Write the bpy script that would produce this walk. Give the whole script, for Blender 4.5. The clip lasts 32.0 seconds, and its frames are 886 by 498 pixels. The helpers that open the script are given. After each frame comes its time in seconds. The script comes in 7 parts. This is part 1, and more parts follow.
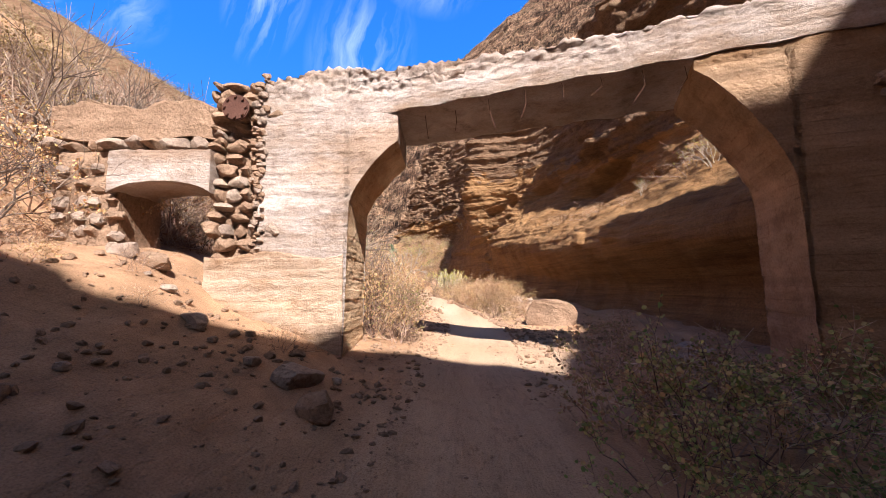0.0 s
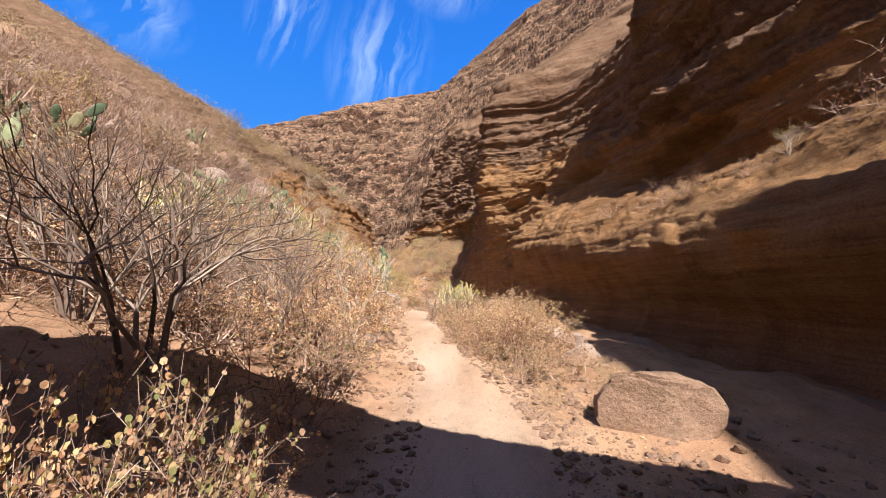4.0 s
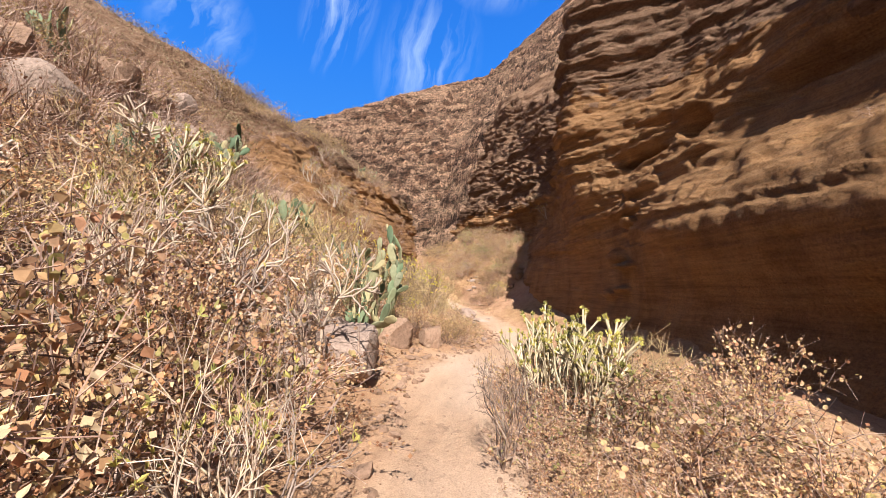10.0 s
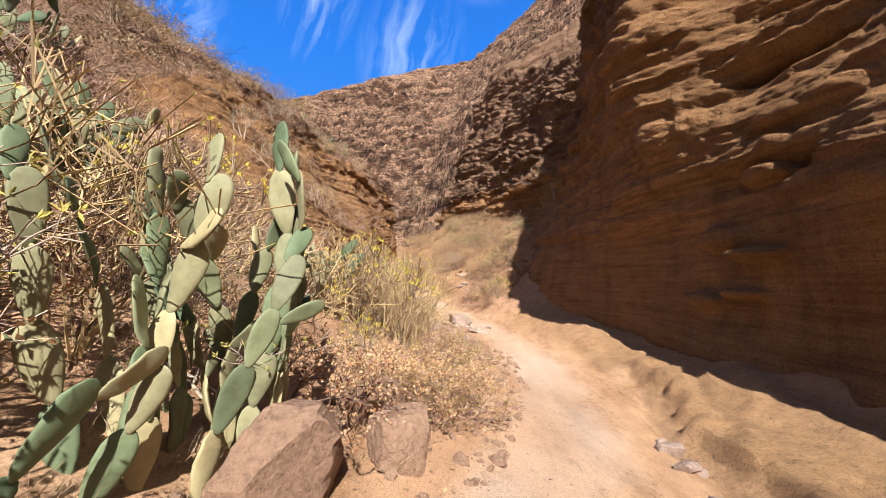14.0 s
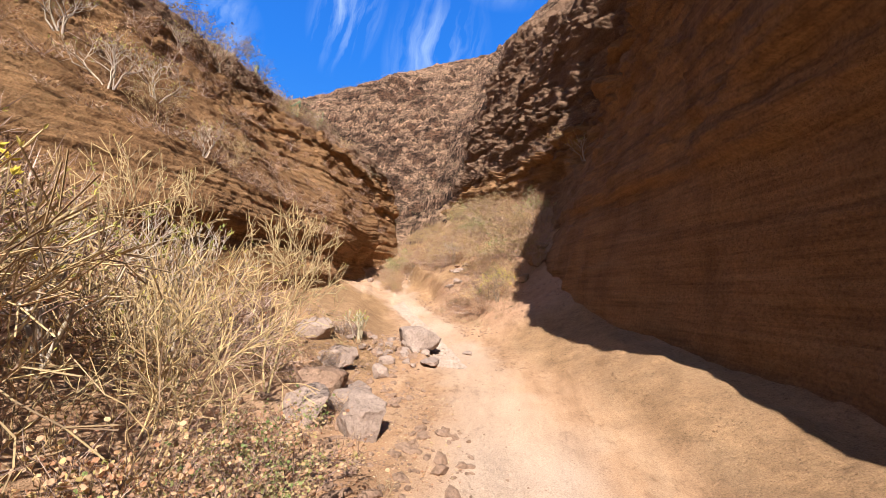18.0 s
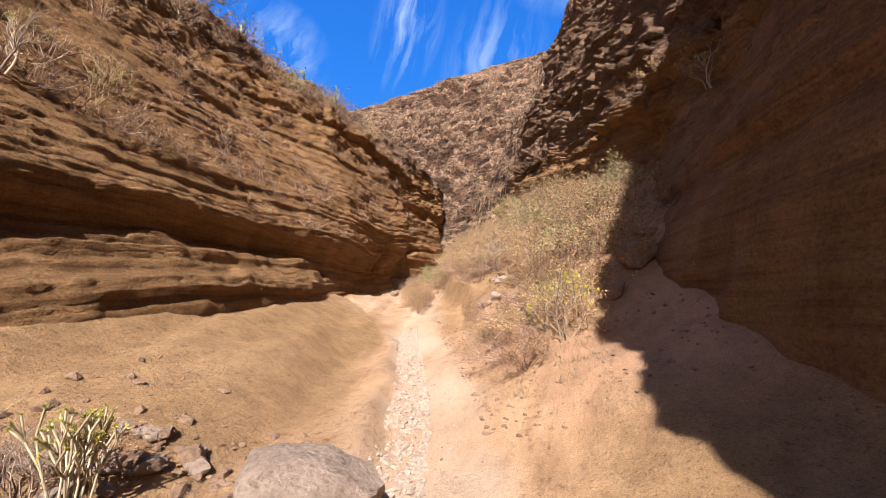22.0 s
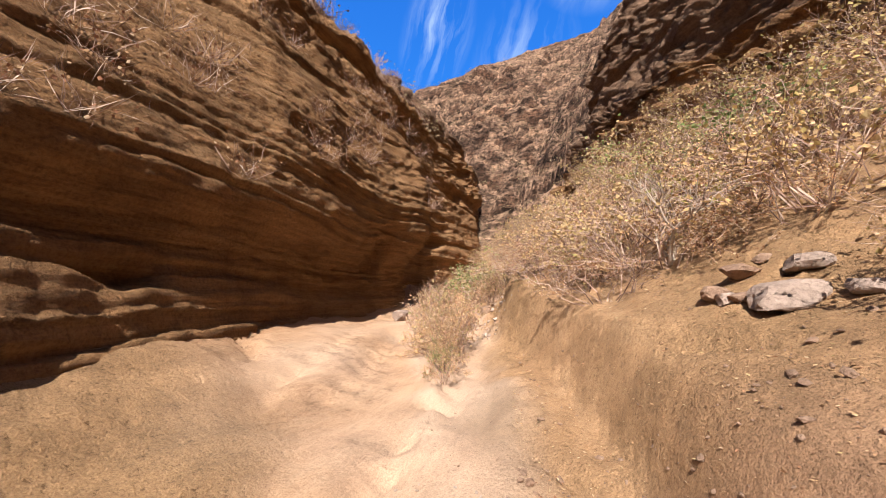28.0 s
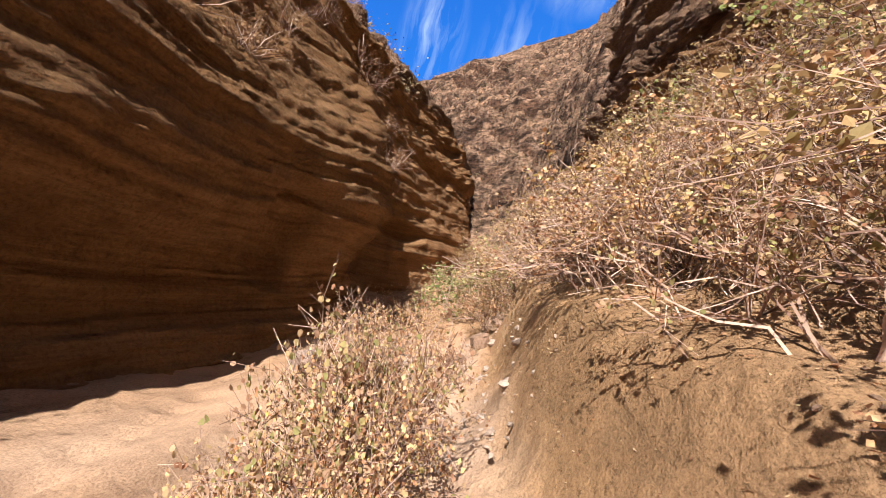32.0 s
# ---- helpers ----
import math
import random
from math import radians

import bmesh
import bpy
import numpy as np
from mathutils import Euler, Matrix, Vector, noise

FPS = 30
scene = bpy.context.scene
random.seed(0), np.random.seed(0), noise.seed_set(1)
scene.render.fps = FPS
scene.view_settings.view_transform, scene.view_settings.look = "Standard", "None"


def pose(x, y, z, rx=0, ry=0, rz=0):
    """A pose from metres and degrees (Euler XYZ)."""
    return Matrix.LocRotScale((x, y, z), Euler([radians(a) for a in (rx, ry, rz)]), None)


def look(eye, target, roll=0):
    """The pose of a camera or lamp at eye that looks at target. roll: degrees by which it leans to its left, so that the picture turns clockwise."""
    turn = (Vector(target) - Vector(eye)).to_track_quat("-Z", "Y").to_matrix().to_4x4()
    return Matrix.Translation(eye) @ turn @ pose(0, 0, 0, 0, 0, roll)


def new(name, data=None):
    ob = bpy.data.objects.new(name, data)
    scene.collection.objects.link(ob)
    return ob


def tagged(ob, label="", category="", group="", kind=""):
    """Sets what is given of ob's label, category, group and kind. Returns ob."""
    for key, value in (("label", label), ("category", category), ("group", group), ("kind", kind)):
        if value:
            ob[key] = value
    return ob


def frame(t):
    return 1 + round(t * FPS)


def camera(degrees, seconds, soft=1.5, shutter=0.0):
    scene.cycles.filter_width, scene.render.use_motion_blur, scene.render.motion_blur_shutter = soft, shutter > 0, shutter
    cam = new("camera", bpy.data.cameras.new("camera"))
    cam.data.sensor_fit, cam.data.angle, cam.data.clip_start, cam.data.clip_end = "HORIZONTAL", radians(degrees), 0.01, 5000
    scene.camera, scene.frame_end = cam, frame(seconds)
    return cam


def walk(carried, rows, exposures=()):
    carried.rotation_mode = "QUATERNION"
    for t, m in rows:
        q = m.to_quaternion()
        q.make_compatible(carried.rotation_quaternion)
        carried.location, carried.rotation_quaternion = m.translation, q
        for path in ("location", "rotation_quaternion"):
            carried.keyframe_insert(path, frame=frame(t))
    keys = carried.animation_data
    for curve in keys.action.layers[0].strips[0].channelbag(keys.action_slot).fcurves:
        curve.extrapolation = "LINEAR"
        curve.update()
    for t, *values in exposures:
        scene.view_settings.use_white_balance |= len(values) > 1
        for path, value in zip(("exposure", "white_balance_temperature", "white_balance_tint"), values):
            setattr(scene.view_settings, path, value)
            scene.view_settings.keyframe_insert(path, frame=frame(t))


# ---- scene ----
# seconds, eye, target, roll
ROWS = [
    (0.0, (0.000, -0.000, 1.500), (-0.012, 9.955, 2.451), -0.50),
    (0.5, (0.071, 0.689, 1.603), (0.005, 10.644, 2.548), -0.66),
    (1.0, (0.109, 1.337, 1.677), (0.026, 11.289, 2.656), -0.87),
    (1.5, (0.158, 1.952, 1.749), (0.054, 11.900, 2.758), -0.86),
    (2.0, (0.230, 2.558, 1.839), (0.086, 12.506, 2.851), -0.77),
    (2.5, (0.319, 3.249, 1.912), (0.138, 13.195, 2.927), -0.65),
    (3.0, (0.398, 3.923, 1.955), (0.123, 13.867, 2.976), -0.63),
    (3.5, (0.501, 4.570, 1.997), (0.125, 14.509, 3.026), -0.56),
    (4.0, (0.545, 5.230, 2.042), (0.069, 15.166, 3.060), -0.53),
    (4.5, (0.605, 5.893, 2.069), (0.015, 15.822, 3.096), -0.41),
    (5.0, (0.689, 6.612, 2.054), (-0.039, 16.530, 3.102), -0.20),
    (5.5, (0.772, 7.372, 2.024), (-0.105, 17.275, 3.099), -0.06),
    (6.0, (0.833, 8.158, 1.996), (-0.197, 18.044, 3.097), 0.03),
    (6.5, (0.847, 8.954, 1.989), (-0.328, 18.821, 3.105), 0.13),
    (7.0, (0.792, 9.744, 2.036), (-0.510, 19.596, 3.151), 0.24),
    (7.5, (0.655, 10.513, 2.098), (-0.763, 20.350, 3.202), 0.12),
    (8.0, (0.475, 11.287, 2.202), (-1.050, 21.111, 3.284), 0.05),
    (8.5, (0.281, 12.039, 2.336), (-1.319, 21.853, 3.391), 0.00),
    (9.0, (0.046, 12.751, 2.457), (-1.588, 22.562, 3.490), -0.09),
    (9.5, (-0.142, 13.455, 2.517), (-1.810, 23.263, 3.526), -0.08),
    (10.0, (-0.317, 14.171, 2.580), (-1.984, 23.982, 3.560), -0.07),
    (10.5, (-0.421, 14.906, 2.605), (-2.057, 24.725, 3.560), -0.04),
    (11.0, (-0.511, 15.623, 2.625), (-2.100, 25.453, 3.544), -0.04),
    (11.5, (-0.643, 16.331, 2.643), (-2.170, 26.174, 3.531), -0.04),
    (12.0, (-0.866, 16.912, 2.552), (-2.315, 26.766, 3.446), 0.27),
    (12.5, (-0.962, 17.666, 2.663), (-2.370, 27.529, 3.523), 0.08),
    (13.0, (-1.129, 18.385, 2.688), (-2.471, 28.259, 3.522), -0.04),
    (13.5, (-1.275, 19.035, 2.737), (-2.556, 28.919, 3.552), -0.08),
    (14.0, (-1.330, 19.672, 2.761), (-2.572, 29.562, 3.573), 0.09),
    (14.5, (-1.362, 20.368, 2.783), (-2.575, 30.260, 3.603), 0.28),
    (15.0, (-1.255, 21.196, 2.781), (-2.486, 31.086, 3.609), 0.17),
    (15.5, (-1.055, 22.110, 2.756), (-2.336, 31.993, 3.586), -0.01),
    (16.0, (-0.833, 23.063, 2.711), (-2.194, 32.934, 3.545), -0.18),
    (16.5, (-0.657, 24.007, 2.638), (-2.126, 33.862, 3.486), -0.27),
    (17.0, (-0.599, 24.895, 2.508), (-2.202, 34.726, 3.387), -0.08),
    (17.5, (-0.563, 25.740, 2.432), (-2.289, 35.547, 3.348), 0.07),
    (18.0, (-0.464, 26.518, 2.413), (-2.336, 36.294, 3.371), 0.12),
    (18.5, (-0.354, 27.259, 2.383), (-2.411, 36.994, 3.384), 0.10),
    (19.0, (-0.269, 27.977, 2.286), (-2.520, 37.664, 3.329), 0.08),
    (19.5, (-0.217, 28.747, 2.194), (-2.645, 38.387, 3.278), 0.06),
    (20.0, (-0.236, 29.582, 2.259), (-2.839, 39.171, 3.382), 0.12),
    (20.5, (-0.261, 30.321, 2.304), (-3.060, 39.851, 3.460), 0.11),
    (21.0, (-0.403, 31.119, 2.370), (-3.385, 40.590, 3.549), 0.15),
    (21.5, (-0.573, 31.888, 2.493), (-3.731, 41.300, 3.700), 0.07),
    (22.0, (-0.800, 32.573, 2.594), (-4.125, 41.922, 3.836), 0.07),
    (22.5, (-1.030, 33.310, 2.619), (-4.519, 42.595, 3.886), 0.09),
    (23.0, (-1.315, 34.067, 2.622), (-4.938, 43.298, 3.911), 0.13),
    (23.5, (-1.628, 34.831, 2.615), (-5.366, 44.013, 3.928), 0.06),
    (24.0, (-1.911, 35.654, 2.595), (-5.745, 44.794, 3.924), 0.01),
    (24.5, (-2.159, 36.492, 2.578), (-6.074, 45.595, 3.922), 0.07),
    (25.0, (-2.375, 37.263, 2.673), (-6.337, 46.348, 4.000), 0.50),
    (25.5, (-2.671, 37.974, 2.715), (-6.680, 47.038, 4.043), 0.57),
    (26.0, (-3.013, 38.681, 2.765), (-7.071, 47.721, 4.107), 0.46),
    (26.5, (-3.354, 39.359, 2.824), (-7.447, 48.380, 4.191), 0.22),
    (27.0, (-3.703, 39.994, 2.919), (-7.793, 49.015, 4.295), 0.07),
    (27.5, (-4.046, 40.597, 3.029), (-8.109, 49.630, 4.402), 0.07),
    (28.0, (-4.366, 41.176, 3.139), (-8.389, 50.228, 4.507), 0.22),
    (28.5, (-4.648, 41.742, 3.236), (-8.632, 50.811, 4.604), 0.47),
    (29.0, (-4.876, 42.303, 3.299), (-8.835, 51.382, 4.677), 0.60),
    (29.5, (-5.129, 42.857, 3.324), (-9.065, 51.942, 4.729), 0.44),
    (30.0, (-5.364, 43.484, 3.324), (-9.276, 52.574, 4.763), 0.30),
    (30.5, (-5.562, 44.074, 3.345), (-9.458, 53.168, 4.807), 0.18),
    (31.0, (-5.722, 44.714, 3.381), (-9.612, 53.809, 4.850), 0.18),
    (31.5, (-5.880, 45.374, 3.451), (-9.746, 54.478, 4.922), 0.39),
    (32.0, (-5.986, 46.007, 3.524), (-9.824, 55.126, 4.978), 0.81),
]
cam = camera(94.91, 32.0, 0.6)
walk(cam, [(t, look(e, g, r)) for t, e, g, r in ROWS], ((0.0, 1.38), (1.5, 1.42), (4.0, 1.12), (32.0, 1.12)))

# ---- light ----
SUN_TO = Vector((0.25, -1.07, 1.00)).normalized()
world = bpy.data.worlds.new("world")
scene.world = world
world.use_nodes = True
wn, wl = world.node_tree.nodes, world.node_tree.links
bg = wn["Background"]
sky = wn.new("ShaderNodeTexSky")
sky.sky_type, sky.sun_disc = "NISHITA", False
sky.sun_elevation = math.asin(SUN_TO.z)
sky.sun_rotation = math.atan2(SUN_TO.x, SUN_TO.y)
sky.altitude, sky.dust_density, sky.ozone_density = 600, 1.2, 0.6
wl.new(sky.outputs[0], bg.inputs[0])
bg.inputs[1].default_value = 0.05
sun = new("sun", bpy.data.lights.new("sun", "SUN"))
sun.data.energy, sun.data.angle, sun.data.color = 5.0, radians(0.55), (1.0, 0.96, 0.90)
sun.matrix_world = look(SUN_TO * 60, (0, 0, 0))


# ---- numbers ----
def lattice(ix, iy, iz, seed):
    h = (ix * 374761393 + iy * 668265263 + iz * 2147483647 + seed * 144665) & 0xFFFFFFFF
    h = ((h ^ (h >> 13)) * 1274126177) & 0xFFFFFFFF
    h = ((h ^ (h >> 16)) * 2246822519) & 0xFFFFFFFF
    return ((h ^ (h >> 15)) & 0xFFFFFF) / float(0xFFFFFF) * 2 - 1


def noise3(x, y, z, seed=0):
    x, y, z = np.broadcast_arrays(x, y, z)
    fx, fy, fz = np.floor(x), np.floor(y), np.floor(z)
    ix, iy, iz = fx.astype(np.int64), fy.astype(np.int64), fz.astype(np.int64)
    u, v, w = x - fx, y - fy, z - fz
    u, v, w = (a * a * a * (a * (a * 6 - 15) + 10) for a in (u, v, w))
    out = 0
    for dx in (0, 1):
        for dy in (0, 1):
            for dz in (0, 1):
                k = (u if dx else 1 - u) * (v if dy else 1 - v) * (w if dz else 1 - w)
                out = out + k * lattice(ix + dx, iy + dy, iz + dz, seed)
    return out


def fbm(x, y, z, octaves=4, seed=0, gain=0.5):
    out, a, f = 0, 1.0, 1.0
    for o in range(octaves):
        out = out + a * noise3(x * f, y * f, z * f, seed + o * 7)
        a, f = a * gain, f * 2.03
    return out


def along(table, y):
    """Smooth interpolation of the rows of a table (first column: the y along the canyon)."""
    t = np.array(table, float)
    k, vals = t[:, 0], t[:, 1:]
    y = np.clip(np.asarray(y, float), k[0], k[-1])
    i = np.clip(np.searchsorted(k, y, side="right") - 1, 0, len(k) - 2)
    slope = np.diff(vals, axis=0) / np.diff(k)[:, None]
    m = np.vstack([slope[:1], (slope[:-1] + slope[1:]) / 2, slope[-1:]])
    h = (k[i + 1] - k[i])[..., None]
    f = ((y - k[i]) / (k[i + 1] - k[i]))[..., None]
    a, b = vals[i], vals[i + 1]
    return ((2 * f**3 - 3 * f**2 + 1) * a + (f**3 - 2 * f**2 + f) * h * m[i]
            + (-2 * f**3 + 3 * f**2) * b + (f**3 - f**2) * h * m[i + 1])


def smooth(a, b, x):
    u = np.clip((x - a) / (b - a), 0, 1)
    return u * u * (3 - 2 * u)


def grid_mesh(name, p, mat, smooth_faces=True):
    """One sheet from an array of points (rows, columns, 3)."""
    n, m = p.shape[:2]
    i = np.arange(n * m).reshape(n, m)
    f = np.stack([i[:-1, :-1], i[:-1, 1:], i[1:, 1:], i[1:, :-1]], -1).reshape(-1, 4)
    me = bpy.data.meshes.new(name)
    me.vertices.add(n * m)
    me.vertices.foreach_set("co", p.reshape(-1).astype(np.float32))
    me.loops.add(len(f) * 4)
    me.loops.foreach_set("vertex_index", f.reshape(-1).astype(np.int32))
    me.polygons.add(len(f))
    me.polygons.foreach_set("loop_start", np.arange(0, len(f) * 4, 4, dtype=np.int32))
    me.polygons.foreach_set("use_smooth", np.full(len(f), smooth_faces))
    me.update(calc_edges=True)
    me.validate()
    me.materials.append(mat)
    return me


# ---- materials ----
def material(name):
    m = bpy.data.materials.new(name)
    m.use_nodes = True
    return m, m.node_tree.nodes, m.node_tree.links, m.node_tree.nodes["Principled BSDF"]


def ramp_of(nodes, stops):
    r = nodes.new("ShaderNodeValToRGB")
    e = r.color_ramp.elements
    while len(e) < len(stops):
        e.new(0.5)
    for el, (pos, col) in zip(e, stops):
        el.position, el.color = pos, (*col, 1)
    return r


def noise_of(nodes, links, src, scale, detail=6, rough=0.6, stretch=None):
    if stretch:
        mp = nodes.new("ShaderNodeMapping")
        mp.inputs["Scale"].default_value = stretch
        links.new(src, mp.inputs[0])
        src = mp.outputs[0]
    n = nodes.new("ShaderNodeTexNoise")
    n.inputs["Scale"].default_value, n.inputs["Detail"].default_value = scale, detail
    n.inputs["Roughness"].default_value = rough
    links.new(src, n.inputs["Vector"])
    return n.outputs["Fac"]


def mixed(nodes, links, fac, a, b, mode="MIX"):
    mx = nodes.new("ShaderNodeMix")
    mx.data_type, mx.blend_type = "RGBA", mode
    for sock, val in ((mx.inputs[0], fac), (mx.inputs[6], a), (mx.inputs[7], b)):
        if isinstance(val, (int, float)):
            sock.default_value = val
        elif isinstance(val, tuple):
            sock.default_value = (*val, 1)
        else:
            links.new(val, sock)
    return mx.outputs[2]


def bumped(nodes, links, bsdf, layers):
    last = None
    for height, strength, dist in layers:
        b = nodes.new("ShaderNodeBump")
        b.inputs["Strength"].default_value, b.inputs["Distance"].default_value = strength, dist
        links.new(height, b.inputs["Height"])
        if last:
            links.new(last, b.inputs["Normal"])
        last = b.outputs[0]
    links.new(last, bsdf.inputs["Normal"])


def earth(name, dark, mid, light, layered=0.0, grit=30.0, big=0.35, relief=0.03, flow=0.0):
    """Rock or soil: two scales of colour, optional bedding across z, grit in the relief."""
    m, n, l, b = material(name)
    g = n.new("ShaderNodeNewGeometry").outputs["Position"]
    a = noise_of(n, l, g, big, 8, 0.62)
    c = noise_of(n, l, g, 3.1, 8, 0.65)
    r = ramp_of(n, ((0.25, dark), (0.5, mid), (0.75, light)))
    l.new(a, r.inputs[0])
    r2 = ramp_of(n, ((0.3, tuple(v * 0.72 for v in mid)), (0.7, tuple(min(1, v * 1.22) for v in mid))))
    l.new(c, r2.inputs[0])
    col = mixed(n, l, 0.5, r.outputs[0], r2.outputs[0])
    layers = []
    if layered:
        lam = noise_of(n, l, g, 1.0, 6, 0.75, (0.5, 0.5, 15.0))
        r12 = ramp_of(n, ((0.34, (0.42, 0.40, 0.38)), (0.47, (0.9, 0.9, 0.9)), (0.66, (1.38, 1.34, 1.28))))
        l.new(lam, r12.inputs[0])
        run2 = noise_of(n, l, g, 1.0, 5, 0.65, (1.3, 1.3, 0.16))
        r13 = ramp_of(n, ((0.36, (0.62, 0.58, 0.55)), (0.5, (1, 1, 1)), (0.66, (1.2, 1.17, 1.12))))
        l.new(run2, r13.inputs[0])
        col = mixed(n, l, 0.8, mixed(n, l, 0.75, col, r12.outputs[0], "MULTIPLY"), r13.outputs[0], "MULTIPLY")
        layers.append((lam, 0.9, 0.05))
        bed = noise_of(n, l, g, 1.0, 8, 0.72, (0.34, 0.34, 3.6))
        r3 = ramp_of(n, ((0.3, tuple(v * 0.62 for v in dark)), (0.5, mid), (0.68, light)))
        l.new(bed, r3.inputs[0])
        col = mixed(n, l, layered, col, r3.outputs[0])
        layers.append((bed, 0.8, 0.16))
    if flow:
        run = noise_of(n, l, g, 1.0, 6, 0.65, (2.6, 0.5, 2.0))
        r7 = ramp_of(n, ((0.34, tuple(v * 0.74 for v in dark)), (0.5, mid), (0.66, light)))
        l.new(run, r7.inputs[0])
        col = mixed(n, l, flow, col, r7.outputs[0])
        crumb = noise_of(n, l, g, 11, 8, 0.7, (1.0, 0.6, 1.0))
        where = noise_of(n, l, g, 0.9, 5, 0.65, (1.6, 0.5, 1.0))
        r9 = ramp_of(n, ((0.36, (0.52, 0.46, 0.42)), (0.47, (1, 1, 1)), (0.66, (1.12, 1.1, 1.06))))
        l.new(crumb, r9.inputs[0])
        r10 = ramp_of(n, ((0.42, (0.12, 0.12, 0.12)), (0.6, (0.9, 0.9, 0.9))))
        l.new(where, r10.inputs[0])
        col = mixed(n, l, r10.outputs[0], col, mixed(n, l, 1.0, col, r9.outputs[0], "MULTIPLY"))
        rough = mixed(n, l, r10.outputs[0], (0.6, 0.6, 0.6), crumb)
        layers.append((rough, 1.0, 0.05))
        layers.append((run, 0.6, 0.10))
        for layer, tint in (("bare_tuff", (0.375, 0.222, 0.115)), ("red_earth", (0.37, 0.212, 0.132))):
            att = n.new("ShaderNodeAttribute")
            att.attribute_name = layer
            shade = ramp_of(n, ((0.3, tuple(v * 0.72 for v in tint)), (0.7, tuple(v * 1.25 for v in tint))))
            l.new(c, shade.inputs[0])
            col = mixed(n, l, att.outputs["Fac"], col, shade.outputs[0])
            if layer == "bare_tuff":
                pit = noise_of(n, l, g, 19, 5, 0.75)
                r14 = ramp_of(n, ((0.34, (0.45, 0.41, 0.37)), (0.42, (0.97, 0.97, 0.97)), (0.66, (1.25, 1.23, 1.2))))
                l.new(pit, r14.inputs[0])
                col = mixed(n, l, att.outputs["Fac"], col, mixed(n, l, 1.0, col, r14.outputs[0], "MULTIPLY"))
                layers.append((mixed(n, l, att.outputs["Fac"], (0.5, 0.5, 0.5), pit), 1.0, 0.08))
        att = n.new("ShaderNodeAttribute")
        att.attribute_name = "trodden_shaded"
        col = mixed(n, l, att.outputs["Fac"], col, (0.52, 0.385, 0.295))
    fine = noise_of(n, l, g, grit, 9, 0.7)
    r4 = ramp_of(n, ((0.32, (0.5, 0.48, 0.46)), (0.5, (0.95, 0.95, 0.95)), (0.7, (1.25, 1.25, 1.25))))
    l.new(fine, r4.inputs[0])
    col = mixed(n, l, 0.75, col, r4.outputs[0], "MULTIPLY")
    l.new(col, b.inputs["Base Color"])
    b.inputs["Roughness"].default_value = 0.95
    b.inputs["Specular IOR Level"].default_value = 0.15
    pits = noise_of(n, l, g, grit * 0.3, 5, 0.6)
    bumped(n, l, b, layers + [(c, 0.8, relief * 4), (pits, 0.7, relief * 2.2), (fine, 1.0, relief * 1.6)])
    return m


MAT_SAND = earth("sandy_soil", (0.30, 0.158, 0.082), (0.41, 0.243, 0.142), (0.50, 0.332, 0.21), 0, 70, 0.5, 0.004, 0.55)
MAT_TUFF = earth("ochre_tuff", (0.17, 0.08, 0.036), (0.29, 0.155, 0.074), (0.42, 0.25, 0.13), 0.38, 24, 0.3, 0.03)
MAT_UPPER = earth("dark_upper_rock", (0.10, 0.055, 0.036), (0.225, 0.132, 0.084), (0.36, 0.24, 0.165), 0.5, 12, 0.35, 0.06)
MAT_CLIFF = earth("weathered_cliff", (0.19, 0.125, 0.098), (0.35, 0.24, 0.185), (0.52, 0.38, 0.30), 0.15, 2.2, 0.13, 0.5)


def crags(m):
    """Dark outcropping rock and pale scree over a mountain's rock."""
    n, l = m.node_tree.nodes, m.node_tree.links
    b = n["Principled BSDF"]
    g = n.new("ShaderNodeNewGeometry").outputs["Position"]
    old = b.inputs["Base Color"].links[0].from_socket
    a = noise_of(n, l, g, 0.42, 8, 0.68, (0.55, 0.55, 1.5))
    r = ramp_of(n, ((0.40, (0.24, 0.21, 0.20)), (0.49, (0.95, 0.92, 0.9)), (0.66, (1.5, 1.4, 1.28))))
    l.new(a, r.inputs[0])
    c = noise_of(n, l, g, 1.6, 6, 0.7, (0.8, 0.8, 1.6))
    r2 = ramp_of(n, ((0.40, (0.45, 0.43, 0.42)), (0.55, (1.1, 1.1, 1.1))))
    l.new(c, r2.inputs[0])
    tuft = noise_of(n, l, g, 2.1, 4, 0.75)
    r3 = ramp_of(n, ((0.40, (0.30, 0.27, 0.22)), (0.47, (0.95, 0.93, 0.92)), (0.62, (1.45, 1.38, 1.3))))
    l.new(tuft, r3.inputs[0])
    old = mixed(n, l, 0.9, old, r3.outputs[0], "MULTIPLY")
    col = mixed(n, l, 0.85, mixed(n, l, 0.9, old, r.outputs[0], "MULTIPLY"), r2.outputs[0], "MULTIPLY")
    l.new(col, b.inputs["Base Color"])


crags(MAT_CLIFF)


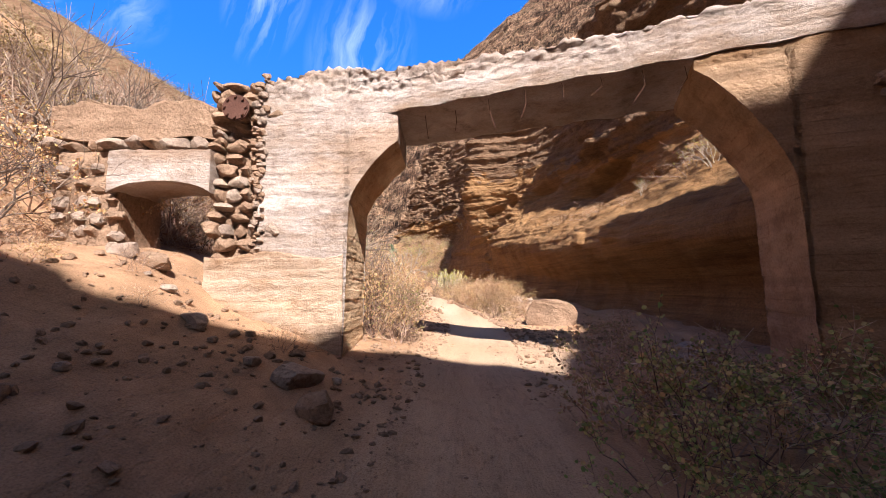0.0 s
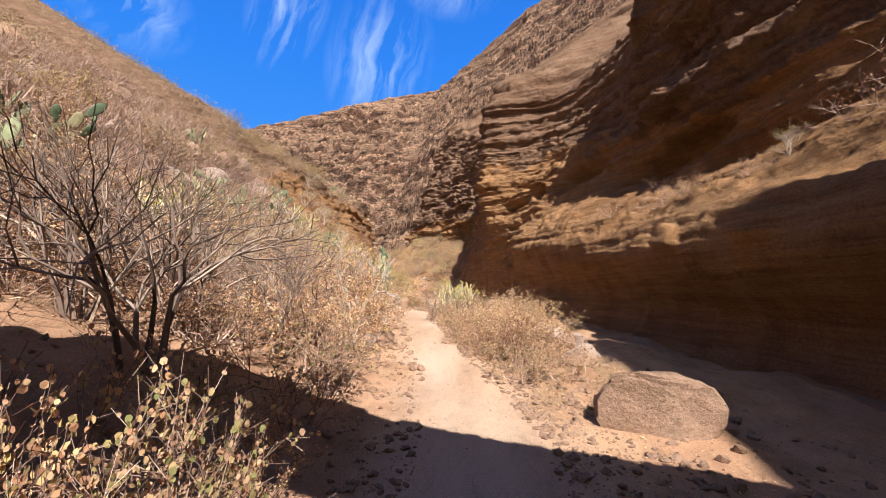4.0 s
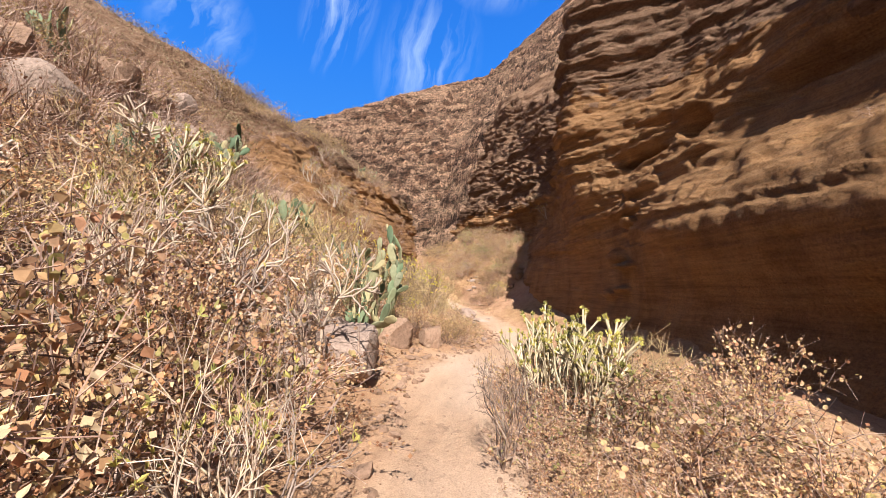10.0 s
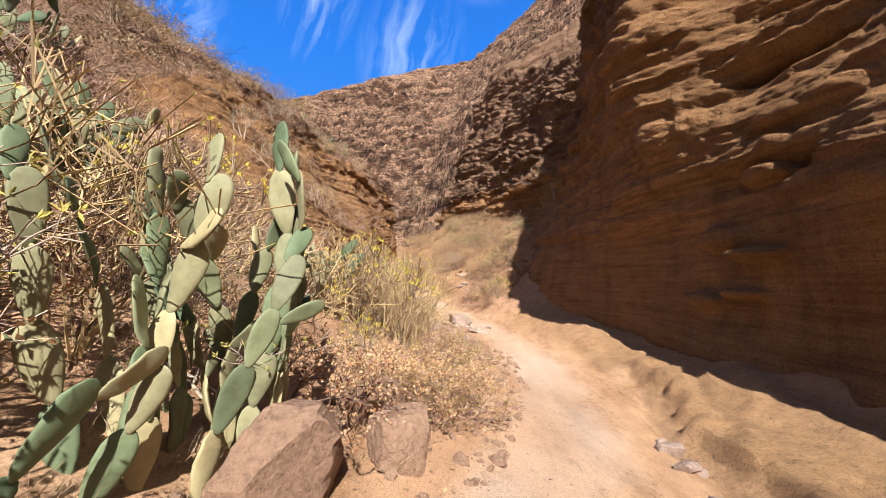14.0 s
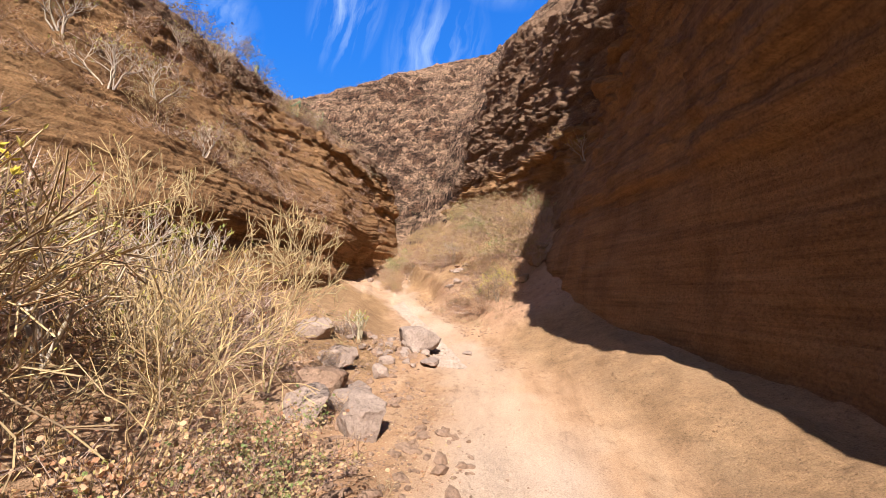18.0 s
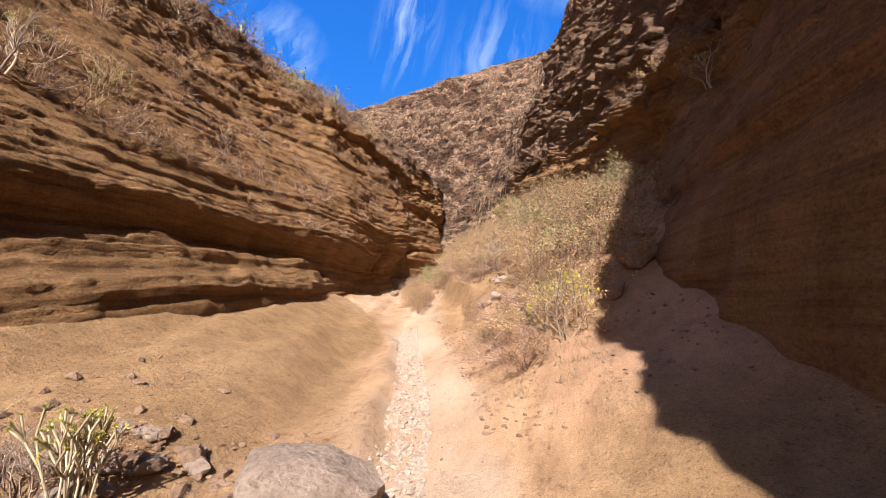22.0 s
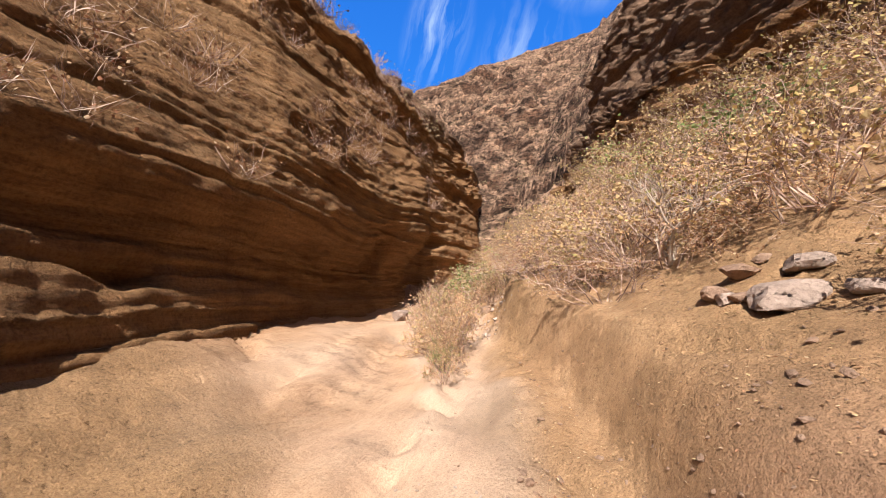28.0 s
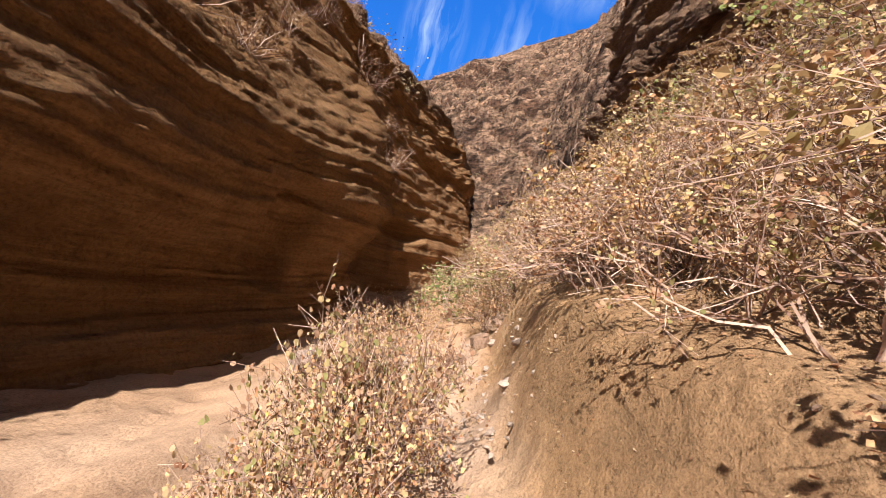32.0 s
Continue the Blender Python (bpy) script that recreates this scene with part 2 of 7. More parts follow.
def slope_tones(m):
    """Darkens the colour where the slope is steep, lightens it where it lies back."""
    n, l = m.node_tree.nodes, m.node_tree.links
    b = n["Principled BSDF"]
    geo = n.new("ShaderNodeNewGeometry")
    sep = n.new("ShaderNodeSeparateXYZ")
    l.new(geo.outputs["Normal"], sep.inputs[0])
    wob = n.new("ShaderNodeMath")
    wob.operation = "MULTIPLY_ADD"
    l.new(noise_of(n, l, geo.outputs["Position"], 0.8, 6, 0.7), wob.inputs[0])
    wob.inputs[1].default_value = 0.5
    l.new(sep.outputs["Z"], wob.inputs[2])
    r = ramp_of(n, ((0.60, (0.34, 0.27, 0.24)), (0.78, (0.9, 0.86, 0.83)), (0.98, (1.25, 1.2, 1.12))))
    l.new(wob.outputs[0], r.inputs[0])
    old = b.inputs["Base Color"].links[0].from_socket
    l.new(mixed(n, l, 0.9, old, r.outputs[0], "MULTIPLY"), b.inputs["Base Color"])


slope_tones(MAT_CLIFF)


# ---- the ground ----
PATH = [(-30, 0, -1.2), (-8, -0.4, -0.2), (0, 0.0, 0.02), (4, 0.4, 0.36), (6.6, 0.69, 0.52), (9.7, 0.79, 0.6), (12.7, 0.05, 0.95),
        (15.6, -0.5, 1.12), (18.4, -1.05, 1.15), (21.2, -1.2, 1.2), (24.9, -0.6, 0.95), (28, -0.3, 0.78), (31, -0.6, 0.87),
        (34, -1.5, 1.05), (37.3, -2.6, 1.12), (40, -3.8, 1.4), (42.3, -4.9, 1.7), (44.7, -5.9, 1.98), (47, -6.7, 2.3),
        (50, -7.9, 2.55), (54, -9.4, 2.85), (60, -11.2, 4.3), (70, -13.6, 7.2)]
LEFT = [(-30, -3, -1, -6, 1, -14, 7), (-8, -1.4, -.1, -3.4, .9, -14, 8), (0, -.9, .1, -3.2, 1.1, -14, 8), (5.7, -.7, .6, -4.5, 2.1, -14, 9),
        (10, -.5, .75, -3, 1.6, -14, 8.5), (15, -1.4, 1.15, -3.5, 2.0, -14, 9), (19, -2, 1.3, -4, 2.4, -14, 9.5),
        (23, -2.5, 1.45, -4.5, 2.6, -14, 10.5), (28, -2.4, 1.1, -5, 2.3, -12, 8), (32, -2.6, 1.0, -4.6, 1.5, -6.8, 2.2)]
LEFT2 = [(32, -2.6, 1.0, -4.6, 1.5, -6.8, 2.2), (37, -3.8, 1.2, -5.4, 1.85, -7.4, 2.65), (42, -5.6, 1.55, -6.7, 1.95, -8.6, 2.8),
         (46, -7.2, 2.05, -8.4, 2.5, -9.9, 2.9), (50, -8.6, 2.6, -9.5, 2.75, -10.8, 3.0), (56, -10.5, 3.3, -11.6, 3.6, -13.5, 4.4),
         (70, -14.4, 7.2, -15.5, 7.6, -22, 10)]
RIGHT = [(-30, 3, -1, 5, 0, 8, 1), (-8, 1.5, -.1, 4, .2, 6, .4), (0, 1.3, .1, 3.5, .3, 6, .6), (6, 1.7, .4, 3.5, .45, 6, .6),
         (10, 1.9, .6, 3.2, .6, 6, .7), (15, .8, .95, 2.5, .8, 6, .9), (20, .1, 1.1, 1.8, .9, 5, 1.3), (25, .5, .85, 1.8, .8, 4.5, 1.6),
         (30, .9, .8, 2.2, 1.2, 4.5, 2.1)]
RIGHT2 = [(30, .9, .8, 2.2, 1.2, 4.5, 2.1), (35, -.4, 1.1, 1.0, 1.55, 4, 3), (40, -2.7, 1.45, -1.7, 2.1, 1.5, 3.6),
          (43, -3.95, 1.75, -3.4, 2.5, 1, 5.0), (46.5, -5.2, 2.1, -4.75, 2.95, 1, 6.2), (49, -6.75, 2.4, -6.2, 3.4, .6, 7.0), (51, -7.45, 2.6, -6.85, 3.7, 0, 7.6),
          (56, -8.9, 3.5, -7.5, 4.9, -2, 9.4), (62, -10.6, 5.2, -9.2, 6.2, -4.6, 10.2), (70, -13, 7.4, -11.5, 7.8, -6.5, 9.6)]


def ground_z(x, y):
    x, y = np.asarray(x, float), np.asarray(y, float)
    c = along(PATH, y)
    lt = np.where((y < 32)[..., None], along(LEFT, y), along(LEFT2, y))
    rt = np.where((y < 30)[..., None], along(RIGHT, y), along(RIGHT2, y))
    xs = [lt[..., 4], lt[..., 2], lt[..., 0], c[..., 0], rt[..., 0], rt[..., 2], rt[..., 4]]
    zs = [lt[..., 5], lt[..., 3], lt[..., 1], c[..., 1], rt[..., 1], rt[..., 3], rt[..., 5]]
    z = np.where(x < xs[0], zs[0] + (xs[0] - x) * 0.62, 0.0)
    for k in range(6):
        f = (x - xs[k]) / (xs[k + 1] - xs[k])
        g = 0.5 * f + 0.5 * f * f * (3 - 2 * f)
        z = np.where((x >= xs[k]) & (x < xs[k + 1]), zs[k] + (zs[k + 1] - zs[k]) * g, z)
    z = np.where(x >= xs[6], zs[6] + (x - xs[6]) * np.where(y < 36, 0.12, 0.5), z)
    z = np.minimum(z, 26 + 0.1 * z)
    off = np.abs(x - c[..., 0])
    rough = smooth(0.7, 3.0, off)
    wild = np.where(y < 33, 1.0, np.where(x < c[..., 0], 0.35, 0.8))
    z = z + fbm(x * 0.8, y * 0.45, 0, 4, 3) * (0.015 + 0.10 * rough * wild) + fbm(x * 4, y * 3, 0, 3, 9) * (0.006 + 0.022 * rough * wild)
    side = x - c[..., 0] + 0.12 * noise3(x * 0.1, y * 0.8, 0, 8)
    bed = smooth(33, 35, y) * (1 - smooth(43.5, 45, y))
    z = z + 0.13 * bed * smooth(0.62, 0.80, -side) - 0.05 * bed * smooth(0.0, 0.2, -side) * (1 - smooth(0.6, 0.75, -side))
    # water-worn ribs along the channel
    worn = smooth(42, 45, y) * (1 - smooth(52, 55, y)) * (1 - smooth(2.6, 4, np.abs(side)))
    rib = np.abs(noise3(side * 1.7 + 0.3 * noise3(x * 0.7, y * 0.7, 0, 81), y * 0.28, 0, 82))
    z = z + worn * 0.16 * (smooth(0.0, 0.22, rib) - 0.8) + worn * 0.03 * fbm(side * 5, y * 1.2, 0, 3, 83)
    ribbon = smooth(44.6, 45.6, y) * (1 - smooth(52.5, 54, y))
    z = z - 0.20 * ribbon * smooth(-0.20, -0.10, side) * (1 - smooth(0.30, 0.62, side)) + 0.10 * ribbon * smooth(0.45, 0.9, side)
    apron = smooth(32.5, 35, y) * (1 - smooth(44, 46, y)) * smooth(0.7, 1.2, -side)
    z = z + apron * (0.07 * noise3(side * 2.4, y * 0.16, 0, 88) + 0.03 * noise3(side * 6, y * 0.4, 0, 89) + 0.012 * fbm(x * 7, y * 5, 0, 2, 90))
    gully = smooth(22, 23.5, y) * (1 - smooth(29, 31, y)) * smooth(0.9, 1.4, side)
    z = z - gully * 0.07 * (1 - smooth(0.0, 0.25, np.abs(noise3(side * 1.1, y * 0.3, 0, 84)))) + gully * 0.02 * fbm(x * 7, y * 4, 0, 3, 85)
    brink = 1.9 + 0.3 * noise3(0 * x, y * 0.9, 0, 86) + 0.1 * noise3(x * 3, y * 3, 0, 87)
    shelf = smooth(21.8, 23, y) * (1 - smooth(28.3, 29.6, y))
    z = z + shelf * (0.20 * smooth(-0.05, 0.09, side - brink) - 0.05 * (1 - smooth(0.0, 0.5, np.abs(side - brink + 0.3))))
    return z + 0.06 * np.maximum(y - 75, 0)


def mountain_z(x, y):
    """The far mountain that closes the canyon: two slopes with benches under a ridge."""
    x, y = np.asarray(x, float), np.asarray(y, float)
    d1 = (x + 12) * 0.788 + (y - 68) * 0.616
    far = 7 + np.maximum(np.maximum(1.30 * d1, 0.90 * (y - 71)), -9)
    ridge = 60.0 + 0.50 * (x + 47) - 0.7 * np.maximum(y - 140, 0)
    crest = 0.25 + 0.75 * smooth(0, 9, np.maximum(ridge, 20) - far)
    far = np.minimum(far, np.maximum(ridge, 20))
    w = far / 3.4 + 1.1 * fbm(x * 0.045, y * 0.045, 0, 4, 21)
    k = np.floor(w)
    fr = w - k
    hard = 0.5 + 0.5 * lattice(k.astype(np.int64), np.floor(x / 14).astype(np.int64), 0 * k.astype(np.int64), 22)
    bench = (smooth(0.58, 0.96, fr) - fr) * 5.0 * (0.25 + 1.0 * hard)
    gully = np.abs(noise3(x * 0.07, y * 0.03, 0, 23)) * 3.0
    fade = smooth(7, 13, far) * crest
    return far + (bench - gully) * fade + fbm(x * 0.3, y * 0.3, 0, 5, 31) * 1.1 * fade + np.abs(fbm(x * 0.7, y * 0.9, 0, 4, 33)) * 1.5 * fade


def spaced(parts):
    out = [np.arange(a, b, s) for a, b, s in parts]
    return np.concatenate(out + [[parts[-1][1]]])


def ground_layer(name, values):
    ground_mesh.attributes.new(name, "FLOAT", "POINT").data.foreach_set("value", np.clip(values, 0, 1).reshape(-1).astype(np.float32))


GX = spaced([(-420, -60, 18), (-60, -24, 1.5), (-24, -12, 0.4), (-12, -5, 0.14), (-5, 5, 0.09), (5, 12, 0.3), (12, 60, 1.5), (60, 420, 18)])
GY = spaced([(-300, -20, 14), (-20, -3, 0.5), (-3, 53, 0.1), (53, 75, 0.3), (75, 480, 15)])
gx, gy = np.meshgrid(GX, GY)
gz = ground_z(gx, gy)
ground_mesh = grid_mesh("ground", np.stack([gx, gy, gz], -1), MAT_SAND)
off_path = gx - along(PATH, gy)[..., 0] + 0.5 * noise3(gx * 0.5, gy * 0.4, 0, 93) + 0.15 * noise3(gx * 2.5, gy * 2.5, 0, 94)
tread_shaded = np.abs(gx - along(PATH, gy)[..., 0] + 0.25 * noise3(gx * 0.7, gy * 0.7, 0, 95) + 0.15 * noise3(gx * 3, gy * 3, 0, 96))
tread_shaded = (1 - smooth(0.35, 1.0, tread_shaded / (1 + 0.5 * (1 - smooth(9, 13, gy))))) * (1 - smooth(52, 55, gy)) * (0.55 + 0.3 * noise3(gx * 1.3, gy * 0.6, 0, 97))
tread_shaded = np.maximum(tread_shaded, smooth(42.5, 44.5, gy) * (1 - smooth(52, 54, gy)) * smooth(-3.0, -2.2, off_path) * (1 - smooth(0.2, 0.6, off_path)) * (0.32 + 0.25 * noise3(gx * 1.1, gy * 0.7, 0, 89)))
# paleness cut over the first metres: the shade there is put into the colour
tread_shaded = tread_shaded * (0.35 + 0.65 * smooth(4.5, 6.5, gy))
ground_layer("trodden_shaded", tread_shaded)
ground_layer("bare_tuff", np.maximum(smooth(1.0, 2.0, off_path) * smooth(21, 24, gy) * (1 - smooth(36, 38, gy)),
             np.maximum(smooth(0.8, 1.6, -off_path) * smooth(31.5, 33.5, gy) * (1 - smooth(43, 45, gy)), smooth(0.4, 0.9, off_path) * smooth(42, 44, gy))) * (0.75 + 0.25 * noise3(gx * 0.6, gy * 0.3, 0, 92)))
ground_layer("red_earth", np.maximum(np.maximum(smooth(0.5, 1.6, -off_path), smooth(0.7, 1.4, off_path)) * (1 - smooth(10, 13, gy)), smooth(0.8, 1.6, off_path) * smooth(36.5, 38.5, gy) * (1 - smooth(43, 45, gy)))
             * (0.75 + 0.25 * noise3(gx * 0.7, gy * 0.7, 0, 90)))
ground = tagged(new("ground", ground_mesh),
                "dry reddish sandy canyon floor with stony slopes", "ground", kind="structure")

MX, MY = spaced([(-150, -70, 3), (-70, 40, 0.5), (40, 130, 3)]), spaced([(58, 110, 0.45), (110, 150, 0.6), (150, 230, 5)])
mx, my = np.meshgrid(MX, MY)
tagged(new("mountain", grid_mesh("mountain", np.stack([mx, my, mountain_z(mx, my)], -1), MAT_CLIFF)),
       "dry grey-brown mountainside with rock bands", "mountain", kind="structure")

# ---- the rock walls ----
WALL_R = [(-10, 6.5, .3, 7.0, 1.5, 6.3, 3.0), (-2, 5.8, .4, 6.3, 1.5, 5.6, 2.8), (5, 5.3, .5, 5.8, 1.5, 4.85, 2.65),
          (12, 4.9, .6, 5.3, 1.5, 4.3, 2.85), (17, 4.3, .8, 4.8, 1.8, 4.0, 3.25), (22, 3.4, 1.2, 3.9, 2.2, 3.4, 3.9),
          (25, 3.1, 1.3, 3.4, 2.4, 3.0, 4.3), (27.5, 2.6, 1.3, 3.0, 2.4, 3.1, 4.2), (31, 2.35, 1.4, 2.6, 2.6, 2.5, 4.4),
          (36, 1.1, 2.0, 1.3, 3.2, 1.65, 5), (40, .25, 2.9, .5, 3.7, 1.2, 5.3), (42, .2, 3.6, .8, 4.6, 1.7, 6.3), (44.5, 1.3, 6.0, 1.5, 7, 1.7, 7.8),
          (48, .6, 6.8, .9, 8, 1.0, 9), (52, -1.1, 8.0, -.8, 9.2, -.6, 10), (58, -4.2, 9.6, -4, 10.6, -4.1, 11.2), (64, -6.6, 9.6, -6.4, 10.6, -6.2, 11.6), (72, -10, 9.5, -9.6, 11, -9, 13)]
WALL_R_TOP = [(-10, 8.5, 4.5, 9.2, 9, 11, 18), (-2, 8.5, 4.5, 10.2, 9, 13, 18), (5, 7.4, 4.5, 9.2, 8.5, 11.6, 16.5), (12, 6.6, 4.7, 7.9, 8, 9.4, 15),
              (17, 6.8, 5.6, 6.8, 8.5, 7.3, 13.5), (22, 5.6, 6.2, 7.0, 9, 8.6, 13.5), (25, 4.3, 6.2, 5.8, 8.8, 7.6, 13),
              (27.5, 3.3, 6.2, 4.3, 8.8, 6.0, 13), (29.4, 1.85, 6.8, 1.85, 9.4, 2.75, 13.4), (31, 1.85, 7, 1.95, 9.4, 2.9, 14.5), (33.5, 2.2, 7.5, 2.1, 10, 3.0, 16), (36, 2.3, 8, 2.75, 10.5, 3.7, 17), (40, 2.3, 7.5, 3.1, 10.5, 4.8, 17.5),
              (43, 2.6, 8.4, 3.4, 11, 5.2, 17.5), (45, 2.0, 9.4, 2.6, 11.8, 4.6, 17), (52, -.2, 12, .6, 14, 3, 20), (62, -4.4, 13.5, -3.6, 16, -0.5, 24),
              (72, -8, 16, -7, 19, -3.5, 27)]
WALL_L = [(30, -6.3, 1.8, -6.9, 2.8, -6.5, 3.3), (34, -6.5, 2.1, -7.5, 3.4, -7.3, 4.1), (38, -6.9, 2.5, -8.0, 3.75, -7.85, 4.4),
          (42, -7.9, 2.65, -8.85, 3.8, -8.6, 4.6), (45, -9.0, 2.7, -9.55, 3.8, -9.15, 4.7), (49, -10.3, 2.75, -10.7, 4.0, -9.85, 5.1),
          (52.6, -10.8, 2.95, -11.0, 4.2, -10.0, 5.6),
          (54.6, -12.0, 3.4, -12.1, 5.0, -11.5, 6.4), (60, -12.3, 4.4, -12.2, 6.4, -12.4, 8), (66.5, -12.9, 6.4, -12.9, 8.2, -13.1, 9.6), (69, -14.8, 7, -14.6, 8.5, -14.5, 10), (78, -17.5, 9, -17.2, 11, -17, 13)]
WALL_L_TOP = [(30, -7.8, 3.6, -9.5, 6, -12, 8.5), (34, -8.2, 5.2, -10.2, 7.8, -12.9, 11), (38, -8.9, 5.9, -10.7, 8.5, -13.2, 12),
              (42, -9.75, 6.2, -11.4, 8.6, -13.6, 12.4), (44.5, -10.0, 6.5, -11.5, 8.9, -13.2, 12.3), (46.5, -9.85, 6.9, -11.3, 9.5, -12.9, 12.3), (49, -10.25, 7.5, -11.4, 10, -12.8, 12.4),
              (52.6, -10.6, 8.2, -11.6, 10.4, -13.0, 12.6), (54.6, -11.9, 8.8, -12.5, 10.8, -13.4, 12.8), (60, -12.7, 10, -13.2, 12, -13.9, 13.6), (66.5, -13.5, 11.4, -14.0, 13, -14.8, 14.4),
              (69, -14.8, 12, -15.4, 13.6, -16.2, 15.2), (78, -17.2, 15, -17.8, 16.6, -19, 18)]


def curve_through(p, n):
    """Catmull-Rom through control points p (stations, k, 2), n samples by length of the mean section."""
    k = p.shape[1]
    length = np.linalg.norm(np.diff(p, axis=1), axis=2).mean(0) * np.array([0.5, 1, 1, 1, 1, 0.8, 0.25, 0.15])
    cum = np.concatenate([[0], np.cumsum(length)])
    u = np.interp(np.linspace(0, cum[-1], n), cum, np.arange(k))
    i = np.clip(u.astype(int), 0, k - 2)
    f = (u - i)[None, :, None]
    at = lambda j: p[:, np.clip(j, 0, k - 1)]
    a, b, c, d = at(i - 1), at(i), at(i + 1), at(i + 2)
    return 0.5 * (2 * b + (c - a) * f + (2 * a - 5 * b + 4 * c - d) * f**2 + (3 * b - a - 3 * c + d) * f**3)


def rock_wall(name, low, top, ys, n, side, relief, mat, split, label):
    """A wall of rock: sections (foot, hollow, lip, ledge, cliff, rim) lofted along the canyon, with bedding and hollows."""
    sec = np.concatenate([along(low, ys), along(top, ys)], 1).reshape(len(ys), 6, 2)
    foot = sec[:, :1] + np.array([[[0.15 * side, -0.9]]])
    rim1 = sec[:, 5:] + np.array([[[3.5 * side, 2.6]]])
    rim2 = sec[:, 5:] + np.array([[[9 * side, 6.2]]])
    p2 = curve_through(np.concatenate([foot, sec, rim1, rim2], 1), n)
    back = p2[:, -1:] + np.array([[[14 * side, 9.0]], [[45 * side, 24.0]]]).transpose(1, 0, 2)
    p2 = np.concatenate([p2, back], 1)
    p = np.stack([p2[..., 0], np.broadcast_to(ys[:, None], p2.shape[:2]), p2[..., 1]], -1)
    nrm = np.cross(np.gradient(p, axis=0), np.gradient(p, axis=1))
    nrm /= np.linalg.norm(nrm, axis=2, keepdims=True) + 1e-9
    if (nrm[..., 0].mean() > 0) == (side > 0):
        nrm = -nrm
    d = relief(p, ys)
    p = p + nrm * d[..., None]
    if side < 0:
        # the wall dips under the hillside where it begins
        p[..., 2] -= 5.5 * (1 - smooth(28, 32.5, p[..., 1])) * smooth(9.8, 13.5, -p[..., 0])
    me = grid_mesh(name, p, mat)
    me.materials.append(MAT_UPPER)
    q = (p[:-1, :-1] + p[1:, 1:]) / 2
    line = along(split, q[..., 1])[..., 0]
    high = q[..., 2] + 0.8 * noise3(q[..., 0] * 0.5, q[..., 1] * 0.5, q[..., 2] * 0.8, 91) + 0.5 * noise3(q[..., 0] * 2, q[..., 1] * 2, q[..., 2] * 3, 92) > line
    me.polygons.foreach_set("material_index", high.reshape(-1).astype(np.int32))
    return tagged(new(name, me), label, "rock wall", kind="structure")


def bed_steps(w, y, width, seed):
    """Beds of rock: each stands out by its own amount, broken along the wall into blocks."""
    k = np.floor(w)
    fr = w - k
    k = k.astype(np.int64)
    blk = np.floor(y / width + 7.3 * lattice(k, 0 * k, 0 * k, seed)).astype(np.int64)
    here = 0.55 * lattice(k, 0 * k, 0 * k, seed + 1) + 0.45 * lattice(k, blk, 0 * k, seed + 2)
    blk2 = np.floor(y / width + 7.3 * lattice(k + 1, 0 * k, 0 * k, seed)).astype(np.int64)
    above = 0.55 * lattice(k + 1, 0 * k, 0 * k, seed + 1) + 0.45 * lattice(k + 1, blk2, 0 * k, seed + 2)
    t = smooth(0.88, 0.99, fr)
    return here * (1 - t) + above * t


def holes(p, spots):
    """Hollows weathered into the rock: y, z, half-lengths along y and z, depth."""
    d = 0
    for hy, hz, a, b, deep in spots:
        r = ((p[..., 1] - hy) / a) ** 2 + ((p[..., 2] - hz) / b) ** 2
        d = d - deep * np.exp(-(r**3))
    return d


